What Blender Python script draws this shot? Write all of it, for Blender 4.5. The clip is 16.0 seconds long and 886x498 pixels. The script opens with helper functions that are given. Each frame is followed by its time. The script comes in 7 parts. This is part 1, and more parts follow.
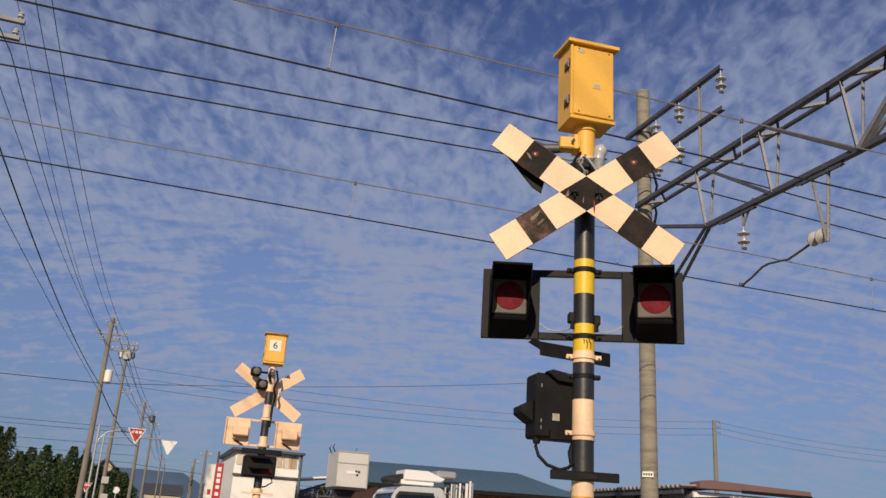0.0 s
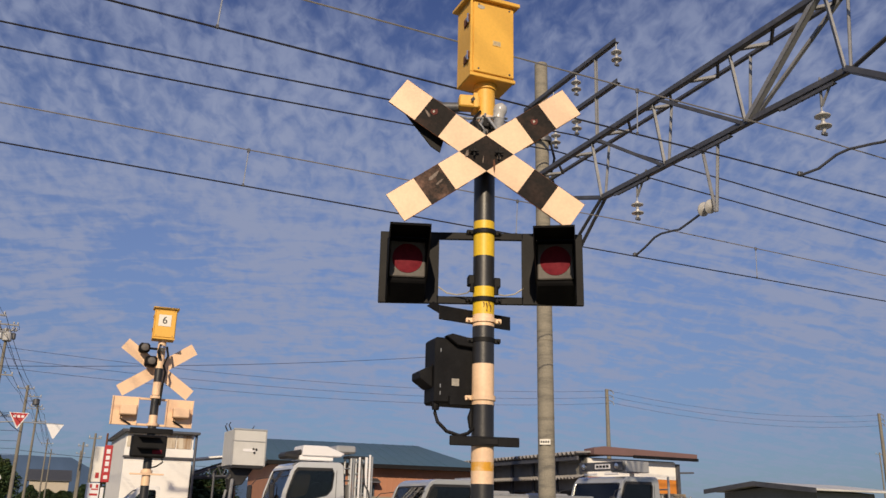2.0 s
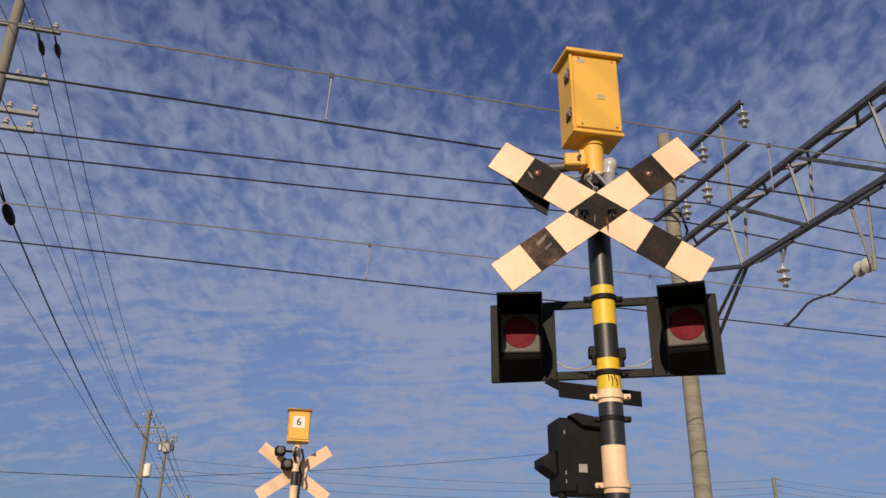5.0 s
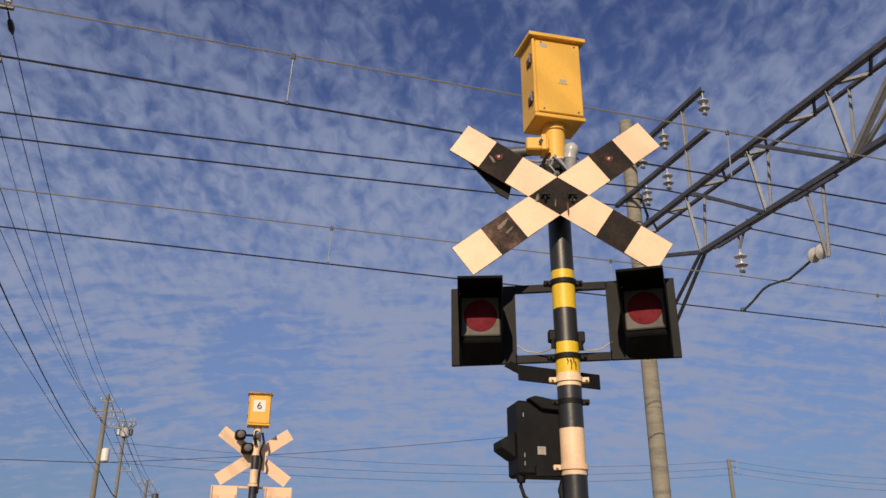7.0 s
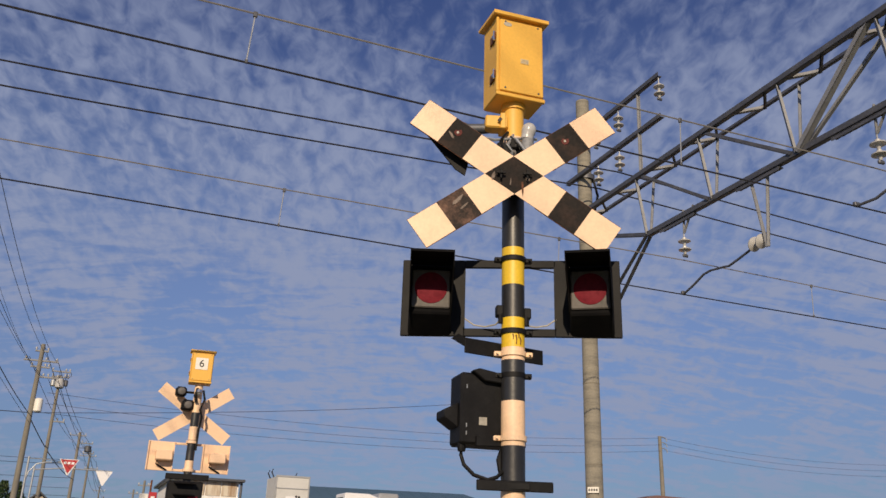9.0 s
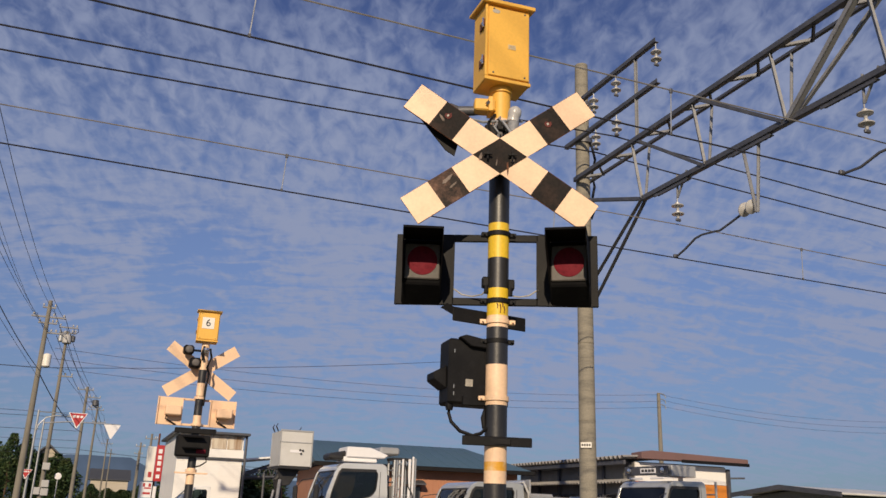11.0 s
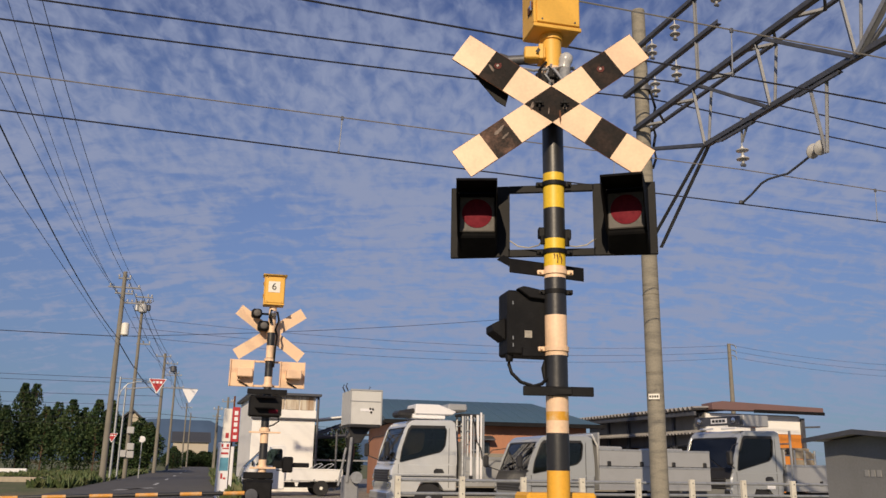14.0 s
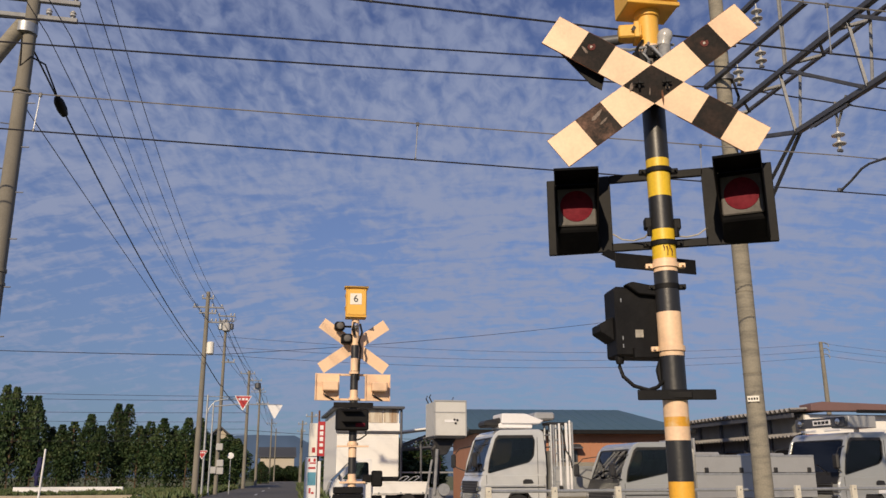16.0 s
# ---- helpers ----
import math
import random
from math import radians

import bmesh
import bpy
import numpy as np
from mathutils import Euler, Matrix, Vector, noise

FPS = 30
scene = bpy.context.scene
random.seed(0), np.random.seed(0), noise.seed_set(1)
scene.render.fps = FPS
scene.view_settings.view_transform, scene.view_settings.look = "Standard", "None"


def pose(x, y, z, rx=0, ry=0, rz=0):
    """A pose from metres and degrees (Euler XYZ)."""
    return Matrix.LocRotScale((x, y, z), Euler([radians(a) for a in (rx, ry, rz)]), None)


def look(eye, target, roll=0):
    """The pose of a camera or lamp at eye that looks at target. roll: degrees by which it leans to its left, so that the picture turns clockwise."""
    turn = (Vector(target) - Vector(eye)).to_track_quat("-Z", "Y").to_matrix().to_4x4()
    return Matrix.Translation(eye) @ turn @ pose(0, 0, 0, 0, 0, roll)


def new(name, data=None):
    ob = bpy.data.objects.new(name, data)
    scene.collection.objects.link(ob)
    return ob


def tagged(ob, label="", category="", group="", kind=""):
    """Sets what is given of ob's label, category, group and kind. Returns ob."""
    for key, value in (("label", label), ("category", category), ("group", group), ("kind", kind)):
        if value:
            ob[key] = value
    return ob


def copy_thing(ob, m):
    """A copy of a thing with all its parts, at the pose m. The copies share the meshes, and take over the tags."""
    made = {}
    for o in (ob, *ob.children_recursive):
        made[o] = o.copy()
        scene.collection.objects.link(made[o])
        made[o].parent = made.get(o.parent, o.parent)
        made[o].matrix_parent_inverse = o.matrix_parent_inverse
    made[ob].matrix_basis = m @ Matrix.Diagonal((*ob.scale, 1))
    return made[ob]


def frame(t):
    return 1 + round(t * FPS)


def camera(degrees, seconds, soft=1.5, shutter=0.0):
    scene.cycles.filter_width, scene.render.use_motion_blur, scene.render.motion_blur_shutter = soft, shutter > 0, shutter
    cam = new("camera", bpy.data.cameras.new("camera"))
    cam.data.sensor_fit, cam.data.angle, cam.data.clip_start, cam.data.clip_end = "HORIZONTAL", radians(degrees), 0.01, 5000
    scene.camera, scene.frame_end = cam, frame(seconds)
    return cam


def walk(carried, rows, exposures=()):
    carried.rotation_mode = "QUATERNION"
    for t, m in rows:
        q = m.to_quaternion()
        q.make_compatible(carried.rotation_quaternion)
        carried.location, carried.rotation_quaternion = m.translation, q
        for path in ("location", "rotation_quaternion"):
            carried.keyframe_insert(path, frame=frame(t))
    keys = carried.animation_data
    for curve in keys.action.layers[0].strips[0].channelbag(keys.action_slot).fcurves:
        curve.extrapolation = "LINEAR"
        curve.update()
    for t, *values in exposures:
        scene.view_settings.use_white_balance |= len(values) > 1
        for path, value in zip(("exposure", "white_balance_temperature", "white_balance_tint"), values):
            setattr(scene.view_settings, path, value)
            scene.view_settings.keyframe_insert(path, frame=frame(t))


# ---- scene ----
cam = camera(55.7, 16.0)
PATH = [
    (0, (-0.372, -0.143, 1.183), (-0.382, 1.752, 1.823), 3.7),
    (0.5, (-0.371, -0.029, 1.195), (-0.33, 1.871, 1.818), 2.6),
    (1, (-0.363, 0.025, 1.165), (-0.21, 1.923, 1.776), 1.2),
    (1.5, (-0.356, 0.048, 1.161), (-0.163, 1.946, 1.763), 1.3),
    (2, (-0.342, 0.065, 1.165), (-0.111, 1.96, 1.76), 1.3),
    (2.5, (-0.337, 0.11, 1.176), (-0.065, 1.999, 1.774), 0.4),
    (3, (-0.257, 0.278, 1.195), (-0.102, 2.136, 1.918), 1.1),
    (3.5, (-0.19, 0.394, 1.201), (-0.159, 2.246, 1.955), 1.6),
    (4, (-0.176, 0.406, 1.184), (-0.225, 2.25, 1.959), 1.5),
    (4.2, (-0.171, 0.42, 1.181), (-0.243, 2.259, 1.965), 1.4),
    (6.3, (-0.166, 0.46, 1.18), (-0.263, 2.289, 1.984), 0.1),
    (6.5, (-0.162, 0.462, 1.183), (-0.234, 2.297, 1.975), 0.0),
    (7, (-0.157, 0.457, 1.179), (-0.167, 2.305, 1.944), -0.1),
    (7.5, (-0.16, 0.459, 1.175), (-0.125, 2.317, 1.914), 0.0),
    (8, (-0.166, 0.451, 1.174), (-0.1, 2.315, 1.896), 0.7),
    (8.5, (-0.167, 0.44, 1.173), (-0.075, 2.309, 1.88), 1.6),
    (9, (-0.185, 0.376, 1.173), (-0.072, 2.247, 1.868), 1.8),
    (11.5, (-0.131, -0.044, 1.142), (-0.024, 1.87, 1.713), 2.2),
    (12, (-0.13, -0.039, 1.139), (-0.045, 1.883, 1.685), 2.6),
    (12.5, (-0.114, -0.032, 1.135), (-0.07, 1.897, 1.66), 2.8),
    (13, (-0.103, -0.023, 1.132), (-0.083, 1.909, 1.648), 2.9),
    (13.5, (-0.099, -0.016, 1.126), (-0.097, 1.918, 1.637), 2.5),
    (14, (-0.096, 0.007, 1.121), (-0.13, 1.943, 1.622), 1.0),
    (14.5, (-0.098, 0.025, 1.132), (-0.199, 1.957, 1.637), 0.7),
    (15, (-0.118, 0.07, 1.127), (-0.352, 1.983, 1.659), 1.1),
    (15.5, (-0.176, 0.195, 1.137), (-0.468, 2.104, 1.66), 1.0),
    (16, (-0.237, 0.302, 1.139), (-0.445, 2.221, 1.661), -0.2),
]
walk(cam, [(t, look(eye, target, roll)) for t, eye, target, roll in PATH])

# ---- world, sun ----
SUN_EL, SUN_AZ = 25.0, 190.0      # azimuth clockwise from +y
world = bpy.data.worlds.new("world")
scene.world = world
world.use_nodes = True
wn, wl = world.node_tree.nodes, world.node_tree.links
wn.clear()


def wnode(kind, **values):
    n = wn.new(kind)
    for key, value in values.items():
        n.inputs[key].default_value = value
    return n


def wmath(op, a, b=None):
    n = wn.new("ShaderNodeMath")
    n.operation = op
    for i, s in enumerate((a, b)):
        if s is None:
            continue
        if isinstance(s, (int, float)):
            n.inputs[i].default_value = s
        else:
            wl.new(s, n.inputs[i])
    return n.outputs[0]


def wramp(value, lo, hi, to_lo=0.0, to_hi=1.0):
    n = wn.new("ShaderNodeMapRange")
    n.interpolation_type = "SMOOTHSTEP"
    wl.new(value, n.inputs["Value"])
    for key, v in (("From Min", lo), ("From Max", hi), ("To Min", to_lo), ("To Max", to_hi)):
        n.inputs[key].default_value = v
    return n.outputs["Result"]


sky = wn.new("ShaderNodeTexSky")
sky.sky_type = "NISHITA"
sky.sun_disc = False
sky.sun_elevation, sky.sun_rotation = radians(SUN_EL), radians(SUN_AZ)
sky.air_density, sky.dust_density, sky.ozone_density = 1.0, 0.4, 2.0
where = wn.new("ShaderNodeTexCoord")
split = wn.new("ShaderNodeSeparateXYZ")
wl.new(where.outputs["Generated"], split.inputs[0])
lift = wmath("ADD", wmath("MAXIMUM", split.outputs["Z"], 0.0), 0.35)
flat = wn.new("ShaderNodeCombineXYZ")
wl.new(wmath("DIVIDE", split.outputs["X"], lift), flat.inputs[0])
wl.new(wmath("DIVIDE", split.outputs["Y"], lift), flat.inputs[1])


def cloud_noise(angle, sx, sy, scale, detail, rough, distort):
    m = wn.new("ShaderNodeMapping")
    m.inputs["Rotation"].default_value = (0, 0, radians(angle))
    m.inputs["Scale"].default_value = (sx, sy, 1)
    wl.new(flat.outputs[0], m.inputs["Vector"])
    n = wn.new("ShaderNodeTexNoise")
    wl.new(m.outputs[0], n.inputs["Vector"])
    for key, v in (("Scale", scale), ("Detail", detail), ("Roughness", rough), ("Distortion", distort)):
        n.inputs[key].default_value = v
    return n.outputs["Fac"]


def opening(x, y, z, narrow, wide):
    """A thin place in the cloud sheet round one direction of the sky."""
    dot = wn.new("ShaderNodeVectorMath")
    dot.operation = "DOT_PRODUCT"
    wl.new(where.outputs["Generated"], dot.inputs[0])
    dot.inputs[1].default_value = Vector((x, y, z)).normalized()
    return wramp(dot.outputs["Value"], math.cos(radians(wide)), math.cos(radians(narrow)))


broad = cloud_noise(20, 1.0, 1.0, 2.6, 2.0, 0.5, 0.4)
mottle = cloud_noise(-30, 1.35, 0.85, 31.0, 3.2, 0.55, 0.4)
streak_ = cloud_noise(28, 1.0, 0.6, 17.0, 2.0, 0.5, 0.6)
wavelet = cloud_noise(-7, 0.34, 1.0, 29.0, 3.5, 0.6, 0.5)
high = wramp(split.outputs["Z"], 0.24, 0.42)
low = wmath("SUBTRACT", 1.0, high)
grain = wmath("ADD", wmath("MULTIPLY", high, wmath("ADD", wmath("MULTIPLY", mottle, 0.75), wmath("MULTIPLY", streak_, 0.35))),
              wmath("MULTIPLY", low, wmath("SUBTRACT", wmath("ADD", wmath("MULTIPLY", wavelet, 1.35), wmath("MULTIPLY", mottle, 0.55)), 0.36)))
cover = wmath("ADD", wmath("MULTIPLY", broad, 0.45), grain)
holes = wmath("ADD", wmath("MULTIPLY", opening(-0.204, 0.946, 0.255, 0.5, 5.5), 0.20), wmath("MULTIPLY", opening(-0.47, 0.87, 0.15, 1.0, 9.0), 0.16))
holes = wmath("ADD", holes, wmath("MULTIPLY", opening(0.39, 0.90, 0.19, 0.5, 6.0), 0.12))
holes = wmath("ADD", holes, wmath("MULTIPLY", opening(0.10, 0.76, 0.64, 3.0, 16.0), 0.14))
cover = wmath("SUBTRACT", cover, holes)
amount = wmath("MULTIPLY", wramp(cover, 0.52, 0.98, 0.10, 0.96), wramp(split.outputs["Z"], 0.40, 0.66, 1.0, 0.54))
# a thin even veil towards the horizon
veil = wramp(split.outputs["Z"], 0.0, 0.40, 0.30, 0.06)
amount = wmath("MAXIMUM", wmath("MULTIPLY", amount, wramp(split.outputs["Z"], 0.0, 0.2, 0.55, 1.0)), veil)
blue = wnode("ShaderNodeBackground", Strength=0.085)
tint = wn.new("ShaderNodeMix")
tint.data_type, tint.blend_type = "RGBA", "MULTIPLY"
tint.inputs["Factor"].default_value = 1.0
wl.new(sky.outputs[0], tint.inputs["A"])
low_tint = wn.new("ShaderNodeMix")
low_tint.data_type = "RGBA"
low_tint.inputs["A"].default_value, low_tint.inputs["B"].default_value = (0.29, 0.405, 0.61, 1), (0.80, 0.78, 1.0, 1)
wl.new(wramp(split.outputs["Z"], 0.0, 0.35), low_tint.inputs["Factor"])
high_tint = wn.new("ShaderNodeMix")
high_tint.data_type = "RGBA"
wl.new(low_tint.outputs["Result"], high_tint.inputs["A"])
high_tint.inputs["B"].default_value = (0.37, 0.45, 0.80, 1)
wl.new(wramp(split.outputs["Z"], 0.33, 0.62), high_tint.inputs["Factor"])
wl.new(high_tint.outputs["Result"], tint.inputs["B"])
wl.new(tint.outputs["Result"], blue.inputs["Color"])
white = wnode("ShaderNodeBackground", Color=(0.475, 0.548, 0.80, 1), Strength=0.57)
both = wn.new("ShaderNodeMixShader")
wl.new(amount, both.inputs[0])
wl.new(blue.outputs[0], both.inputs[1])
wl.new(white.outputs[0], both.inputs[2])
out = wn.new("ShaderNodeOutputWorld")
wl.new(both.outputs[0], out.inputs["Surface"])

sun_data = bpy.data.lights.new("sun", "SUN")
sun_data.energy, sun_data.angle, sun_data.color = 4.1, radians(0.53), (1.0, 0.80, 0.56)
sun = new("sun", sun_data)
sun_way = Vector((math.sin(radians(SUN_AZ)) * math.cos(radians(SUN_EL)), math.cos(radians(SUN_AZ)) * math.cos(radians(SUN_EL)), math.sin(radians(SUN_EL))))
sun.matrix_world = look(sun_way * 50, (0, 0, 0))

# ---- plan: u along the tracks, v across them, away from the camera ----
TURN = 18.5
CU, SU = math.cos(radians(TURN)), math.sin(radians(TURN))


def W(u, v, z=0.0):
    return Vector((u * CU - v * SU, u * SU + v * CU, z))


# ---- materials ----
def material(name, colour, rough=0.6, metal=0.0, spot=(0, 0, 0), amount=0.25, scale=6.0, fine=0.06, fine_scale=60.0, bump=0.08,
             streak=0.0, stretch=0.0, glow=0.0, per_object=0.0, spec=0.5):
    """Paint, metal or stone: a base colour, stains at one scale, grain at another, upright streaks and relief."""
    m = bpy.data.materials.new(name)
    m.use_nodes = True
    n, l = m.node_tree.nodes, m.node_tree.links
    bsdf = n["Principled BSDF"]
    bsdf.inputs["Roughness"].default_value, bsdf.inputs["Metallic"].default_value = rough, metal
    bsdf.inputs["Specular IOR Level"].default_value = spec
    tc = n.new("ShaderNodeTexCoord")
    big = n.new("ShaderNodeTexNoise")
    big.inputs["Scale"].default_value, big.inputs["Detail"].default_value, big.inputs["Roughness"].default_value = scale, 5, 0.62
    small = n.new("ShaderNodeTexNoise")
    small.inputs["Scale"].default_value, small.inputs["Detail"].default_value = fine_scale, 3
    mapping = n.new("ShaderNodeMapping")
    mapping.inputs["Scale"].default_value = (1, 1, 0.12 if streak else stretch or 1)
    l.new(tc.outputs["Object"], mapping.inputs["Vector"])
    l.new(mapping.outputs[0], big.inputs["Vector"])
    l.new(tc.outputs["Object"], small.inputs["Vector"])
    ramp = n.new("ShaderNodeMapRange")
    l.new(big.outputs["Fac"], ramp.inputs["Value"])
    ramp.inputs["From Min"].default_value, ramp.inputs["From Max"].default_value = 0.46, 0.72
    ramp.inputs["To Max"].default_value = amount
    mix = n.new("ShaderNodeMix")
    mix.data_type = "RGBA"
    mix.inputs["A"].default_value, mix.inputs["B"].default_value = (*colour, 1), (*spot, 1)
    l.new(ramp.outputs["Result"], mix.inputs["Factor"])
    hsv = n.new("ShaderNodeHueSaturation")
    l.new(mix.outputs["Result"], hsv.inputs["Color"])
    val = n.new("ShaderNodeMapRange")
    l.new(small.outputs["Fac"], val.inputs["Value"])
    val.inputs["From Min"].default_value, val.inputs["From Max"].default_value = 0.3, 0.7
    val.inputs["To Min"].default_value, val.inputs["To Max"].default_value = 1 - fine, 1 + fine
    last = val.outputs["Result"]
    if per_object:
        info = n.new("ShaderNodeObjectInfo")
        vary = n.new("ShaderNodeMapRange")
        l.new(info.outputs["Random"], vary.inputs["Value"])
        vary.inputs["To Min"].default_value, vary.inputs["To Max"].default_value = 1 - per_object, 1 + per_object
        times = n.new("ShaderNodeMath")
        times.operation = "MULTIPLY"
        l.new(last, times.inputs[0]), l.new(vary.outputs["Result"], times.inputs[1])
        last = times.outputs[0]
    l.new(last, hsv.inputs["Value"])
    l.new(hsv.outputs["Color"], bsdf.inputs["Base Color"])
    gloss = n.new("ShaderNodeMapRange")
    l.new(big.outputs["Fac"], gloss.inputs["Value"])
    gloss.inputs["To Min"].default_value, gloss.inputs["To Max"].default_value = max(rough - 0.1, 0.02), min(rough + 0.12, 1)
    l.new(gloss.outputs["Result"], bsdf.inputs["Roughness"])
    if bump:
        b = n.new("ShaderNodeBump")
        b.inputs["Strength"].default_value, b.inputs["Distance"].default_value = bump, 0.01
        l.new(small.outputs["Fac"], b.inputs["Height"])
        l.new(b.outputs[0], bsdf.inputs["Normal"])
    if glow:
        bsdf.inputs["Emission Color"].default_value, bsdf.inputs["Emission Strength"].default_value = (*colour, 1), glow
    return m


def leaf_material(name, dark, light):
    m = material(name, dark, 0.6, spot=light, amount=0.9, scale=1.4, fine=0.3, fine_scale=9.0, bump=0, per_object=0.15, spec=0.25)
    return m


def glass_material(name, tint, rough=0.05, spec=0.6):
    m = bpy.data.materials.new(name)
    m.use_nodes = True
    b = m.node_tree.nodes["Principled BSDF"]
    b.inputs["Base Color"].default_value, b.inputs["Roughness"].default_value = (*tint, 1), rough
    b.inputs["Specular IOR Level"].default_value = spec
    return m


CREAM = material("cream_paint", (0.86, 0.60, 0.40), 0.5, spot=(0.55, 0.44, 0.30), amount=0.22, scale=9, fine=0.05)
BOARD_BLACK = material("worn_black_paint", (0.014, 0.011, 0.010), 0.7, spot=(0.075, 0.045, 0.035), amount=0.45, scale=13, fine=0.25, bump=0.2, spec=0.2)
BOARD_WORN = material("peeling_black_paint", (0.022, 0.016, 0.014), 0.65, spot=(0.20, 0.115, 0.085), amount=0.85, scale=11, fine=0.3, bump=0.3, spec=0.2)
BLACK = material("black_paint", (0.007, 0.007, 0.008), 0.6, spot=(0.020, 0.020, 0.022), amount=0.5, scale=7, fine=0.15, spec=0.22)
MATT_BLACK = material("matt_black", (0.006, 0.006, 0.007), 0.85, spot=(0.02, 0.02, 0.02), amount=0.4, scale=7, spec=0.1)
POLE_BLACK = material("pole_black", (0.018, 0.019, 0.022), 0.42, spot=(0.05, 0.046, 0.042), amount=0.4, scale=12, streak=1, fine=0.1, spec=0.6)
POLE_YELLOW = material("pole_yellow", (0.78, 0.53, 0.03), 0.45, spot=(0.35, 0.18, 0.04), amount=0.35, scale=14, streak=1)
POLE_WHITE = material("pole_white", (0.86, 0.61, 0.41), 0.45, spot=(0.66, 0.42, 0.12), amount=0.25, scale=10, streak=1)
ORANGE_STAIN = material("orange_band", (0.72, 0.36, 0.03), 0.5, spot=(0.8, 0.66, 0.45), amount=0.8, scale=14)
BOX_YELLOW = material("box_yellow", (0.80, 0.46, 0.075), 0.5, spot=(0.56, 0.28, 0.04), amount=0.28, scale=5, streak=1, fine=0.04)
POLE_AMBER = material("pole_amber", (0.80, 0.42, 0.045), 0.5, spot=(0.62, 0.30, 0.06), amount=0.4, scale=12, streak=1)
GATE_AMBER = material("worn_gate_amber", (0.66, 0.31, 0.06), 0.6, spot=(0.62, 0.50, 0.36), amount=0.8, scale=9, fine=0.15)
RUST = material("rust", (0.16, 0.06, 0.03), 0.85, spot=(0.05, 0.03, 0.02), amount=0.8, scale=20, fine=0.25)
BARED = material("bared_red_primer", (0.15, 0.045, 0.04), 0.8, spot=(0.05, 0.025, 0.022), amount=0.8, scale=60, fine=0.3, spec=0.2)
STICKER = material("sticker_grey", (0.45, 0.42, 0.36), 0.5, fine=0.15)
FADED = material("faded_sticker", (0.70, 0.50, 0.20), 0.6, spot=(0.5, 0.42, 0.3), amount=0.7, scale=40, fine=0.1)
PALE = material("white_plate", (0.80, 0.78, 0.72), 0.45, spot=(0.6, 0.55, 0.45), amount=0.2)
INK = material("dark_ink", (0.02, 0.02, 0.022), 0.6)
STEEL = material("galvanised_steel", (0.42, 0.44, 0.46), 0.45, 0.55, spot=(0.22, 0.22, 0.23), amount=0.5, scale=8, fine=0.12)
DARK_STEEL = material("dark_steel", (0.085, 0.09, 0.105), 0.5, 0.3, spot=(0.17, 0.17, 0.18), amount=0.5, scale=5, fine=0.15)
LATTICE = material("lattice_steel", (0.27, 0.28, 0.30), 0.65, 0.1, spot=(0.16, 0.16, 0.17), amount=0.5, scale=6, fine=0.15, spec=0.3)
CHROME = material("bright_metal", (0.7, 0.7, 0.7), 0.18, 0.95, fine=0.02)
PORCELAIN = material("porcelain_grey", (0.46, 0.46, 0.46), 0.25, spot=(0.3, 0.28, 0.26), amount=0.3, scale=20)
WIRE = material("wire_dark", (0.035, 0.035, 0.045), 0.5, 0.3)
WIRE_PALE = material("wire_pale", (0.40, 0.38, 0.36), 0.45, 0.6)
CONCRETE = material("concrete_pole", (0.26, 0.24, 0.195), 0.85, spot=(0.13, 0.125, 0.11), amount=0.75, scale=2.2, fine=0.12, fine_scale=40, bump=0.25, stretch=5.0)
CONCRETE_BAND = material("concrete_joint", (0.22, 0.20, 0.16), 0.9, fine=0.2)
LENS = material("red_lens", (0.17, 0.012, 0.024), 0.6, spot=(0.09, 0.006, 0.014), amount=0.7, scale=40, fine=0.15, fine_scale=160, bump=0.06, spec=0.12)
LENS_RIM = material("lens_housing_grey", (0.13, 0.12, 0.115), 0.7, spot=(0.05, 0.05, 0.05), amount=0.5, scale=14)
RUBBER = material("rubber", (0.02, 0.02, 0.022), 0.75, fine=0.2)
ASPHALT = material("asphalt", (0.095, 0.092, 0.088), 0.9, spot=(0.07, 0.068, 0.066), amount=0.6, scale=0.5, fine=0.25, fine_scale=30, bump=0.4)
ROAD_PAINT = material("road_paint", (0.6, 0.6, 0.58), 0.7, spot=(0.2, 0.2, 0.2), amount=0.6, scale=4, fine=0.2)
SOIL = material("weedy_soil", (0.10, 0.12, 0.04), 0.95, spot=(0.20, 0.15, 0.09), amount=0.85, scale=0.35, fine=0.4, fine_scale=6, bump=0.6)
BALLAST = material("ballast", (0.22, 0.18, 0.14), 0.95, spot=(0.10, 0.07, 0.05), amount=0.8, scale=3, fine=0.45, fine_scale=18, bump=0.9)
YARD = material("gravel_yard", (0.26, 0.24, 0.21), 0.95, spot=(0.14, 0.13, 0.12), amount=0.6, scale=0.6, fine=0.3, fine_scale=14, bump=0.5)
UTIL = material("utility_concrete", (0.21, 0.195, 0.165), 0.9, spot=(0.11, 0.105, 0.095), amount=0.6, scale=2.0, fine=0.12, stretch=0.4)
KERB = material("kerb_concrete", (0.42, 0.36, 0.28), 0.9, spot=(0.22, 0.19, 0.15), amount=0.6, scale=2, fine=0.15)


# ---- mesh helpers ----
def grid():
    return bmesh.new()


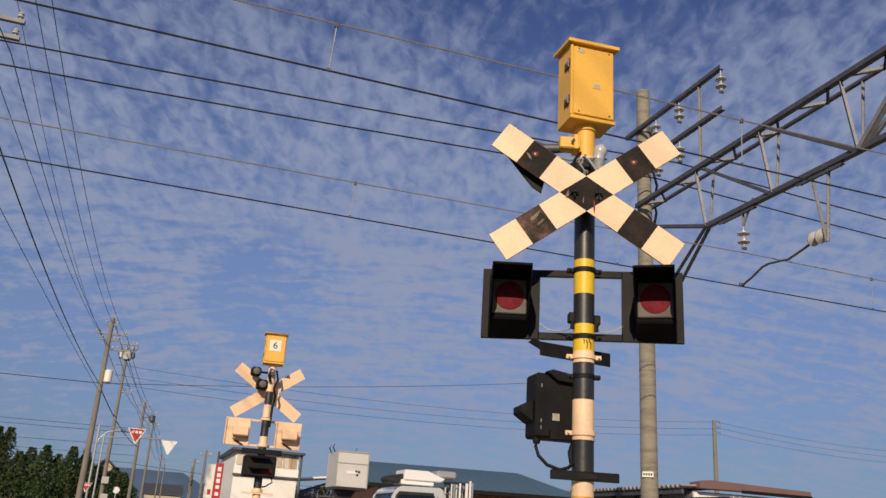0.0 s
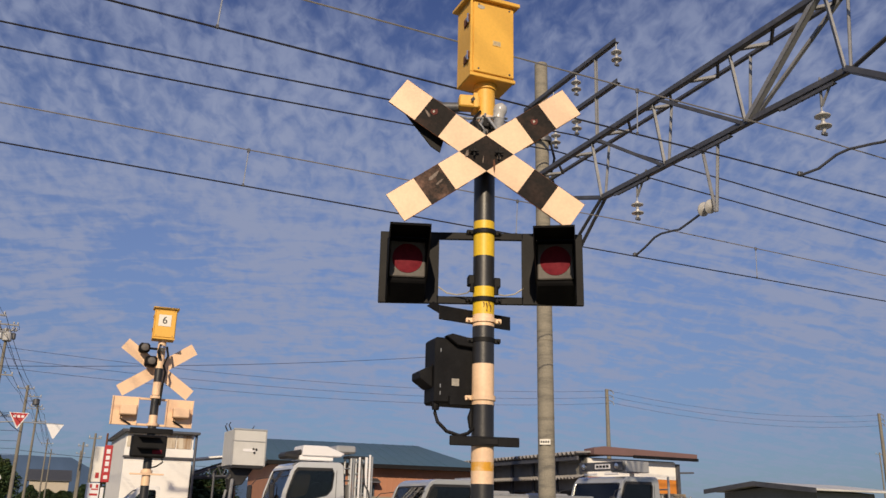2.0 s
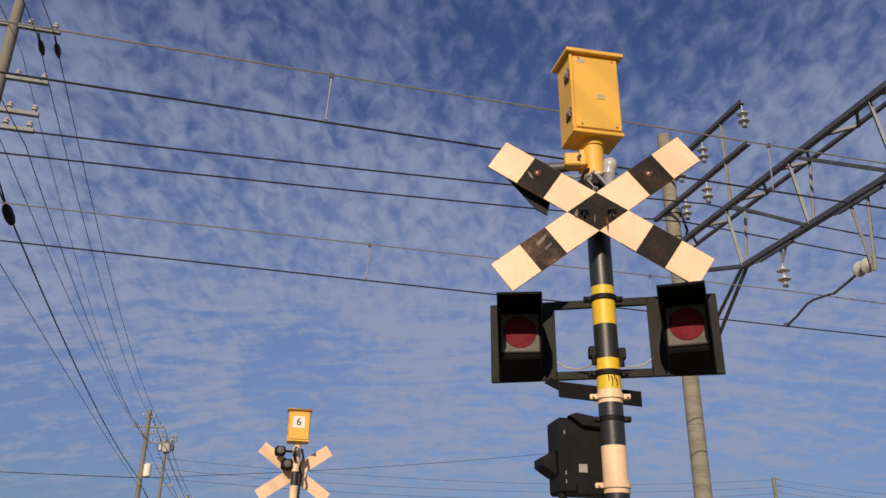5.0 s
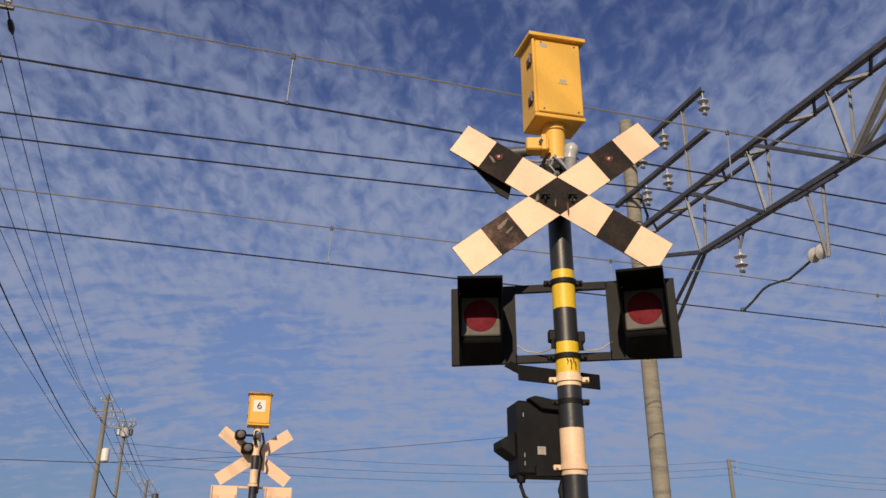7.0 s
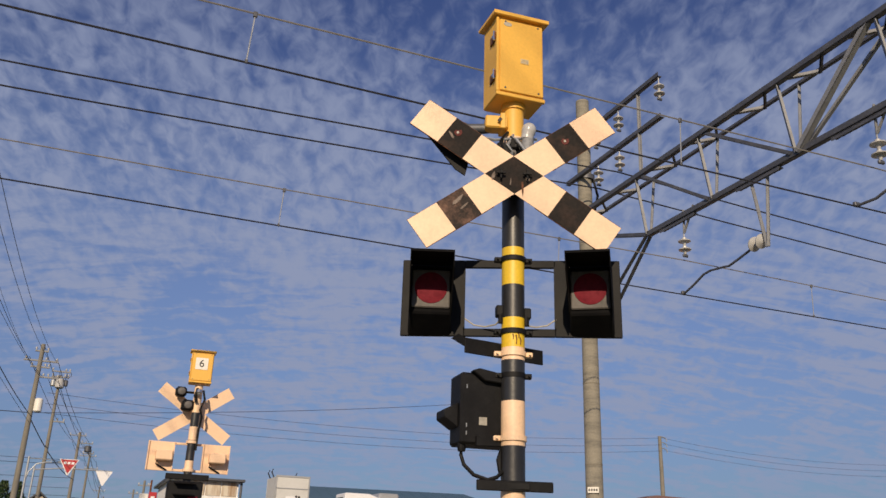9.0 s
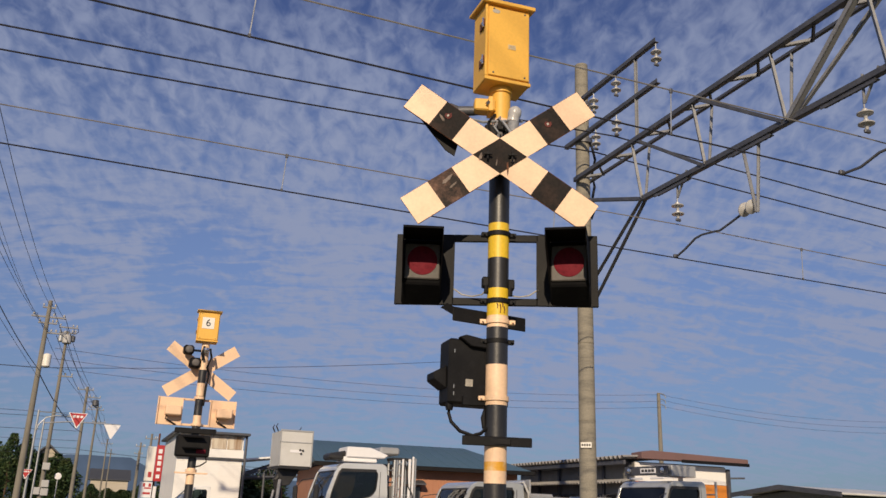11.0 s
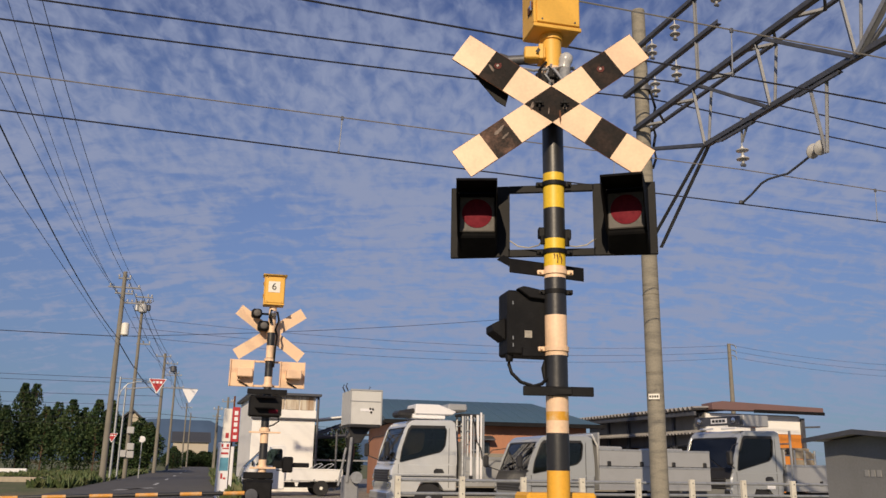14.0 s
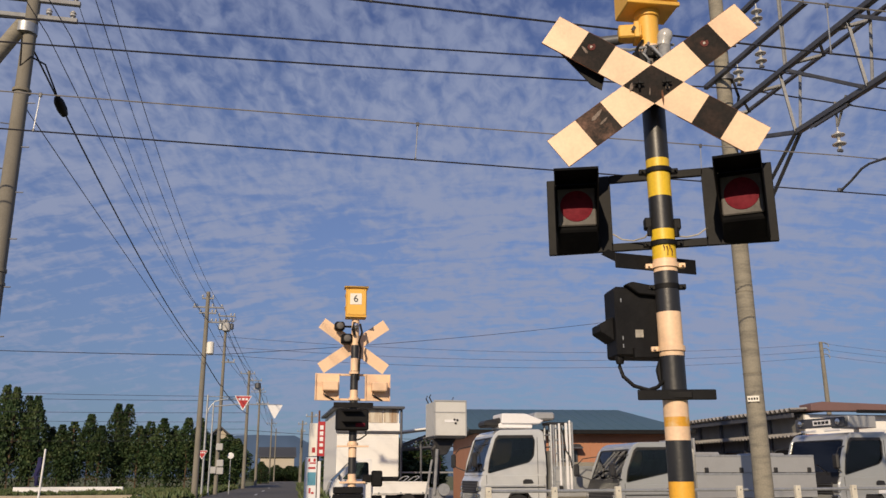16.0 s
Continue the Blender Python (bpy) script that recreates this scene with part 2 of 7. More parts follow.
def box(bm, x0, x1, y0, y1, z0, z1, bevel=0.0, m=None, index=0):
    made = bmesh.ops.create_cube(bm, size=1, matrix=Matrix.LocRotScale(((x0 + x1) / 2, (y0 + y1) / 2, (z0 + z1) / 2), None, (abs(x1 - x0), abs(y1 - y0), abs(z1 - z0))))
    verts = made["verts"]
    if m is not None:
        bmesh.ops.transform(bm, matrix=m, verts=verts)
    faces = {f for v in verts for f in v.link_faces}
    for f in faces:
        f.material_index = index
    if bevel:
        edges = list({e for v in verts for e in v.link_edges})
        bmesh.ops.bevel(bm, geom=edges, offset=bevel, segments=1, affect="EDGES")
    return bm


def rod(bm, p0, p1, r0, r1=None, n=10, caps=True, index=0):
    p0, p1 = Vector(p0), Vector(p1)
    r1 = r0 if r1 is None else r1
    q = (p1 - p0).to_track_quat("Z", "Y")
    made = bmesh.ops.create_cone(bm, cap_ends=caps, segments=n, radius1=r0, radius2=r1, depth=(p1 - p0).length,
                                 matrix=Matrix.LocRotScale((p0 + p1) / 2, q, None))
    for f in {f for v in made["verts"] for f in v.link_faces}:
        f.material_index = index
    return bm


def tube(bm, points, r, n=6, index=0):
    points = [Vector(p) for p in points]
    rings = []
    for i, p in enumerate(points):
        way = (points[min(i + 1, len(points) - 1)] - points[max(i - 1, 0)]).normalized()
        side = way.cross(Vector((0, 0, 1)))
        side = side.normalized() if side.length > 1e-4 else Vector((1, 0, 0))
        over = side.cross(way)
        rings.append([bm.verts.new(p + r * (math.cos(a) * side + math.sin(a) * over)) for a in (k * math.tau / n for k in range(n))])
    for a, b in zip(rings, rings[1:]):
        for k in range(n):
            bm.faces.new((a[k], a[(k + 1) % n], b[(k + 1) % n], b[k])).material_index = index
    bm.faces.new(rings[0][::-1]).material_index = index
    bm.faces.new(rings[-1]).material_index = index
    return bm


def lathe(bm, profile, n=14, m=Matrix(), index=0):
    """A turned shape: (radius, height) pairs round the z axis of m."""
    rings = [[bm.verts.new(m @ Vector((max(r, 1e-4) * math.cos(k * math.tau / n), max(r, 1e-4) * math.sin(k * math.tau / n), h))) for k in range(n)] for r, h in profile]
    for a, b in zip(rings, rings[1:]):
        for k in range(n):
            bm.faces.new((a[k], a[(k + 1) % n], b[(k + 1) % n], b[k])).material_index = index
    bm.faces.new(rings[0][::-1]).material_index = index
    bm.faces.new(rings[-1]).material_index = index
    return bm


def prism(bm, outline, depth, m=Matrix(), index=0, bevel=0.0):
    """An outline in the x-z plane of m, made thick along its y from 0 to depth."""
    front = [bm.verts.new(m @ Vector((x, 0, z))) for x, z in outline]
    back = [bm.verts.new(m @ Vector((x, depth, z))) for x, z in outline]
    faces = [bm.faces.new(front), bm.faces.new(back[::-1])]
    k = len(outline)
    for i in range(k):
        faces.append(bm.faces.new((front[(i + 1) % k], front[i], back[i], back[(i + 1) % k])))
    for f in faces:
        f.material_index = index
    if bevel:
        edges = list({e for f in faces for e in f.edges})
        bmesh.ops.bevel(bm, geom=edges, offset=bevel, segments=1, affect="EDGES")
    return bm


def mesh_of(name, bm, materials, smooth=28):
    bmesh.ops.recalc_face_normals(bm, faces=bm.faces)
    me = bpy.data.meshes.new(name)
    bm.to_mesh(me)
    bm.free()
    for m in materials if isinstance(materials, (list, tuple)) else [materials]:
        me.materials.append(m)
    if smooth:
        me.shade_smooth()
        me.set_sharp_from_angle(angle=radians(smooth))
    return me


def part(name, bm, materials, parent, label=""):
    ob = new(name, mesh_of(name, bm, materials))
    ob.parent = parent
    return tagged(ob, label)


def thing(name, m, label, category, group="", kind=""):
    ob = new(name)
    ob.matrix_basis = m
    ob.empty_display_size = 0.1
    return tagged(ob, label, category, group, kind)


def solid(name, bm, materials, label, category, group="", kind="", m=Matrix()):
    ob = new(name, mesh_of(name, bm, materials))
    ob.matrix_basis = m
    return tagged(ob, label, category, group, kind)


def at_plan(u, v, z=0.0, turn=0.0):
    p = W(u, v, z)
    return pose(p.x, p.y, p.z, 0, 0, TURN + turn)


def letters(text, size, materials, parent, m, name="lettering"):
    data = bpy.data.curves.new(name, "FONT")
    data.body, data.size, data.extrude, data.align_x, data.align_y = text, size, 0.0015, "CENTER", "CENTER"
    temp = bpy.data.objects.new(name, data)
    me = bpy.data.meshes.new_from_object(temp)
    bpy.data.objects.remove(temp)
    me.materials.clear()
    me.materials.append(materials)
    ob = new(name, me)
    ob.parent, ob.matrix_basis = parent, m
    return ob


# ---- ground, road, tracks ----
bm = grid()
size = 3000
cells = [-size, -600, -200, -90, -60, -40, -25, -15, -10, -5, 0, 5, 10, 15, 25, 40, 60, 90, 200, 600, size]
verts = [[bm.verts.new((x, y, -0.06)) for x in cells] for y in cells]
for a, b in zip(verts, verts[1:]):
    for k in range(len(cells) - 1):
        bm.faces.new((a[k], a[k + 1], b[k + 1], b[k]))
solid("ground", bm, SOIL, "weedy brown and green soil beside the railway", "ground", kind="structure")


def road_u(v, side):
    return (-4.6 if side < 0 else 1.0) + 0.042 * (v - 14)


def strip(bm, u0, v0, u1, v1, width, z, index=0):
    """A flat band of that width along a line of the plan."""
    a, b = Vector((u0, v0)), Vector((u1, v1))
    s = (b - a).normalized().orthogonal() * width / 2
    bm.faces.new([bm.verts.new(W(p.x, p.y, z)) for p in (a + s, a - s, b - s, b + s)]).material_index = index


bm = grid()
for v0, v1 in ((-40, 5.2), (5.2, 12.6), (12.6, 60), (60, 400)):
    top = [bm.verts.new(W(road_u(v, s), v, 0.0)) for v, s in ((v0, -1), (v0, 1), (v1, 1), (v1, -1))]
    low = [bm.verts.new(p.co - Vector((0, 0, 0.2))) for p in top]
    bm.faces.new(top)
    for k in range(4):
        bm.faces.new((top[k], top[(k + 1) % 4], low[(k + 1) % 4], low[k]))
solid("road", bm, ASPHALT, "grey asphalt road running straight to the distance", "road", kind="structure")
bm = grid()
for v in (44, 56, 70, 88, 110, 140, 180):
    mid = (road_u(v, -1) + road_u(v, 1)) / 2
    strip(bm, mid, v, mid + 0.17, v + 4, 0.15, 0.006)
mid = road_u(40, -1) + 1.6
for k in range(2):
    strip(bm, mid + 0.4 * k, 36 + k, mid + 1.0 + 0.4 * k, 38.5 + k, 0.3, 0.006)
solid("road_marking", bm, ROAD_PAINT, "worn white painted lines on the road", "road marking", kind="structure")
# yard behind the tracks
bm = grid()
box(bm, 2.6, 60, 15.2, 70, -0.2, -0.012, m=Matrix.Rotation(radians(TURN), 4, "Z"))
solid("yard", bm, YARD, "gravel yard where work trucks are parked", "yard", kind="structure")
TRACKS = (7.2, 11.0)
bm = grid()
for u0, u1 in ((-160, road_u(9, -1)), (road_u(9, 1), 200)):
    base = [(5.3, -0.05), (5.7, 0.0), (12.5, 0.0), (12.9, -0.05), (12.9, -0.3), (5.3, -0.3)]
    prism(bm, [(v, z) for v, z in base], u1 - u0, Matrix.Rotation(radians(TURN), 4, "Z") @ Matrix.Translation((u0, 0, -0.01)) @ Matrix(((0, 1, 0, 0), (1, 0, 0, 0), (0, 0, 1, 0), (0, 0, 0, 1))))
solid("track_bed", bm, BALLAST, "brown stone ballast under the two tracks", "ballast", kind="structure")
for vc in TRACKS:
    track = thing("railway_track", at_plan(0, vc), "steel railway track on sleepers across the road", "track", "railway tracks", "structure")
    for side in (-0.534, 0.534):
        bm = grid()
        box(bm, -160, 200, side - 0.033, side + 0.033, -0.04, 0.015, 0.006)
        part("rail", bm, STEEL, track)
    bm = grid()
    for k in range(-70, 90):
        u = k * 0.62
        if not road_u(vc, -1) - 0.3 < u < road_u(vc, 1) + 0.3:
            box(bm, u - 0.11, u + 0.11, -1.0, 1.0, -0.1, 0.006)
    tagged(part("sleepers", bm, CONCRETE, track, "weathered sleepers"), kind="stuff")

# ---- near level crossing signal ----
sig = thing("level_crossing_signal", pose(0.467, 4.712, 0), "striped level crossing signal with crossbuck, two lamps and yellow box", "crossing signal")


def banded_pole(parent, bands, r):
    for z0, z1, k in bands:
        bm = grid()
        rod(bm, (0, 0, z0), (0, 0, z1), r, n=32)
        part("pole_band", bm, (POLE_BLACK, POLE_YELLOW, POLE_WHITE, ORANGE_STAIN, POLE_AMBER)[k], parent)


BANDS = [(0, 0.25, 0), (0.25, 0.48, 2), (0.48, 0.70, 0), (0.70, 1.107, 4), (1.107, 1.305, 0), (1.305, 1.372, 2), (1.372, 1.42, 3), (1.42, 1.508, 2),
         (1.508, 1.727, 0), (1.727, 1.955, 2), (1.955, 2.17, 0), (2.17, 2.238, 2), (2.238, 2.40, 1), (2.40, 2.585, 0), (2.585, 2.80, 1), (2.80, 3.105, 0), (3.105, 3.25, 2), (3.25, 3.43, 0)]
banded_pole(sig, BANDS, 0.0625)
# rust drips under the upper clamp
for a, z, h in ((-100, 2.305, 0.03), (-84, 2.30, 0.05), (-72, 2.31, 0.025), (-62, 2.29, 0.04)):
    bm = grid()
    c_, s_ = math.cos(radians(a)), math.sin(radians(a))
    tube(bm, [(0.0625 * c_, 0.0625 * s_, z), (0.0628 * c_ + 0.004, 0.0628 * s_, z - h * 0.5), (0.0622 * c_ + 0.002, 0.0622 * s_, z - h)], 0.0035, 5)
    part("rust_drip", bm, RUST, sig)
bm = grid()
lathe(bm, [(0.15, 0), (0.15, 0.03), (0.09, 0.035), (0.075, 0.12), (0.064, 0.13)], 24)
part("base_flange", bm, POLE_BLACK, sig)
for z, mat_, r in ((2.735, BLACK, 0.072), (2.325, BLACK, 0.072), (2.205, POLE_WHITE, 0.071), (1.765, POLE_WHITE, 0.071), (2.09, BLACK, 0.066)):
    bm = grid()
    lathe(bm, [(0.06, -0.013), (r, -0.013), (r, 0.013), (0.06, 0.013)], 28, Matrix.Translation((0, 0, z)))
    for s in ((-1,) if z == 1.765 else (-1, 1)):
        box(bm, s * (r - 0.006), s * (r + 0.032), -0.018, 0.018, z - 0.013, z + 0.013, 0.003)
        rod(bm, (s * (r + 0.016), -0.035, z), (s * (r + 0.016), 0.035, z), 0.006, n=6)
    part("clamp", bm, mat_, sig)
# crossbuck
HALF, WID, TILT_A = 0.64, 0.0925, radians(35)
CB = (-0.025, -0.205, 3.162)
hx, hz = WID / math.sin(TILT_A), WID / math.cos(TILT_A)


def arm_outline(sx, sz, a0, a1):
    """A cell of one arm between two distances from the crossing; None starts at the diamond."""
    d, k = Vector((sx * math.cos(TILT_A), sz * math.sin(TILT_A))), Vector((-sx * math.sin(TILT_A), sz * math.cos(TILT_A)))
    low = [Vector((sx * hx, 0)), Vector((0, sz * hz))] if a0 is None else [d * a0 - k * WID, d * a0 + k * WID]
    return [tuple(p) for p in (low[0], d * a1 - k * WID, d * a1 + k * WID, low[1])]


def crossbuck(parent, place, front, back_mat, turn=0.0):
    """Two crossed boards, each cell its own plate."""
    for sx, sz in ((-1, 1), (1, 1), (-1, -1), (1, -1)):
        bm = grid()
        for a0, a1, k in ((None, 0.283, 0), (0.283, 0.453, 1), (0.453, HALF, 0)):
            prism(bm, arm_outline(sx, sz, a0, a1), 0.004, Matrix.Translation(place) @ Matrix.Rotation(radians(turn), 4, "Y"), k if front else 0)
        part("crossbuck_arm", bm, [CREAM, BOARD_WORN if (sx, sz) == (-1, -1) else BOARD_BLACK] if front else [back_mat], parent, "cream and black warning board" if front else "plain cream back of a warning board")
    if front:
        lean = Matrix.Translation(place) @ Matrix.Rotation(radians(turn), 4, "Y")
        for sx, sz in ((-1, 1), (1, 1), (-1, -1), (1, -1)):
            d, k = Vector((sx * math.cos(TILT_A), sz * math.sin(TILT_A))), Vector((-sx * math.sin(TILT_A), sz * math.cos(TILT_A)))
            run = (d * 0.20 - k * WID, d * HALF - k * WID, d * HALF + k * WID, d * 0.20 + k * WID)
            bm = grid()
            tube(bm, [lean @ Vector((p.x, 0.0045, p.y)) for p in run], 0.0036, 5)
            part("board_edge", bm, RUST, parent, "thin dark folded edge of a board")
    bm = grid()
    prism(bm, [(hx, 0), (0, hz), (-hx, 0), (0, -hz)], 0.006, Matrix.Translation((place[0], place[1] - 0.001, place[2])) @ Matrix.Rotation(radians(turn), 4, "Y"))
    part("centre_plate", bm, BOARD_BLACK if front else back_mat, parent)


crossbuck(sig, CB, True, CREAM, -0.9)
bm = grid()
for s in (-1, 1):
    m = Matrix.Translation((CB[0], CB[1] + 0.012, CB[2])) @ Matrix.Rotation(s * TILT_A, 4, "Y")
    for y in (-0.06, 0.06):
        box(bm, -0.6, 0.6, -0.006, 0.012, y - 0.008, y + 0.008, m=m)
box(bm, -0.09, 0.05, -0.19, -0.05, 3.10, 3.14, 0.006)
box(bm, -0.09, 0.05, -0.19, -0.05, 3.19, 3.23, 0.006)
part("crossbuck_bracket", bm, BLACK, sig)
for x, z in ((-0.10, 0.01), (0.045, 0.01)):
    bm = grid()
    lathe(bm, [(0.016, 0), (0.016, 0.010), (0.008, 0.011), (0.008, 0.04)], 10, Matrix.Translation((x, CB[1], CB[2] + z - 0.012)) @ Matrix.Rotation(radians(90), 4, "X"))
    box(bm, x - 0.026, x + 0.026, CB[1] - 0.03, CB[1] - 0.018, CB[2] + z - 0.018, CB[2] + z - 0.006, 0.003)
    box(bm, x - 0.006, x + 0.006, CB[1] - 0.03, CB[1] - 0.018, CB[2] + z - 0.045, CB[2] + z + 0.016, 0.003)
    part("bolt", bm, BLACK, sig, "black wing-headed bolt")
for x, z in ((-0.315, 0.235), (0.285, 0.22)):
    bm = grid()
    prism(bm, [(-0.022, 0.004), (-0.012, 0.020), (0.004, 0.016), (0.020, 0.022), (0.024, 0.002), (0.014, -0.014), (-0.002, -0.018), (-0.014, -0.010)], 0.003, Matrix.Translation((CB[0] + x, CB[1] - 0.0035, CB[2] + z)))
    spot_part = part("rust_spot", bm, BARED, sig, "torn reddish patch where a bolt was")
    bm = grid()
    prism(bm, [(-0.012, 0.006), (-0.002, 0.012), (0.004, 0.002), (-0.008, -0.006)], 0.002, Matrix.Translation((CB[0] + x + 0.004, CB[1] - 0.006, CB[2] + z)))
    part("pale_chip", bm, STICKER, spot_part)
bm = grid()
prism(bm, [(-0.006, 0.0), (0.004, 0.005), (0.006, -0.05), (0.001, -0.085), (-0.004, -0.05)], 0.002, Matrix.Translation((CB[0] + 0.045, CB[1] - 0.0075, CB[2] - 0.045)))
part("rust_run", bm, RUST, sig, "thin run of rust")
# pale scrapes beside the bolts and on the upper board
SCRAPE = material("bared_metal", (0.17, 0.125, 0.10), 0.6, spot=(0.05, 0.035, 0.03), amount=0.9, scale=40, fine=0.3)
for x, z, w, h, a in ((-0.115, -0.012, 0.010, 0.050, 8), (0.072, -0.015, 0.012, 0.055, -12), (-0.02, -0.045, 0.004, 0.05, 4), (-0.352, 0.225, 0.008, 0.06, -35),
                      (-0.305, -0.165, 0.012, 0.09, 38), (-0.27, -0.20, 0.007, 0.06, 42)):
    bm = grid()
    m = Matrix.Translation((CB[0] + x, CB[1] - 0.0075 if abs(x) < 0.2 else CB[1] - 0.0025, CB[2] + z)) @ Matrix.Rotation(radians(a), 4, "Y")
    prism(bm, [(-w, -h * 0.3), (-w * 0.3, -h * 0.5), (w * 0.7, -h * 0.35), (w, h * 0.1), (w * 0.2, h * 0.5), (-w * 0.5, h * 0.25)], 0.002, m)
    part("scrape", bm, SCRAPE, sig)
# dark folded plate behind the upper board
bm = grid()
prism(bm, [(-0.46, 0.16), (-0.22, 0.03), (-0.245, -0.075), (-0.30, -0.04)], 0.012, Matrix.Translation((CB[0] - 0.02, CB[1] + 0.06, CB[2] + 0.085)))
part("rear_plate", bm, BLACK, sig)
# neck, bell box
bm = grid()
lathe(bm, [(0.05, 3.40), (0.068, 3.41), (0.068, 3.45), (0.062, 3.455), (0.062, 3.66), (0.072, 3.665), (0.072, 3.70)], 24)
box(bm, -0.17, -0.04, -0.07, 0.02, 3.525, 3.605, 0.008)
box(bm, -0.085, -0.055, -0.085, 0.03, 3.515, 3.615, 0.004)
part("neck", bm, BOX_YELLOW, sig, "yellow neck pipe with a side lug")
bm = grid()
lathe(bm, [(0.055, 3.425), (0.073, 3.43), (0.073, 3.475), (0.066, 3.48)], 24)
part("neck_collar", bm, POLE_WHITE, sig, "cream collar under the neck")
bm = grid()
prism(bm, [(-0.105, 3.56), (-0.088, 3.585), (-0.075, 3.57), (-0.09, 3.55)], 0.004, Matrix.Translation((0, -0.0885, 0)))
part("lug_slot", bm, INK, sig)
bm = grid()
tube(bm, [(-0.19, -0.06, 3.46), (-0.12, -0.10, 3.425), (-0.03, -0.105, 3.435), (0.05, -0.09, 3.45), (0.13, -0.05, 3.47)], 0.008, 6)
part("cable", bm, STEEL, sig, "grey cable round the collar")
for x, z in ((-0.055, 3.385), (0.015, 3.40), (-0.02, 3.34)):
    bm = grid()
    box(bm, x - 0.02, x + 0.02, -0.125, -0.06, z - 0.016, z + 0.016, 0.004)
    rod(bm, (x, -0.14, z), (x, -0.12, z), 0.009, n=8)
    part("cable_gland", bm, LENS_RIM, sig, "grey cable gland")
bm = grid()
rod(bm, (-0.27, 0.02, 3.545), (-0.10, 0.0, 3.555), 0.035, 0.026, 14)
lathe(bm, [(0.012, 0), (0.035, 0.004), (0.05, 0.05), (0.052, 0.055)], 14, Matrix.Translation((-0.26, 0.02, 3.545)) @ Matrix.Rotation(radians(-90), 4, "Y"))
part("horn", bm, DARK_STEEL, sig, "small dark horn loudspeaker")
for k, (a, b, c) in enumerate((((-0.07, -0.10, 3.30), (-0.085, -0.12, 3.42), (-0.04, -0.06, 3.50)), ((-0.02, -0.11, 3.27), (-0.05, -0.14, 3.38), (-0.01, -0.07, 3.48)),
                               ((0.04, -0.1, 3.28), (0.02, -0.13, 3.37), (-0.03, -0.1, 3.45)), ((0.0, -0.1, 3.25), (0.05, -0.12, 3.33), (0.03, -0.07, 3.44)),
                               ((-0.03, -0.15, 3.24), (-0.075, -0.17, 3.31), (-0.09, -0.12, 3.41)), ((0.015, -0.16, 3.25), (0.045, -0.17, 3.33), (0.0, -0.12, 3.43)))):
    bm = grid()
    tube(bm, [a, Vector(a).lerp(Vector(b), 0.6) + Vector((0.01, -0.01, 0)), b, Vector(b).lerp(Vector(c), 0.5), c], 0.009, 6)
    part("cable", bm, STEEL if k in (1, 5) else BLACK, sig)
for x0, x1, y0, z0, z1 in ((-0.11, -0.03, -0.13, 3.33, 3.40), (-0.05, 0.03, -0.12, 3.37, 3.43)):
    bm = grid()
    box(bm, x0, x1, y0, -0.05, z0, z1, 0.008)
    part("cable_clip", bm, BLACK, sig)
bm = grid()
rod(bm, (-0.03, -0.11, 3.20), (-0.03, -0.11, 3.36), 0.02, n=10)
part("conduit", bm, BLACK, sig)
bm = grid()
lathe(bm, [(0.0, 0.07), (0.024, 0.065), (0.038, 0.05), (0.042, 0.03), (0.04, 0.01), (0.036, 0.0), (0.036, -0.035), (0.03, -0.04), (0.0, -0.041)][::-1], 18, Matrix.Translation((0.065, -0.13, 3.455)) @ Matrix.Rotation(radians(12), 4, "Y"))
part("lamp_bulb", bm, PORCELAIN, sig, "round pearly grey lamp")
bm = grid()
rod(bm, (0.062, -0.13, 3.35), (0.064, -0.13, 3.42), 0.034, n=14)
rod(bm, (0.0, -0.05, 3.37), (0.062, -0.13, 3.37), 0.012, n=8)
part("lamp_socket", bm, LATTICE, sig, "grey lamp socket")


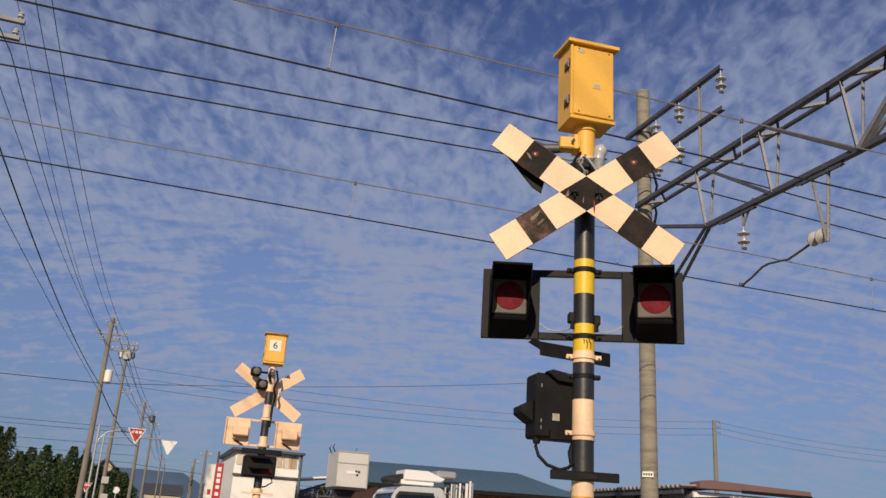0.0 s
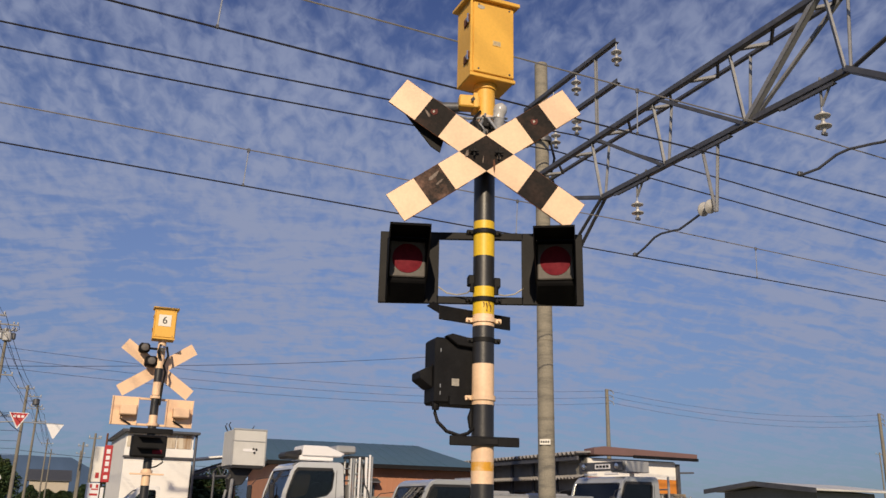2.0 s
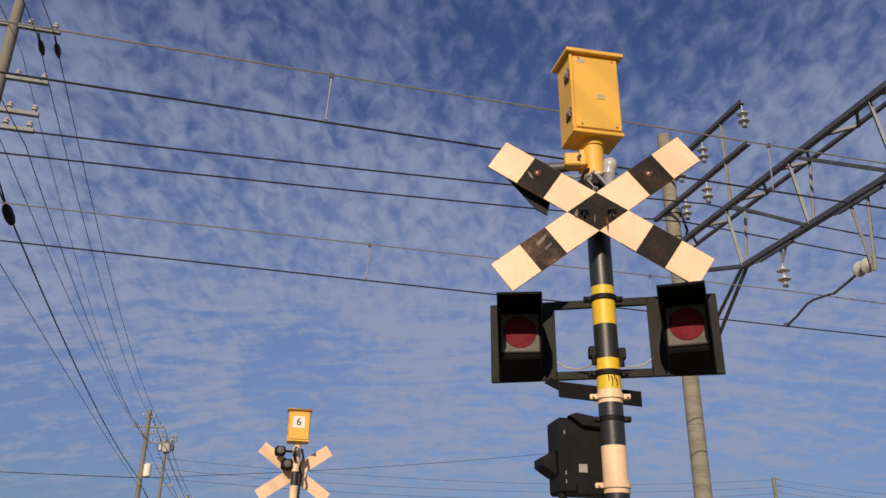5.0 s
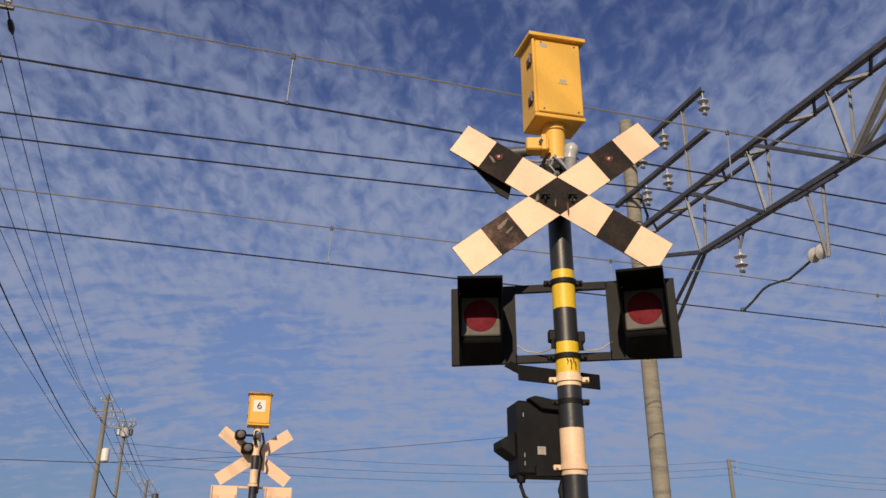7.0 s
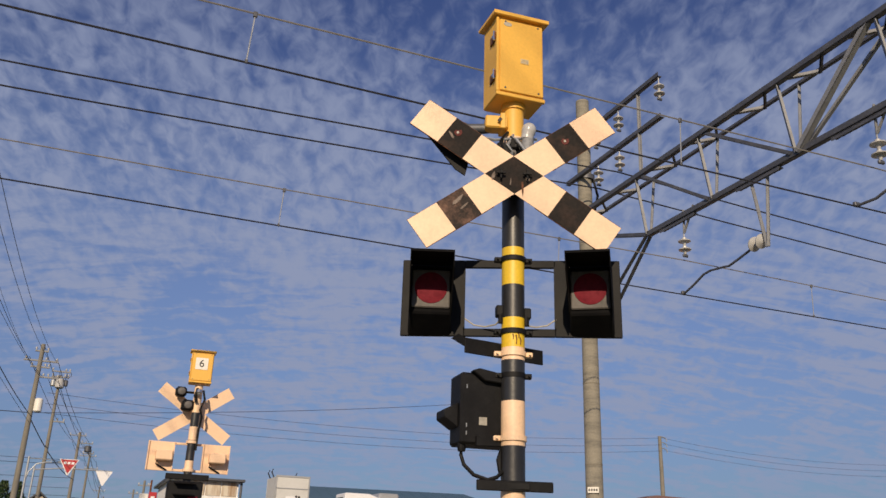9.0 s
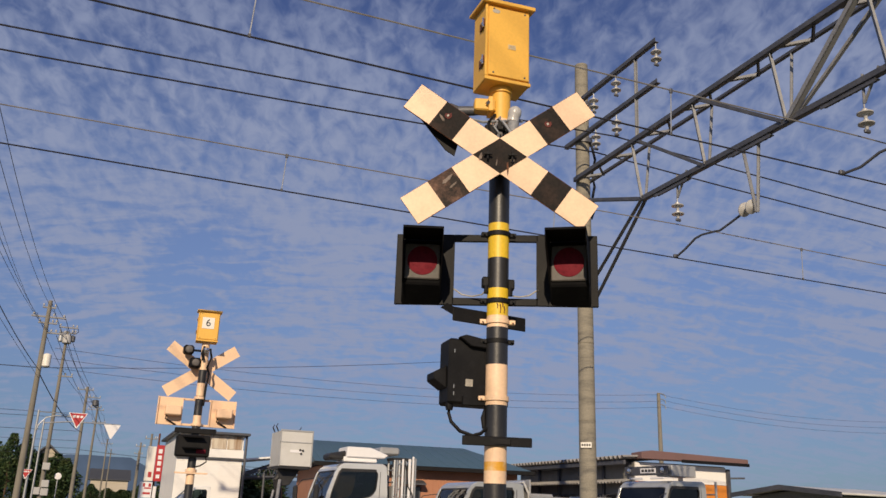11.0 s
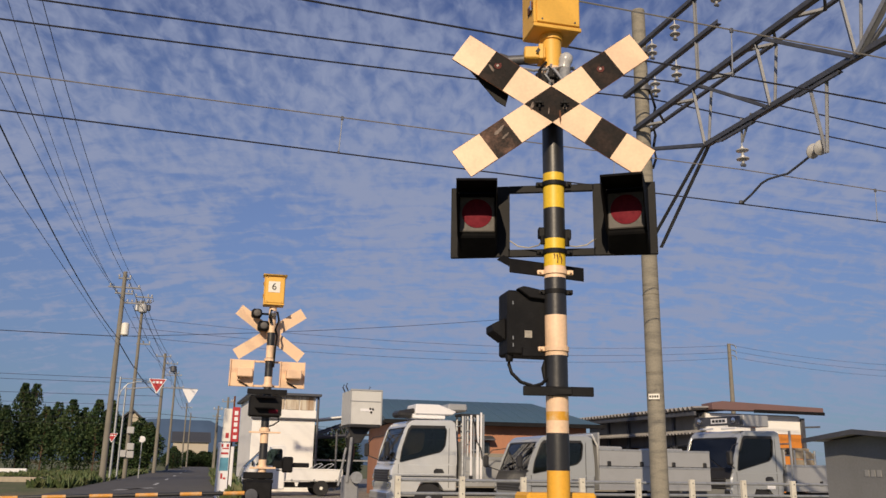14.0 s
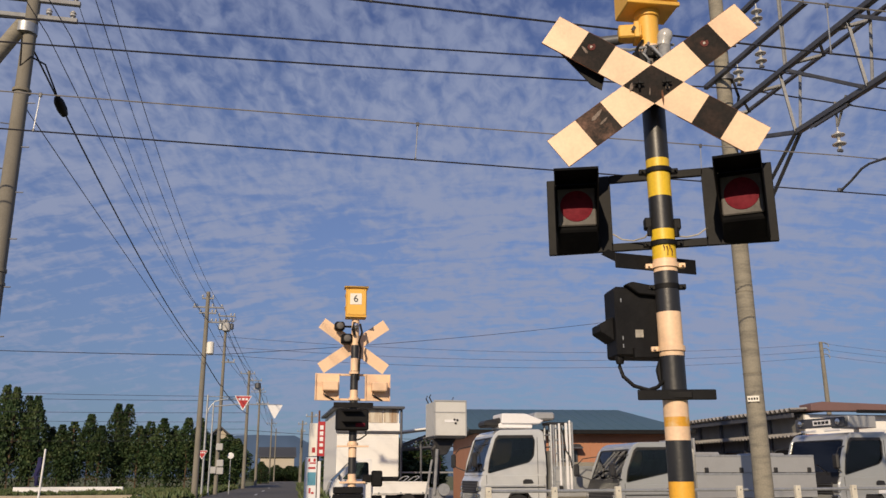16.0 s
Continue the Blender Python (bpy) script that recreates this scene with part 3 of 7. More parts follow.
def equipment_box(parent, z0, z1, w, d, turn, hinge_side=-1):
    """A sheet-metal cabinet on a pole: body, sloping roof plate, door, hinges."""
    m = Matrix.Rotation(radians(turn), 4, "Z")
    bm = grid()
    box(bm, -w / 2, w / 2, -d / 2, d / 2, z0, z1 - 0.02, 0.006, m)
    part("cabinet_body", bm, BOX_YELLOW, parent, "yellow sheet-metal cabinet")
    bm = grid()
    box(bm, -w / 2 - 0.004, w / 2 + 0.004, -d / 2 - 0.012, -d / 2 + 0.01, z0 - 0.002, z0 + 0.022, 0.003, m)
    box(bm, -w / 2 - 0.004, -w / 2 + 0.012, -d / 2 - 0.012, -d / 2 + 0.01, z0 + 0.022, z1 - 0.03, 0.003, m)
    part("cabinet_rim", bm, BOX_YELLOW, parent)
    bm = grid()
    prism(bm, [(-d / 2 - 0.035, z1 - 0.028), (d / 2 + 0.03, z1 - 0.003), (d / 2 + 0.03, z1 + 0.018), (-d / 2 - 0.035, z1 - 0.002)], w + 0.055,
          m @ Matrix(((0, -1, 0, w / 2 + 0.0275), (1, 0, 0, 0), (0, 0, 1, 0), (0, 0, 0, 1))), 0, 0.003)
    part("cabinet_roof", bm, BOX_YELLOW, parent, "yellow overhanging cabinet roof")
    bm = grid()
    box(bm, -w / 2 + 0.018, w / 2 - 0.008, -d / 2 - 0.014, -d / 2 - 0.002, z0 + 0.03, z1 - 0.045, 0.004, m)
    door = part("cabinet_door", bm, BOX_YELLOW, parent, "flat yellow door")
    for x, z in ((-w / 2 + 0.05, z1 - 0.06), (w / 2 - 0.04, z1 - 0.06), (-w / 2 + 0.05, z0 + 0.05), (w / 2 - 0.04, z0 + 0.05)):
        bm = grid()
        lathe(bm, [(0.006, 0), (0.006, 0.004), (0.0, 0.005)], 8, m @ Matrix.Translation((x, -d / 2 - 0.013, z)) @ Matrix.Rotation(radians(90), 4, "X"))
        part("screw", bm, DARK_STEEL, door)
    for z in (z0 + 0.13, z1 - 0.17):
        bm = grid()
        box(bm, -w / 2 - 0.010, -w / 2 - 0.001, -d / 2 + 0.015, -d / 2 + 0.085, z - 0.022, z + 0.032, 0.002, m)
        rod(bm, m @ Vector((-w / 2 - 0.012, -d / 2 + 0.005, z - 0.01)), m @ Vector((-w / 2 - 0.012, -d / 2 + 0.005, z + 0.03)), 0.009, n=8)
        hinge = part("hinge", bm, RUST, parent, "rusty dark hinge plate")
        bm = grid()
        rod(bm, m @ Vector((-w / 2 - 0.016, -d / 2 + 0.004, z - 0.026)), m @ Vector((-w / 2 - 0.016, -d / 2 + 0.004, z + 0.036)), 0.006, n=8)
        box(bm, -w / 2 - 0.022, -w / 2 - 0.011, -d / 2 + 0.006, -d / 2 + 0.030, z - 0.006, z + 0.012, 0.002, m)
        part("hinge_pin", bm, CHROME, hinge, "bright hinge pin")
    return m, door


m, door = equipment_box(sig, 3.70, 4.262, 0.30, 0.21, 14.5)
bm = grid()
box(bm, -0.005, 0.05, -0.122, -0.1195, 3.93, 3.965, 0, m)
part("sticker", bm, FADED, door, "faded pale sticker")
bm = grid()
for k in range(3):
    box(bm, 0.0, 0.045, -0.1235, -0.122, 3.936 + 0.009 * k, 3.940 + 0.009 * k, 0, m)
part("sticker_bars", bm, STICKER, door)
bm = grid()
lathe(bm, [(0.026, 0), (0.026, 0.002), (0.0, 0.0025)], 16, m @ Matrix.Translation((-0.085, -0.119, 4.185)) @ Matrix.Rotation(radians(90), 4, "X") @ Matrix.Diagonal((1, 0.55, 1, 1)))
part("maker_badge", bm, STICKER, door, "small oval metal badge")
# flashing lights
FR = Matrix.Rotation(radians(-8), 4, "Z") @ Matrix.Translation((-0.014, 0.085, 0))
bm = grid()
for x0, x1, z0, z1 in ((-0.605, -0.255, 2.324, 2.764), (0.245, 0.605, 2.324, 2.764), (-0.255, 0.245, 2.72, 2.764), (-0.255, 0.245, 2.324, 2.368)):
    box(bm, x0, x1, -0.012, 0.012, z0, z1, 0.003, FR)
for x in (-0.255, 0.245):
    box(bm, x - 0.004, x + 0.004, -0.03, 0.0, 2.368, 2.72, 0, FR)
part("lamp_frame", bm, BLACK, sig, "black rectangular frame carrying two lamps")
for x, tilt in ((-0.445, 6.0), (0.445, -8.0)):
    m = FR @ Matrix.Translation((x, -0.012, 2.525)) @ Matrix.Rotation(radians(tilt), 4, "Z")
    bm = grid()
    back = [(-0.118, 0, -0.205), (0.118, 0, -0.205), (0.118, 0, 0.20), (-0.118, 0, 0.20)]
    front = [(-0.112, -0.15, -0.115), (0.112, -0.15, -0.115), (0.112, -0.15, 0.155), (-0.112, -0.15, 0.155)]
    vs = [bm.verts.new(m @ Vector(p)) for p in back + front]
    for f in ((0, 1, 2, 3), (4, 5, 6, 7), (0, 1, 5, 4), (1, 2, 6, 5), (2, 3, 7, 6), (3, 0, 4, 7)):
        bm.faces.new([vs[i] for i in f])
    bmesh.ops.bevel(bm, geom=bm.edges[:], offset=0.008, segments=1, affect="EDGES")
    lamp = part("lamp_body", bm, MATT_BLACK, sig, "black lamp housing")
    bm = grid()
    hood = [(0.0, 0.155), (-0.29, 0.140), (-0.28, 0.06), (-0.045, -0.11), (0.0, -0.115)]
    for s in (-1, 1):
        prism(bm, hood, 0.004, m @ Matrix.Translation((s * 0.112 - 0.002, -0.148, 0)) @ Matrix(((0, 1, 0, 0), (1, 0, 0, 0), (0, 0, 1, 0), (0, 0, 0, 1))))
    prism(bm, [(0.0, 0.155), (-0.29, 0.132), (-0.29, 0.145), (0.0, 0.160)], 0.228, m @ Matrix.Translation((-0.114, -0.148, 0)) @ Matrix(((0, 1, 0, 0), (1, 0, 0, 0), (0, 0, 1, 0), (0, 0, 0, 1))))
    part("hood", bm, MATT_BLACK, lamp, "long black visor")
    bm = grid()
    box(bm, -0.103, 0.103, -0.165, -0.151, -0.088, 0.125, 0.006, m)
    part("lens_housing", bm, LENS_RIM, lamp, "grey square lens housing")
    bm = grid()
    lathe(bm, [(0.088, 0.0), (0.087, 0.003), (0.07, 0.006), (0.04, 0.008), (0.0, 0.009)], 32, m @ Matrix.Translation((0, -0.165, 0.022)) @ Matrix.Rotation(radians(90), 4, "X"))
    part("lens", bm, LENS, lamp, "dark red lens")
for s in (-1, 1):
    bm = grid()
    tube(bm, [FR @ Vector((s * 0.25, -0.02, 2.42)), FR @ Vector((s * 0.20, -0.02, 2.385)), FR @ Vector((s * 0.14, -0.03, 2.372)), (s * 0.09, 0.03, 2.375), (s * 0.058, 0, 2.41)], 0.0042, 6)
    part("lamp_cable", bm, STICKER, sig, "pale lamp cable")
for s, z in ((-1, 2.44), (1, 2.43)):
    bm = grid()
    box(bm, s * 0.055, s * 0.095, -0.03, 0.03, z - 0.03, z + 0.03, 0.006)
    rod(bm, (s * 0.07, -0.02, z - 0.07), (s * 0.07, -0.02, z - 0.02), 0.014, n=8)
    part("junction", bm, BLACK, sig, "small black cable junction")
# cross bar for a second lamp
AR = Matrix.Translation((0.025, 0, 0)) @ Matrix.Rotation(radians(26), 4, "Z")
bm = grid()
box(bm, -0.29, 0.215, 0.064, 0.072, 2.19, 2.272, 0.003, AR)
prism(bm, [(-0.37, 2.255), (-0.29, 2.225), (-0.29, 2.272), (-0.33, 2.285)], 0.008, AR @ Matrix.Translation((0, 0.064, 0)))
part("cross_bar", bm, BLACK, sig, "flat black steel cross bar")
bm = grid()
box(bm, -0.20, 0.19, -0.075, -0.066, 1.50, 1.552, 0.004, Matrix.Rotation(radians(4), 4, "Z"))
box(bm, -0.075, 0.075, -0.078, -0.05, 1.508, 1.545, 0.004)
part("cross_bar", bm, BLACK, sig, "flat black steel cross bar")
# direction indicator, seen from behind
DI = Matrix.Translation((-0.15, 0.10, 1.915)) @ Matrix.Rotation(radians(14), 4, "Z")
bm = grid()
box(bm, -0.15, 0.20, -0.09, 0.09, -0.185, 0.185, 0.012, DI)
ind = part("indicator_body", bm, BLACK, sig, "black box of a train direction indicator seen from behind")
bm = grid()
prism(bm, [(-0.10, 0.19), (-0.06, 0.205), (0.19, 0.165), (0.19, 0.125), (-0.03, 0.14)], 0.05, DI @ Matrix.Translation((0, -0.125, 0)), 0, 0.005)
part("mounting_bracket", bm, BLACK, ind)
bm = grid()
prism(bm, [(-0.07, -0.14), (-0.02, -0.155), (0.2, -0.15), (0.2, -0.19), (-0.07, -0.195)], 0.03, DI @ Matrix.Translation((0, -0.12, 0)), 0, 0.004)
part("mounting_bracket", bm, BLACK, ind)
bm = grid()
prism(bm, [(-0.15, 0.03), (-0.225, -0.01), (-0.225, -0.05), (-0.15, -0.10)], 0.14, DI @ Matrix.Translation((0, -0.05, 0)), 0, 0.004)
part("side_visor", bm, BLACK, ind, "small black visor")
bm = grid()
box(bm, -0.05, -0.007, -0.0935, -0.0905, -0.085, -0.045, 0, DI)
part("rating_plate", bm, STICKER, ind, "small pale rating plate")
for z in (0.11, -0.09, -0.13):
    bm = grid()
    box(bm, -0.121, -0.116, -0.093, -0.0905, z - 0.010, z + 0.010, 0, DI)
    part("scuff", bm, STEEL, ind, "bare metal scuff")
bm = grid()
tube(bm, [(-0.262, 0.02, 1.72), (-0.265, 0.02, 1.68), (-0.25, 0.01, 1.63), (-0.20, 0.0, 1.58), (-0.13, -0.01, 1.557), (-0.085, -0.02, 1.57), (-0.055, -0.03, 1.60)], 0.010, 8)
lathe(bm, [(0.018, -0.03), (0.022, -0.015), (0.02, 0.015)], 12, Matrix.Translation((-0.262, 0.02, 1.725)))
part("cable", bm, BLACK, sig, "black cable hanging in a loop")
bm = grid()
prism(bm, [(-0.062, 1.727), (-0.085, 1.66), (-0.075, 1.60), (-0.062, 1.58)], 0.04, Matrix.Translation((0, -0.02, 0)), 0, 0.004)
part("cable_guard", bm, BLACK, sig)


def gate_machine(u, v, facing, label):
    """A barrier machine on a post, its bar down across the road."""
    g = thing("crossing_gate", at_plan(u, v), label, "crossing gate", "crossing gates")
    bm = grid()
    box(bm, -0.16, 0.16, -0.14, 0.14, 0.0, 0.62, 0.01)
    part("pedestal", bm, BLACK, g, "dark iron pedestal")
    bm = grid()
    box(bm, -0.20, 0.20, -0.19, 0.19, 0.50, 0.86, 0.02)
    box(bm, -0.215, 0.215, -0.15, 0.15, 0.83, 0.88, 0.01)
    part("machine_case", bm, BLACK if facing > 0 else POLE_AMBER, g, "machine case of the gate")
    bm = grid()
    box(bm, -0.215, 0.215, -0.10, 0.10, 0.885, 0.985, 0.015)
    part("machine_lid", bm, BLACK if facing > 0 else POLE_AMBER, g, "lid of the machine case")
    bm = grid()
    lathe(bm, [(0.09, 0), (0.09, 0.06), (0.05, 0.065)], 16, Matrix.Translation((-0.1, -0.19 * facing, 0.66)) @ Matrix.Rotation(radians(90), 4, "X"))
    part("hub", bm, DARK_STEEL, g)
    for k in range(17):
        bm = grid()
        rod(bm, (-0.2 - 0.3 * k, -0.24, 0.69 - 0.008 * k), (-0.2 - 0.3 * (k + 1), -0.24, 0.69 - 0.008 * (k + 1)), 0.029 - 0.0005 * k, 0.029 - 0.0005 * (k + 1), 12)
        part("gate_bar_section", bm, (GATE_AMBER, POLE_BLACK)[k % 2], g)
    return g


# ---- far level crossing signal, seen from behind ----
far = thing("level_crossing_signal", at_plan(1.34, 13.73), "level crossing signal seen from behind, yellow box numbered 6", "crossing signal")
banded_pole(far, [(0, 0.5, 0), (0.5, 0.72, 2), (0.72, 0.95, 0), (0.95, 1.17, 2), (1.17, 1.42, 0), (1.42, 1.66, 2), (1.66, 2.28, 0), (2.28, 2.45, 2), (2.45, 2.75, 0), (2.75, 2.95, 2), (2.95, 3.16, 0), (3.16, 3.56, 2)], 0.0625)
crossbuck(far, (0.0, 0.16, 3.17), False, CREAM)
bm = grid()
box(bm, -0.06, 0.06, 0.0, 0.16, 3.12, 3.24, 0.01)
part("crossbuck_bracket", bm, CREAM, far)
m, door = equipment_box(far, 3.60, 4.10, 0.33, 0.26, -4)
bm = grid()
box(bm, -0.10, 0.085, -0.149, -0.1455, 3.80, 3.98, 0, m)
part("number_plate", bm, PALE, door, "square white plate with the number 6")
letters("6", 0.16, INK, door, m @ pose(-0.008, -0.1515, 3.89, 90, 0, 0))
bm = grid()
lathe(bm, [(0.045, 3.50), (0.06, 3.52), (0.06, 3.60)], 16)
part("neck", bm, POLE_WHITE, far)
for x, z, s in ((-0.25, 3.46, 0.085), (-0.13, 3.26, 0.095)):
    bm = grid()
    box(bm, x - s, x + s * 0.9, 0.02 - s, 0.10, z - s * 0.85, z + s * 0.85, 0.03)
    rod(bm, (x + s * 0.5, 0, z), (0, 0, z), 0.018, n=8)
    sp = part("loudspeaker", bm, BLACK, far, "dark loudspeaker on a bracket")
    bm = grid()
    lathe(bm, [(0.06, 0), (0.05, 0.02), (0.02, 0.03)], 14, Matrix.Translation((x, 0.02 - s, z)) @ Matrix.Rotation(radians(90), 4, "X"))
    part("speaker_mouth", bm, LENS_RIM, sp)
bm = grid()
tube(bm, [(0.07, -0.05, 3.5), (0.10, -0.07, 3.36), (0.05, -0.08, 3.2), (0.09, -0.06, 3.1), (0.07, -0.05, 2.9), (0.06, -0.05, 2.6)], 0.018, 7)
part("cable", bm, BLACK, far)
bm = grid()
tube(bm, [(-0.02, -0.07, 3.52), (-0.05, -0.1, 3.4), (-0.02, -0.09, 3.3)], 0.025, 7)
part("cable", bm, BLACK, far)
bm = grid()
lathe(bm, [(0.0, 0.05), (0.035, 0.035), (0.045, 0.0), (0.03, -0.05)][::-1], 14, Matrix.Translation((0.0, -0.12, 3.46)))
part("lamp_bulb", bm, CHROME, far)
# lamp boards
bm = grid()
for x0, x1, z0, z1 in ((-0.60, -0.235, 2.29, 2.715), (0.19, 0.58, 2.29, 2.715), (-0.235, 0.19, 2.68, 2.715), (-0.235, 0.19, 2.29, 2.325)):
    box(bm, x0, x1, 0.08, 0.10, z0, z1, 0.005)
for x0, x1 in ((-0.60, -0.235), (0.19, 0.58)):
    for x in (x0, x1):
        box(bm, x - 0.008, x + 0.008, 0.055, 0.10, 2.29, 2.715)
part("lamp_frame", bm, CREAM, far, "cream back of the lamp frame")
for x in (-0.37, 0.40):
    bm = grid()
    box(bm, x - 0.12, x + 0.12, -0.09, 0.08, 2.43, 2.575, 0.015)
    part("lamp_back", bm, CREAM, far, "cream lamp housing seen from behind")
    bm = grid()
    tube(bm, [(x - 0.09, 0.02, 2.43), (x - 0.1, 0.03, 2.38), (x - 0.02, 0.05, 2.34), (x + 0.06, 0.06, 2.30)], 0.012, 6)
    part("lamp_cable", bm, BLACK, far)
for z in (2.72, 2.31, 1.62, 1.06):
    bm = grid()
    lathe(bm, [(0.06, -0.02), (0.085, -0.02), (0.085, 0.02), (0.06, 0.02)], 20, Matrix.Translation((0, 0, z)))
    part("clamp", bm, CREAM, far)
bm = grid()
box(bm, -0.32, 0.30, -0.10, -0.07, 2.17, 2.25, 0.006)
part("cross_bar", bm, BLACK, far, "dark flat cross bar")
bm = grid()
box(bm, -0.28, 0.22, -0.20, 0.0, 1.82, 2.14, 0.02)
di = part("indicator_body", bm, BLACK, far, "black train direction indicator with a red arrow window")
bm = grid()
for z0 in (1.86, 2.02):
    prism(bm, [(-0.2, z0 + 0.09), (-0.33, z0 + 0.075), (-0.33, z0 + 0.082), (-0.2, z0 + 0.10)], 0.30, Matrix.Translation((-0.20, 0, 0)) @ Matrix(((0, 1, 0, 0), (1, 0, 0, 0), (0, 0, 1, 0), (0, 0, 0, 1))))
part("visor", bm, MATT_BLACK, di)
bm = grid()
box(bm, 0.02, 0.16, -0.206, -0.2, 1.87, 1.93, 0.004)
part("arrow_window", bm, LENS, di, "dark red arrow window")
bm = grid()
box(bm, -0.25, 0.24, -0.09, -0.075, 1.57, 1.595, 0.003)
part("cross_bar", bm, CREAM, far)
bm = grid()
box(bm, -0.2, 0.2, -0.09, -0.07, 1.03, 1.06, 0.003)
part("cross_bar", bm, CREAM, far)
bm = grid()
tube(bm, [(0.18, -0.1, 1.82), (0.2, -0.1, 1.76), (0.12, -0.08, 1.70), (0.06, -0.05, 1.68)], 0.012, 6)
part("cable", bm, BLACK, far)
bm = grid()
box(bm, 0.30, 0.46, -0.12, 0.02, 0.98, 1.22, 0.02)
box(bm, 0.16, 0.30, -0.08, 0.0, 1.04, 1.16, 0.01)
box(bm, 0.46, 0.72, -0.06, 0.0, 1.06, 1.13, 0.01)
part("sensor", bm, BLACK, far, "black obstacle sensor on a bracket")
gate_machine(1.24, 13.3, 1, "yellow and black barrier bar lowered across the road")
gate_machine(2.05, 4.6, -1, "yellow gate machine with its lowered striped bar")

# ---- catenary mast, portal and wires ----
MU, MV = 8.60, 14.04


def mast(u, v, top, label):
    t = thing("catenary_mast", at_plan(u, v), label, "mast", "catenary masts")
    bm = grid()
    rod(bm, (0, 0, -0.3), (0, 0, top), 0.168, 0.138, 36)
    part("shaft", bm, CONCRETE, t, "weathered grey concrete shaft")
    for z in (2.9, 4.4, 5.95, 7.3):
        bm = grid()
        lathe(bm, [(0.160 - 0.0028 * z, -0.014), (0.1715 - 0.0028 * z, -0.008), (0.1715 - 0.0028 * z, 0.008), (0.160 - 0.0028 * z, 0.014)], 30, Matrix.Translation((0, 0, z)))
        part("joint", bm, CONCRETE_BAND, t)
    return t


m1 = mast(MU - 0.03, MV, 10.54, "tall round grey concrete catenary mast with a small number label")
bm = grid()
box(bm, -0.10, 0.10, -0.185, -0.155, 2.39, 2.49, 0, Matrix.Rotation(radians(-40), 4, "Z"))
part("label_plate", bm, PALE, m1, "small white label")
for k in range(4):
    bm = grid()
    box(bm, -0.085 + 0.045 * k, -0.055 + 0.045 * k, -0.188, -0.1855, 2.42, 2.46, 0, Matrix.Rotation(radians(-40), 4, "Z"))
    part("label_bar", bm, INK, m1)
bm = grid()
tube(bm, [(0.15, -0.05, 7.0), (0.19, -0.12, 7.2), (0.13, -0.15, 7.45), (0.20, -0.12, 7.7), (0.16, -0.1, 8.0), (0.21, -0.15, 8.3), (0.14, -0.1, 8.7)], 0.028, 7)
part("strapped_cable", bm, BLACK, m1, "black cable strapped to the shaft")
mast(MU, MV - 9.5, 10.4, "tall round grey concrete catenary mast")

portal = thing("catenary_portal", at_plan(MU, MV), "grey steel lattice portal beam spanning both tracks", "portal beam")


def S(s, z, u=0.0):
    """Along the beam: s from the far mast towards the near one."""
    return Vector((u, -s, z))


def angle_bar(name, a, b, w, mat_, parent):
    bm = grid()
    a, b = Vector(a), Vector(b)
    q = Matrix.LocRotScale((a + b) / 2, (b - a).to_track_quat("Z", "Y"), None)
    h = (b - a).length / 2
    box(bm, -w / 2, w / 2, -w / 2, -w / 2 + 0.012, -h, h, 0, q)
    box(bm, -w / 2, -w / 2 + 0.012, -w / 2, w / 2, -h, h, 0, q)
    return part(name, bm, mat_, parent)


END = 9.5
ZB, ZT, UC, TU = 6.73, 7.82, -0.06, 0.16


def chord(s, drop=0.0):
    return ZT + 0.011 * s - drop


for u in (UC - TU, UC + TU):
    angle_bar("top_chord", S(0.0, chord(0), u), S(END, chord(END), u), 0.09 if u < UC else 0.055, DARK_STEEL, portal)
angle_bar("bottom_chord", S(2.08, ZB, UC), S(7.4, ZB, UC), 0.09, DARK_STEEL, portal)
for u in (-0.14, 0.14):
    angle_bar("knee_brace", S(2.08, ZB, UC + u * 0.3), S(0.16, 5.35, u), 0.07, DARK_STEEL, portal)
    angle_bar("knee_brace", S(7.4, ZB, UC + u * 0.3), S(END - 0.16, 5.35, u), 0.085, DARK_STEEL, portal)
angle_bar("bottom_strut", S(0.16, 7.35, UC), S(2.08, ZB, UC), 0.07, DARK_STEEL, portal)
angle_bar("bottom_strut", S(END - 0.16, 7.35, UC), S(7.4, ZB, UC), 0.07, DARK_STEEL, portal)
nodes = [2.08, 3.83, 5.62, 7.36]
for k, s in enumerate(nodes):
    angle_bar("web_bar", S(s + 0.02, ZB, UC - 0.03), S(s - 0.05, chord(s), UC - TU), 0.055, LATTICE, portal)
    angle_bar("web_bar", S(s + 0.03, ZB, UC + 0.03), S(s + 0.04, chord(s), UC + TU), 0.05, LATTICE, portal)
for k in (0, 1):
    angle_bar("web_diagonal", S(nodes[k] + 0.10, chord(nodes[k], 0.02), UC - TU), S(nodes[k + 1] - 0.06, ZB + 0.02, UC - 0.03), 0.06, DARK_STEEL, portal)
angle_bar("web_diagonal", S(nodes[2] + 0.06, ZB, UC - 0.03), S(nodes[3] - 0.16, chord(nodes[3]), UC - TU), 0.085, LATTICE, portal)
angle_bar("web_diagonal", S(nodes[2] + 0.10, ZB, UC + 0.03), S(nodes[3] - 0.05, chord(nodes[3]), UC + TU), 0.05, LATTICE, portal)
# V-shaped lacing between the two top chords
for k in range(8):
    s = 0.22 + 1.1 * k
    angle_bar("lacing", S(s, chord(s, 0.02), UC - TU), S(s + 0.36, chord(s, 0.02), UC + TU), 0.05, LATTICE, portal)
    angle_bar("lacing", S(s + 0.36, chord(s, 0.03), UC + TU), S(s + 0.70, chord(s, 0.03), UC - TU), 0.045, DARK_STEEL, portal)
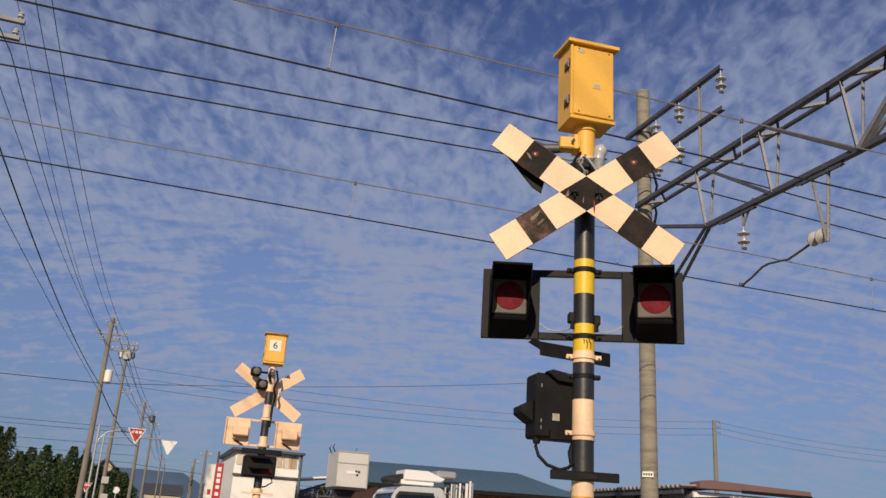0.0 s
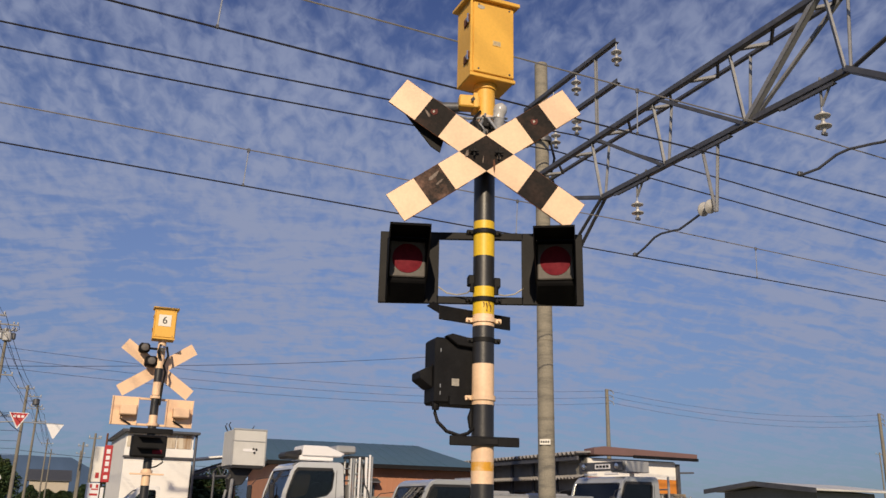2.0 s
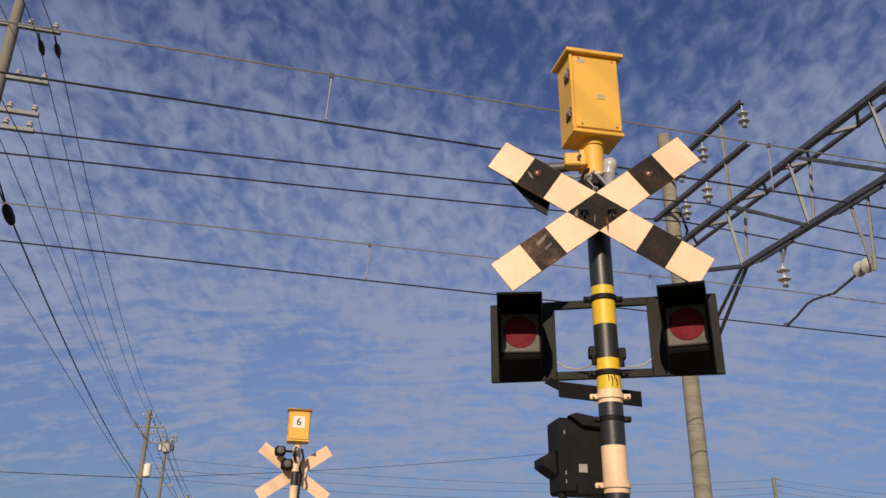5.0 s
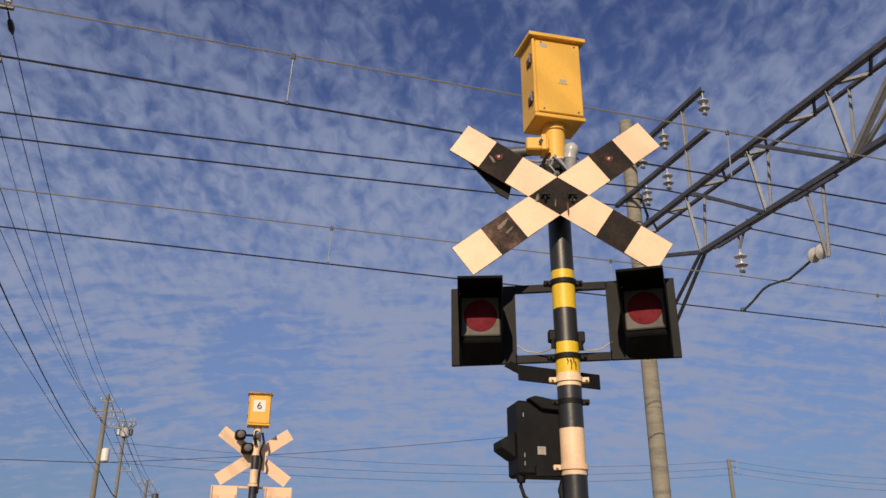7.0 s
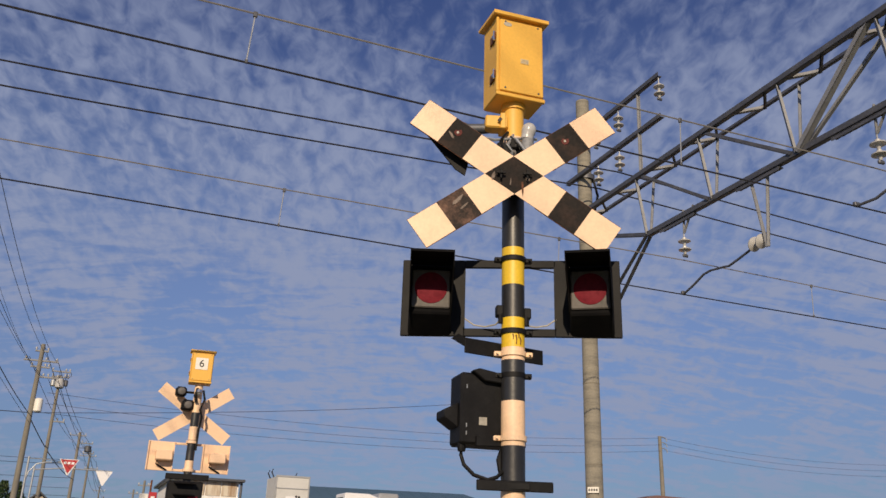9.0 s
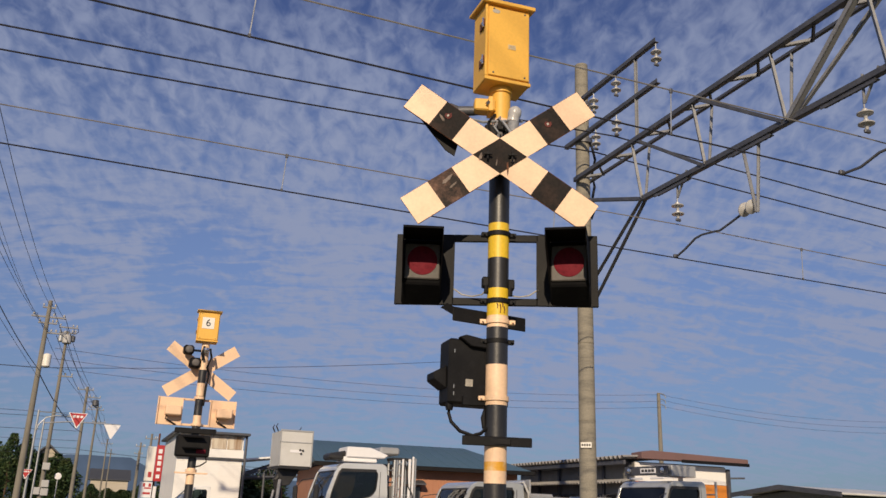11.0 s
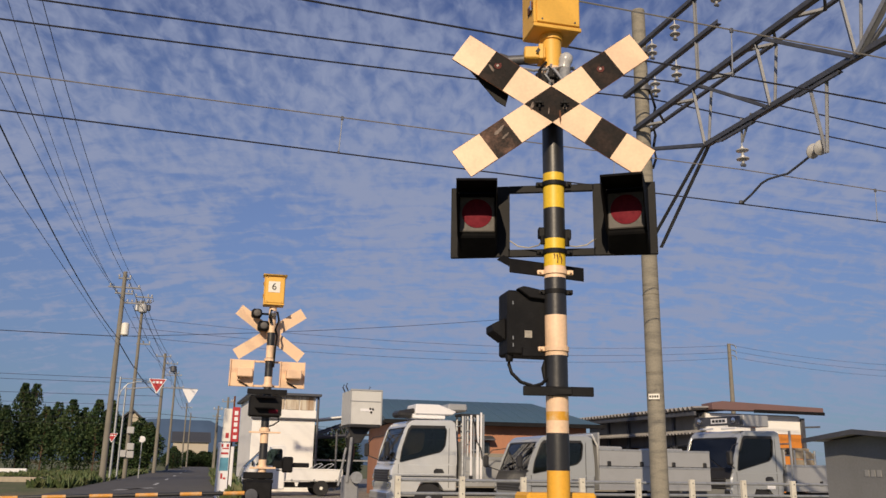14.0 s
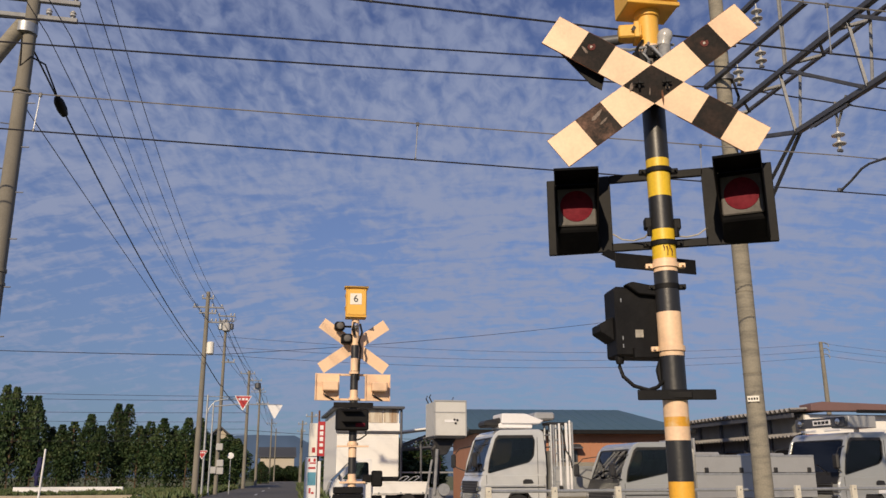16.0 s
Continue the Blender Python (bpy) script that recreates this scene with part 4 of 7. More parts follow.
# seat plates along the bottom chord
for s in (2.93, 4.85, 6.72):
    bm = grid()
    box(bm, UC - 0.05, UC + 0.05, -s - 0.45, -s + 0.45, ZB - 0.085, ZB - 0.065, 0.004)
    box(bm, UC - 0.05, UC - 0.04, -s - 0.45, -s + 0.45, ZB - 0.12, ZB - 0.07)
    for k in range(9):
        rod(bm, (UC + 0.02, -s - 0.4 + 0.1 * k, ZB - 0.1), (UC + 0.02, -s - 0.4 + 0.1 * k, ZB - 0.06), 0.012, n=6)
    part("seat_plate", bm, DARK_STEEL, portal)


def insulator(u, v, z, sheds, label, size=0.085):
    """Hanging porcelain discs on a hook; z is the top."""
    t = thing("insulator", at_plan(u, v, z), label, "insulator", "insulators")
    bm = grid()
    rod(bm, (0, 0, 0.06), (0, 0, -0.06), 0.012, n=8)
    part("hook", bm, STEEL, t)
    for k in range(sheds):
        bm = grid()
        z0 = -0.06 - 0.15 * k
        lathe(bm, [(0.02, z0), (0.036, z0 - 0.01), (0.038, z0 - 0.04), (size, z0 - 0.062), (size * 0.98, z0 - 0.075), (0.045, z0 - 0.08), (0.03, z0 - 0.10), (0.02, z0 - 0.15)][::-1], 18)
        part("shed", bm, PORCELAIN, t, "grey porcelain disc")
    bm = grid()
    z0 = -0.06 - 0.15 * sheds
    box(bm, -0.05, 0.05, -0.02, 0.02, z0 - 0.05, z0, 0.01)
    part("wire_clamp", bm, DARK_STEEL, t)
    return t


# feeder arms on the far mast
feeder = thing("feeder_bracket", at_plan(MU, MV), "pair of dark steel feeder brackets on the concrete mast", "feeder bracket")
for z, name in ((9.56, "upper_arm"), (8.72, "lower_arm")):
    angle_bar(name, S(-0.4, z, -0.19), S(2.87, z, -0.19), 0.085, DARK_STEEL, feeder)
angle_bar("hanger", S(2.20, 9.52, -0.19), S(2.20, 7.86, -0.22), 0.05, LATTICE, feeder)
bm = grid()
lathe(bm, [(0.15, -0.05), (0.185, -0.05), (0.185, 0.05), (0.15, 0.05)], 28, Matrix.Translation((0, 0, 9.56)))
part("mast_clamp", bm, DARK_STEEL, feeder)
bm = grid()
lathe(bm, [(0.15, -0.05), (0.185, -0.05), (0.185, 0.05), (0.15, 0.05)], 28, Matrix.Translation((0, 0, 8.72)))
part("mast_clamp", bm, DARK_STEEL, feeder)
for s, z, k in ((2.83, 9.45, 2), (1.53, 9.45, 2), (0.72, 9.45, 2), (1.51, 8.61, 2), (0.77, 8.61, 2)):
    insulator(MU - 0.19, MV - s, z, k, "pair of grey porcelain insulator discs under a steel arm", 0.10)
for s in (3.05, 6.92):
    hang = thing("messenger_hanger", at_plan(MU + UC, MV - s), "V-shaped steel hanger under the beam", "hanger", "messenger hangers")
    for y in (-0.28, -0.02):
        angle_bar("strut", (0, y, ZB + 0.10), (0, 0, 6.42), 0.04, LATTICE, hang)
    insulator(MU + UC, MV - s, 6.40, 2, "grey porcelain messenger wire insulator under the beam", 0.105)
# pull-off arms
for s0, zc, e in ((2.92, 5.38, -0.05), (6.69, 5.445, -0.33)):
    arm = thing("pull_off_arm", at_plan(MU, MV - s0), "curved registration arm pulling the contact wire", "registration arm", "registration arms")
    for y in (-1.62, -1.95):
        angle_bar("drop_post", (UC, y - 0.15, ZB - 0.03), (0, -1.90, 5.60), 0.05, LATTICE, arm)
    for y0, y1 in ((-1.84, -1.72), (-1.69, -1.57)):
        bm = grid()
        q = Matrix.LocRotScale((0, y0, 5.70), Vector((0, y1 - y0, 0.05)).to_track_quat("Z", "Y"), None)
        lathe(bm, [(0.02, 0), (0.04, 0.01), (0.115, 0.05), (0.11, 0.07), (0.04, 0.09), (0.02, 0.13)], 18, q)
        part("insulator_disc", bm, PORCELAIN, arm, "white porcelain disc")
    bm = grid()
    tube(bm, [(e * (1 + y / 1.6), y, z) for y, z in ((-1.58, 5.67), (-1.3, 5.60), (-1.08, 5.55), (-0.95, 5.57), (-0.66, 5.60), (-0.50, 5.58), (-0.25, 5.47), (0.0, zc + 0.01))], 0.019, 8)
    part("steady_arm", bm, DARK_STEEL, arm, "dark curved tube")
    bm = grid()
    box(bm, e - 0.04, e + 0.04, -0.025, 0.025, zc, zc + 0.06, 0.008)
    part("wire_clip", bm, DARK_STEEL, arm)


def wire(name, points, r, mat_, label, n=5):
    bm = grid()
    tube(bm, points, r, n)
    return solid(name, bm, mat_, label, "wire", "overhead wires")


def span(a, b, sag, n=14):
    a, b = Vector(a), Vector(b)
    return [a.lerp(b, k / n) - Vector((0, 0, 4 * sag * (k / n) * (1 - k / n))) for k in range(n + 1)]


for v, zc, zs, drops in ((11.12, 5.38, 5.99, (-3.1, 1.83, 6.19, 11.34, 16.4)), (7.35, 5.45, 6.07, (-4.3, 0.71, 5.62, 10.7))):
    wire("contact_wire", [W(u, v, zc) for u in (-60, -30, -10, 0, 8.6, 20, 50, 90)], 0.011, WIRE, "dark copper contact wire over the track")
    wire("messenger_wire", span(W(MU - 46, v, zs), W(MU, v, zs), 0.13) + span(W(MU, v, zs), W(MU + 46, v, zs), 0.13)[1:], 0.0095, WIRE_PALE, "pale stranded messenger wire above the contact wire")
    for u in drops:
        k = (u - MU + 46) / 46 if u < MU else (u - MU) / 46
        zt = zs - 4 * 0.13 * k * (1 - k)
        t = thing("dropper", at_plan(u, v), "thin dropper rod between messenger and contact wire", "dropper", "droppers")
        bm = grid()
        rod(bm, (0, 0, zc), (0.03, 0, zt), 0.0075, n=6)
        part("rod", bm, STEEL, t)
        bm = grid()
        box(bm, 0.01, 0.05, -0.015, 0.015, zt - 0.04, zt + 0.02, 0.005)
        part("clip", bm, DARK_STEEL, t)
        bm = grid()
        box(bm, -0.015, 0.015, -0.012, 0.012, zc - 0.01, zc + 0.03, 0.004)
        part("clip", bm, DARK_STEEL, t)
for v, z0, zl in ((MV - 1.12, 8.40, 0.62), (MV - 0.44, 8.32, 0.60)):
    wire("feeder_wire", span(W(MU - 46, v, z0), W(MU, v, z0), zl) + span(W(MU, v, z0), W(MU + 46, v, z0), zl)[1:], 0.0155, WIRE, "dark feeder cable along the tracks")


# ---- utility poles and lines by the road ----
def utility_pole(u, v, top, r, label, arms=(), guard=False, boxes=(), steps=False):
    t = thing("utility_pole", at_plan(u, v), label, "utility pole", "utility poles")
    bm = grid()
    rod(bm, (0, 0, -0.2), (0, 0, top), r * 1.2, r * 0.72, 24)
    part("shaft", bm, UTIL, t, "weathered concrete shaft")
    for z, x0, x1, turn in arms:
        bm = grid()
        box(bm, x0, x1, -0.05, 0.05, z - 0.045, z + 0.045, 0.006, Matrix.Rotation(radians(turn), 4, "Z"))
        arm = part("crossarm", bm, LATTICE, t, "galvanised crossarm")
        for k in range(3):
            x = x0 + (x1 - x0) * (0.06 + 0.44 * k)
            if abs(x) < 0.15:
                x = 0.3
            bm = grid()
            lathe(bm, [(0.02, 0.04), (0.02, 0.08), (0.06, 0.1), (0.05, 0.14), (0.065, 0.16), (0.04, 0.2), (0.02, 0.22)], 12, Matrix.Rotation(radians(turn), 4, "Z") @ Matrix.Translation((x, 0, z)))
            part("pin_insulator", bm, PORCELAIN, arm, "white pin insulator")
    if guard:
        for k in range(2):
            bm = grid()
            lathe(bm, [(r * 1.2 + 0.008, 0.25 + 0.6 * k), (r * 1.19 + 0.008, 0.83 + 0.6 * k)], 24)
            part("guard_sleeve", bm, STRIPES, t, "yellow and black diagonally striped guard sleeve")
    if steps:
        for k in range(14):
            s = 1 if k % 2 else -1
            bm = grid()
            rod(bm, (s * r * 0.9, -0.03, 2.2 + 0.45 * k), (s * (r + 0.13), -0.05, 2.2 + 0.45 * k), 0.012, n=6)
            part("step_bolt", bm, DARK_STEEL, t)
        for z in (4.5, 4.75, 8.3):
            bm = grid()
            lathe(bm, [(r * 0.9, -0.03), (r * 1.14, -0.03), (r * 1.14, 0.03), (r * 0.9, 0.03)], 20, Matrix.Translation((0, 0, z)))
            part("strap", bm, CONCRETE_BAND, t)
    for x, z, w, h, mat_, lab in boxes:
        bm = grid()
        lathe(bm, [(w * 0.7, 0), (w, 0.05), (w, h - 0.06), (w * 0.6, h)], 16, Matrix.Translation((x, -0.1, z)))
        rod(bm, (0, 0, z + h * 0.6), (x, -0.1, z + h * 0.6), 0.03, n=8)
        part("transformer", bm, mat_, t, lab)
    return t


def stripe_material():
    m = bpy.data.materials.new("guard_stripes")
    m.use_nodes = True
    n, l = m.node_tree.nodes, m.node_tree.links
    tc, sep = n.new("ShaderNodeTexCoord"), n.new("ShaderNodeSeparateXYZ")
    l.new(tc.outputs["Object"], sep.inputs[0])
    ang = n.new("ShaderNodeMath")
    ang.operation = "ARCTAN2"
    l.new(sep.outputs["Y"], ang.inputs[0]), l.new(sep.outputs["X"], ang.inputs[1])
    turns = n.new("ShaderNodeMath")
    turns.operation = "MULTIPLY_ADD"
    l.new(ang.outputs[0], turns.inputs[0])
    turns.inputs[1].default_value = 2 / math.tau
    up = n.new("ShaderNodeMath")
    up.operation = "MULTIPLY"
    l.new(sep.outputs["Z"], up.inputs[0])
    up.inputs[1].default_value = 7.0
    l.new(up.outputs[0], turns.inputs[2])
    fr = n.new("ShaderNodeMath")
    fr.operation = "FRACT"
    l.new(turns.outputs[0], fr.inputs[0])
    gt = n.new("ShaderNodeMath")
    gt.operation = "GREATER_THAN"
    l.new(fr.outputs[0], gt.inputs[0])
    gt.inputs[1].default_value = 0.5
    grime = n.new("ShaderNodeTexNoise")
    grime.inputs["Scale"].default_value = 9
    mix = n.new("ShaderNodeMix")
    mix.data_type = "RGBA"
    mix.inputs["A"].default_value, mix.inputs["B"].default_value = (0.02, 0.02, 0.02, 1), (0.62, 0.40, 0.04, 1)
    l.new(gt.outputs[0], mix.inputs["Factor"])
    l.new(mix.outputs["Result"], n["Principled BSDF"].inputs["Base Color"])
    l.new(grime.outputs["Fac"], n["Principled BSDF"].inputs["Roughness"])
    return m


STRIPES = stripe_material()
NL = (-4.88, 16.5)
nl_pole = utility_pole(*NL, 12.9, 0.148, "tall concrete utility pole with striped guard sleeve and crossarms", ((12.32, -1.0, 0.9, 0), (11.05, -0.9, 0.9, 0), (10.28, -0.8, 0.86, 0), (9.9, -0.8, 0.84, 0)), True, (), True)
for x, z in ((-0.6, 12.30), (0.47, 12.26), (0.79, 12.26)):
    bm = grid()
    q = Matrix.Translation((x, 0.06, z)) @ Vector((0.02, 1, -0.12)).to_track_quat("Z", "Y").to_matrix().to_4x4()
    lathe(bm, [(0.012, 0.0), (0.02, 0.02), (0.02, 0.22), (0.05, 0.28), (0.065, 0.4), (0.065, 0.52), (0.03, 0.66), (0.01, 0.7)], 12, q)
    part("strain_insulator", bm, WIRE, nl_pole, "dark covered strain insulator")
prop = thing("prop_pole", at_plan(*NL), "concrete prop pole leaning against the utility pole", "prop pole")
bm = grid()
rod(bm, (-5.4, -0.2, -0.2), (-0.12, -0.02, 9.75), 0.17, 0.14, 20)
part("shaft", bm, CONCRETE, prop)
bm = grid()
lathe(bm, [(0.14, -0.1), (0.20, -0.1), (0.20, 0.1), (0.14, 0.1)], 20, Matrix.Translation((-0.06, -0.01, 9.6)))
part("collar", bm, STEEL, prop)
DP = (-3.42, 52.0)
utility_pole(*DP, 11.95, 0.155, "concrete utility pole with crossarm, transformer and steel braces", ((11.0, -0.85, 0.95, 0), (10.65, -0.45, 0.55, 0), (10.1, 0.0, 1.1, 0), (11.55, -0.35, 0.35, 0)), False,
             ((0.34, 8.15, 0.22, 0.75, PALE, "white transformer can"),))
utility_pole(-1.15, 88, 11.5, 0.16, "distant concrete utility pole with crossarms", ((11.2, -0.9, 0.6, 0), (10.5, 0, 1.3, 0), (9.6, 0.5, 1.5, 0)), False, ((0.9, 9.7, 0.3, 0.6, DARK_STEEL, "dark transformer"),))
utility_pole(0.05, 116, 12.8, 0.15, "distant concrete utility pole with crossarms", ((12.0, -1.2, 0.8, 0), (10.5, -0.4, 1.2, 0)))
utility_pole(2.6, 165, 11.6, 0.14, "far concrete utility pole", ((10.8, -1.0, 1.0, 0),))
utility_pole(4.0, 190, 11.2, 0.14, "far concrete utility pole", ((10.2, -1.0, 1.0, 0),))
utility_pole(4.55, 76, 6.6, 0.12, "short utility pole across the road", ((6.2, -0.5, 0.5, 0),))
utility_pole(4.9, 98, 7.2, 0.12, "short utility pole across the road", ((6.8, -0.5, 0.5, 0),))
utility_pole(6.4, 130, 8.0, 0.12, "short utility pole across the road", ((7.6, -0.6, 0.6, 0),))
RP = (52.05, 70.5)
RQ = (90.65, 69.0)
for spot_ in (RP, RQ):
    pr = thing("utility_pole", at_plan(*spot_), "slim steel utility pole with three curved line arms behind the sheds", "utility pole", "utility poles")
    bm = grid()
    rod(bm, (0, 0, -0.2), (0, 0, 13.35), 0.27, 0.17, 18)
    part("shaft", bm, UTIL, pr)
    for z in (13.2, 12.65, 12.1):
        bm = grid()
        tube(bm, [(0, 0, z), (0.35, 0, z + 0.12), (0.75, 0, z), (0.85, 0, z - 0.3)], 0.05, 6)
        part("line_arm", bm, STEEL, pr, "curved steel arm")
utility_pole(130.5, 100, 12.2, 0.13, "far concrete utility pole", ((11.9, -1.0, 1.0, 0),))


def line(a, b, sag, r, label, mat_=WIRE):
    wire("power_line", span(W(*a), W(*b), sag, 18), r, mat_, label)


n0, d0 = NL, DP
for dx0, z0, dx1, z1, sag, r in ((0.47, 12.17, 0.5, 11.0, 0.98, 0.010), (0.79, 12.26, 0.85, 11.0, 0.98, 0.010), (0.28, 11.66, 0.15, 10.1, 1.04, 0.007),
                                 (0.76, 9.54, 0.3, 10.1, 0.75, 0.010), (0.33, 9.53, 0.2, 10.1, 0.56, 0.009)):
    line((n0[0] + dx0, n0[1], z0), (d0[0] + dx1, d0[1], z1), sag, r, "dark power line between the roadside poles")
    line((n0[0] + dx0, n0[1], z0), (n0[0] + dx0 - 2.3, -32, z0), sag, r, "dark power line between the roadside poles")
line((n0[0] + 0.1, n0[1], 9.2), (d0[0] + 0.1, d0[1], 7.9), 0.55, 0.020, "thick black telephone cable between the poles")
line((n0[0] + 0.1, n0[1], 7.97), (d0[0] + 0.1, d0[1], 7.5), 0.10, 0.010, "thin wire between the poles")
line((d0[0], d0[1], 7.9), (-1.1, 88, 7.2), 0.5, 0.03, "thick black telephone cable between the poles")
for dx, z in ((-0.6, 11.2), (0.1, 11.8), (0.85, 11.2), (0.6, 10.0), (1.1, 10.0)):
    line((d0[0] + dx, d0[1], z), (-1.15 + dx, 88, z - 0.5), 0.5, 0.016, "power line along the road")
    line((-1.15 + dx, 88, z - 0.5), (0.05 + dx, 116, z + 0.2), 0.4, 0.018, "power line along the road")
    line((0.05 + dx, 116, z + 0.2), (2.6 + dx, 165, z - 0.8), 0.6, 0.02, "power line along the road")
line((-50, 58, 9.7), (d0[0], d0[1], 8.1), 0.3, 0.022, "cable crossing to the roadside pole")
line((d0[0], d0[1], 8.1), (30, 62, 13.4), 0.3, 0.016, "cable crossing to the roadside pole")
for z0, z1, dx in ((10.6, 13.2, 0.3), (9.9, 12.6, 0.8), (9.3, 12.0, 0.8)):
    line((-3.2, 60.5, z0), (RP[0] + dx, RP[1], z1), 1.0, 0.012, "thin power line to the far pole")
    line((RP[0] + dx, RP[1], z1), (RQ[0] + dx, RQ[1], z1), 1.05, 0.012, "thin power line to the far pole")
for z, v in ((5.7, 80), (6.4, 84), (4.6, 86), (5.2, 95)):
    line((-75, v, z + 0.8), (-1.15, 88, z), 0.5, 0.016, "low cable across the field")
line((-1.15, 88, 5.6), (40, 90, 5.4), 0.7, 0.02, "low cable across the field")
for z0, z1, v in ((10.1, 8.9, 86), (9.5, 8.5, 88), (7.9, 7.3, 84)):
    line((-75, v, z0), (-1.15, 88, z1), 0.5, 0.020, "cable across the field to a roadside pole")
# splice bag on the thick cable
bag = thing("cable_splice", at_plan(n0[0] + 0.21, n0[1] + 2.1, 8.94), "black cable splice closure hanging on the cable", "cable splice")
bm = grid()
q = Vector((0.04, 1, -0.14)).to_track_quat("Z", "Y").to_matrix().to_4x4()
lathe(bm, [(0.02, -0.38), (0.07, -0.33), (0.105, -0.2), (0.11, 0.1), (0.08, 0.3), (0.02, 0.36)], 14, q)
part("sleeve", bm, BLACK, bag)
bm = grid()
tube(bm, [(0, -0.4, 0.06), (0.05, -0.9, 0.02), (-0.02, -1.5, 0.25), (-0.1, -2.2, 0.05), (-0.18, -2.5, -0.3), (-0.2, -2.58, 0.3)], 0.018, 6)
part("tail_cable", bm, BLACK, bag)

# ---- road signs ----
SIGN_RED = material("sign_red", (0.45, 0.03, 0.035), 0.45, spot=(0.3, 0.02, 0.02), amount=0.4)
SIGN_WHITE = material("sign_white", (0.80, 0.80, 0.82), 0.4, spot=(0.7, 0.7, 0.7), amount=0.2)


def triangle(parent, x, z, w, face, rim, bars, y=-0.06):
    h = w * 0.87
    bm = grid()
    prism(bm, [(x - w / 2, z + h / 3), (x + w / 2, z + h / 3), (x + 0.04 * w, z - h * 0.64), (x - 0.04 * w, z - h * 0.64)], 0.02, Matrix.Translation((0, y, 0)))
    plate = part("sign_plate", bm, rim, parent, "downward-pointing triangular plate")
    if face:
        bm = grid()
        k = 0.90
        prism(bm, [(x - w / 2 * k, z + h / 3 * k), (x + w / 2 * k, z + h / 3 * k), (x, z - h * 0.62 * k)], 0.006, Matrix.Translation((0, y - 0.007, 0)))
        part("red_face", bm, face, plate)
    if bars:
        for i in range(3):
            bm = grid()
            box(bm, x - 0.27 * w + 0.2 * w * i, x - 0.13 * w + 0.2 * w * i, y - 0.012, y - 0.008, z + 0.02 * w, z + 0.15 * w)
            part("letter_bar", bm, SIGN_WHITE, plate)


stop = thing("road_sign", at_plan(-3.2, 55), "overhead red stop sign on a white post with a curved arm", "road sign", "road signs")
bm = grid()
rod(bm, (0, 0, -0.1), (0, 0, 6.05), 0.075, 0.06, 14)
part("post", bm, STEEL, stop)
bm = grid()
tube(bm, [(0, 0, 4.6), (0.1, 0, 5.2), (0.45, 0, 5.65), (1.0, 0, 5.8), (2.0, 0, 5.8), (2.5, 0, 5.78)], 0.032, 8)
tube(bm, [(0, 0, 5.95), (0.9, 0, 5.95), (1.8, 0, 5.85)], 0.022, 8)
part("curved_arm", bm, STEEL, stop)
triangle(stop, 2.15, 5.72, 1.05, SIGN_RED, SIGN_WHITE, True)
triangle(stop, -0.1, 2.5, 0.62, SIGN_RED, SIGN_WHITE, True, -0.12)
give = thing("road_sign", at_plan(-2.9, 56.5), "plain white back of an overhead triangular road sign", "road sign", "road signs")
bm = grid()
rod(bm, (0, 0, -0.1), (0, 0, 5.6), 0.06, 0.05, 12)
part("post", bm, STEEL, give)
bm = grid()
tube(bm, [(0, 0, 5.45), (1.5, 0, 5.62), (3.4, 0, 5.62), (4.3, 0, 5.6)], 0.035, 8)
part("curved_arm", bm, STEEL, give)
triangle(give, 3.85, 5.30, 0.98, None, SIGN_WHITE, False)
lampp = utility_pole(-2.60, 60, 11.7, 0.12, "slim pale service pole with switch gear on top and meter boxes", ((11.95, -0.55, 0.6, 0), (11.6, -0.5, 0.55, 0), (8.75, -0.15, 0.75, 0)), False,
                     ((0.06, 10.85, 0.28, 0.62, PORCELAIN, "grey switch gear can"), (-0.34, 10.95, 0.16, 0.45, STEEL, "small grey can"), (0.42, 11.0, 0.12, 0.42, DARK_STEEL, "dark fuse holder")))
for x in (-0.5, -0.1, 0.35, 0.6):
    bm = grid()
    tube(bm, [(x, 0, 11.95), (x + 0.08, -0.1, 11.7), (x * 0.6, -0.12, 11.45), (x * 0.4, -0.1, 11.2)], 0.018, 5)
    part("lead_wire", bm, WIRE, lampp)
for z, x in ((3.05, 0.1), (1.55, -0.25), (1.5, 0.22), (2.0, 0.2)):
    bm = grid()
    box(bm, x - 0.22, x + 0.22, -0.35, -0.12, z - 0.22, z + 0.22, 0.03)
    part("meter_box", bm, PORCELAIN, lampp, "pale grey meter box")
small = thing("road_sign", at_plan(-1.75, 60.5), "small white octagonal sign on a thin post", "road sign", "road signs")
bm = grid()
rod(bm, (0, 0, -0.1), (0, 0, 2.6), 0.035, n=10)
part("post", bm, STEEL, small)
bm = grid()
lathe(bm, [(0.22, 0), (0.22, 0.02), (0.18, 0.03)], 8, Matrix.Translation((0, -0.06, 2.5)) @ Matrix.Rotation(radians(90), 4, "X"))
part("sign_plate", bm, SIGN_WHITE, small)

# ---- fields, kerb, hedge ----
for u0, u1, v, h, w, lab in ((-40, -6.2, 50, 0.19, 0.4, "long pale concrete kerb beside the field"), (-17.5, -9.8, 70, 0.42, 0.4, "low white wall at the field edge")):
    bm = grid()
    box(bm, u0, u1, v, v + w, -0.1, h, 0.02, Matrix.Rotation(radians(TURN), 4, "Z"))
    solid("kerb", bm, KERB if h < 0.3 else SIGN_WHITE, lab, "kerb", kind="structure")
post = thing("marker_post", at_plan(-10.1, 45), "thin white marker post with a dark blue rag", "marker post")
bm = grid()
rod(bm, (0, 0, -0.1), (0.08, 0, 2.45), 0.05, 0.045, 10)
part("shaft", bm, SIGN_WHITE, post)
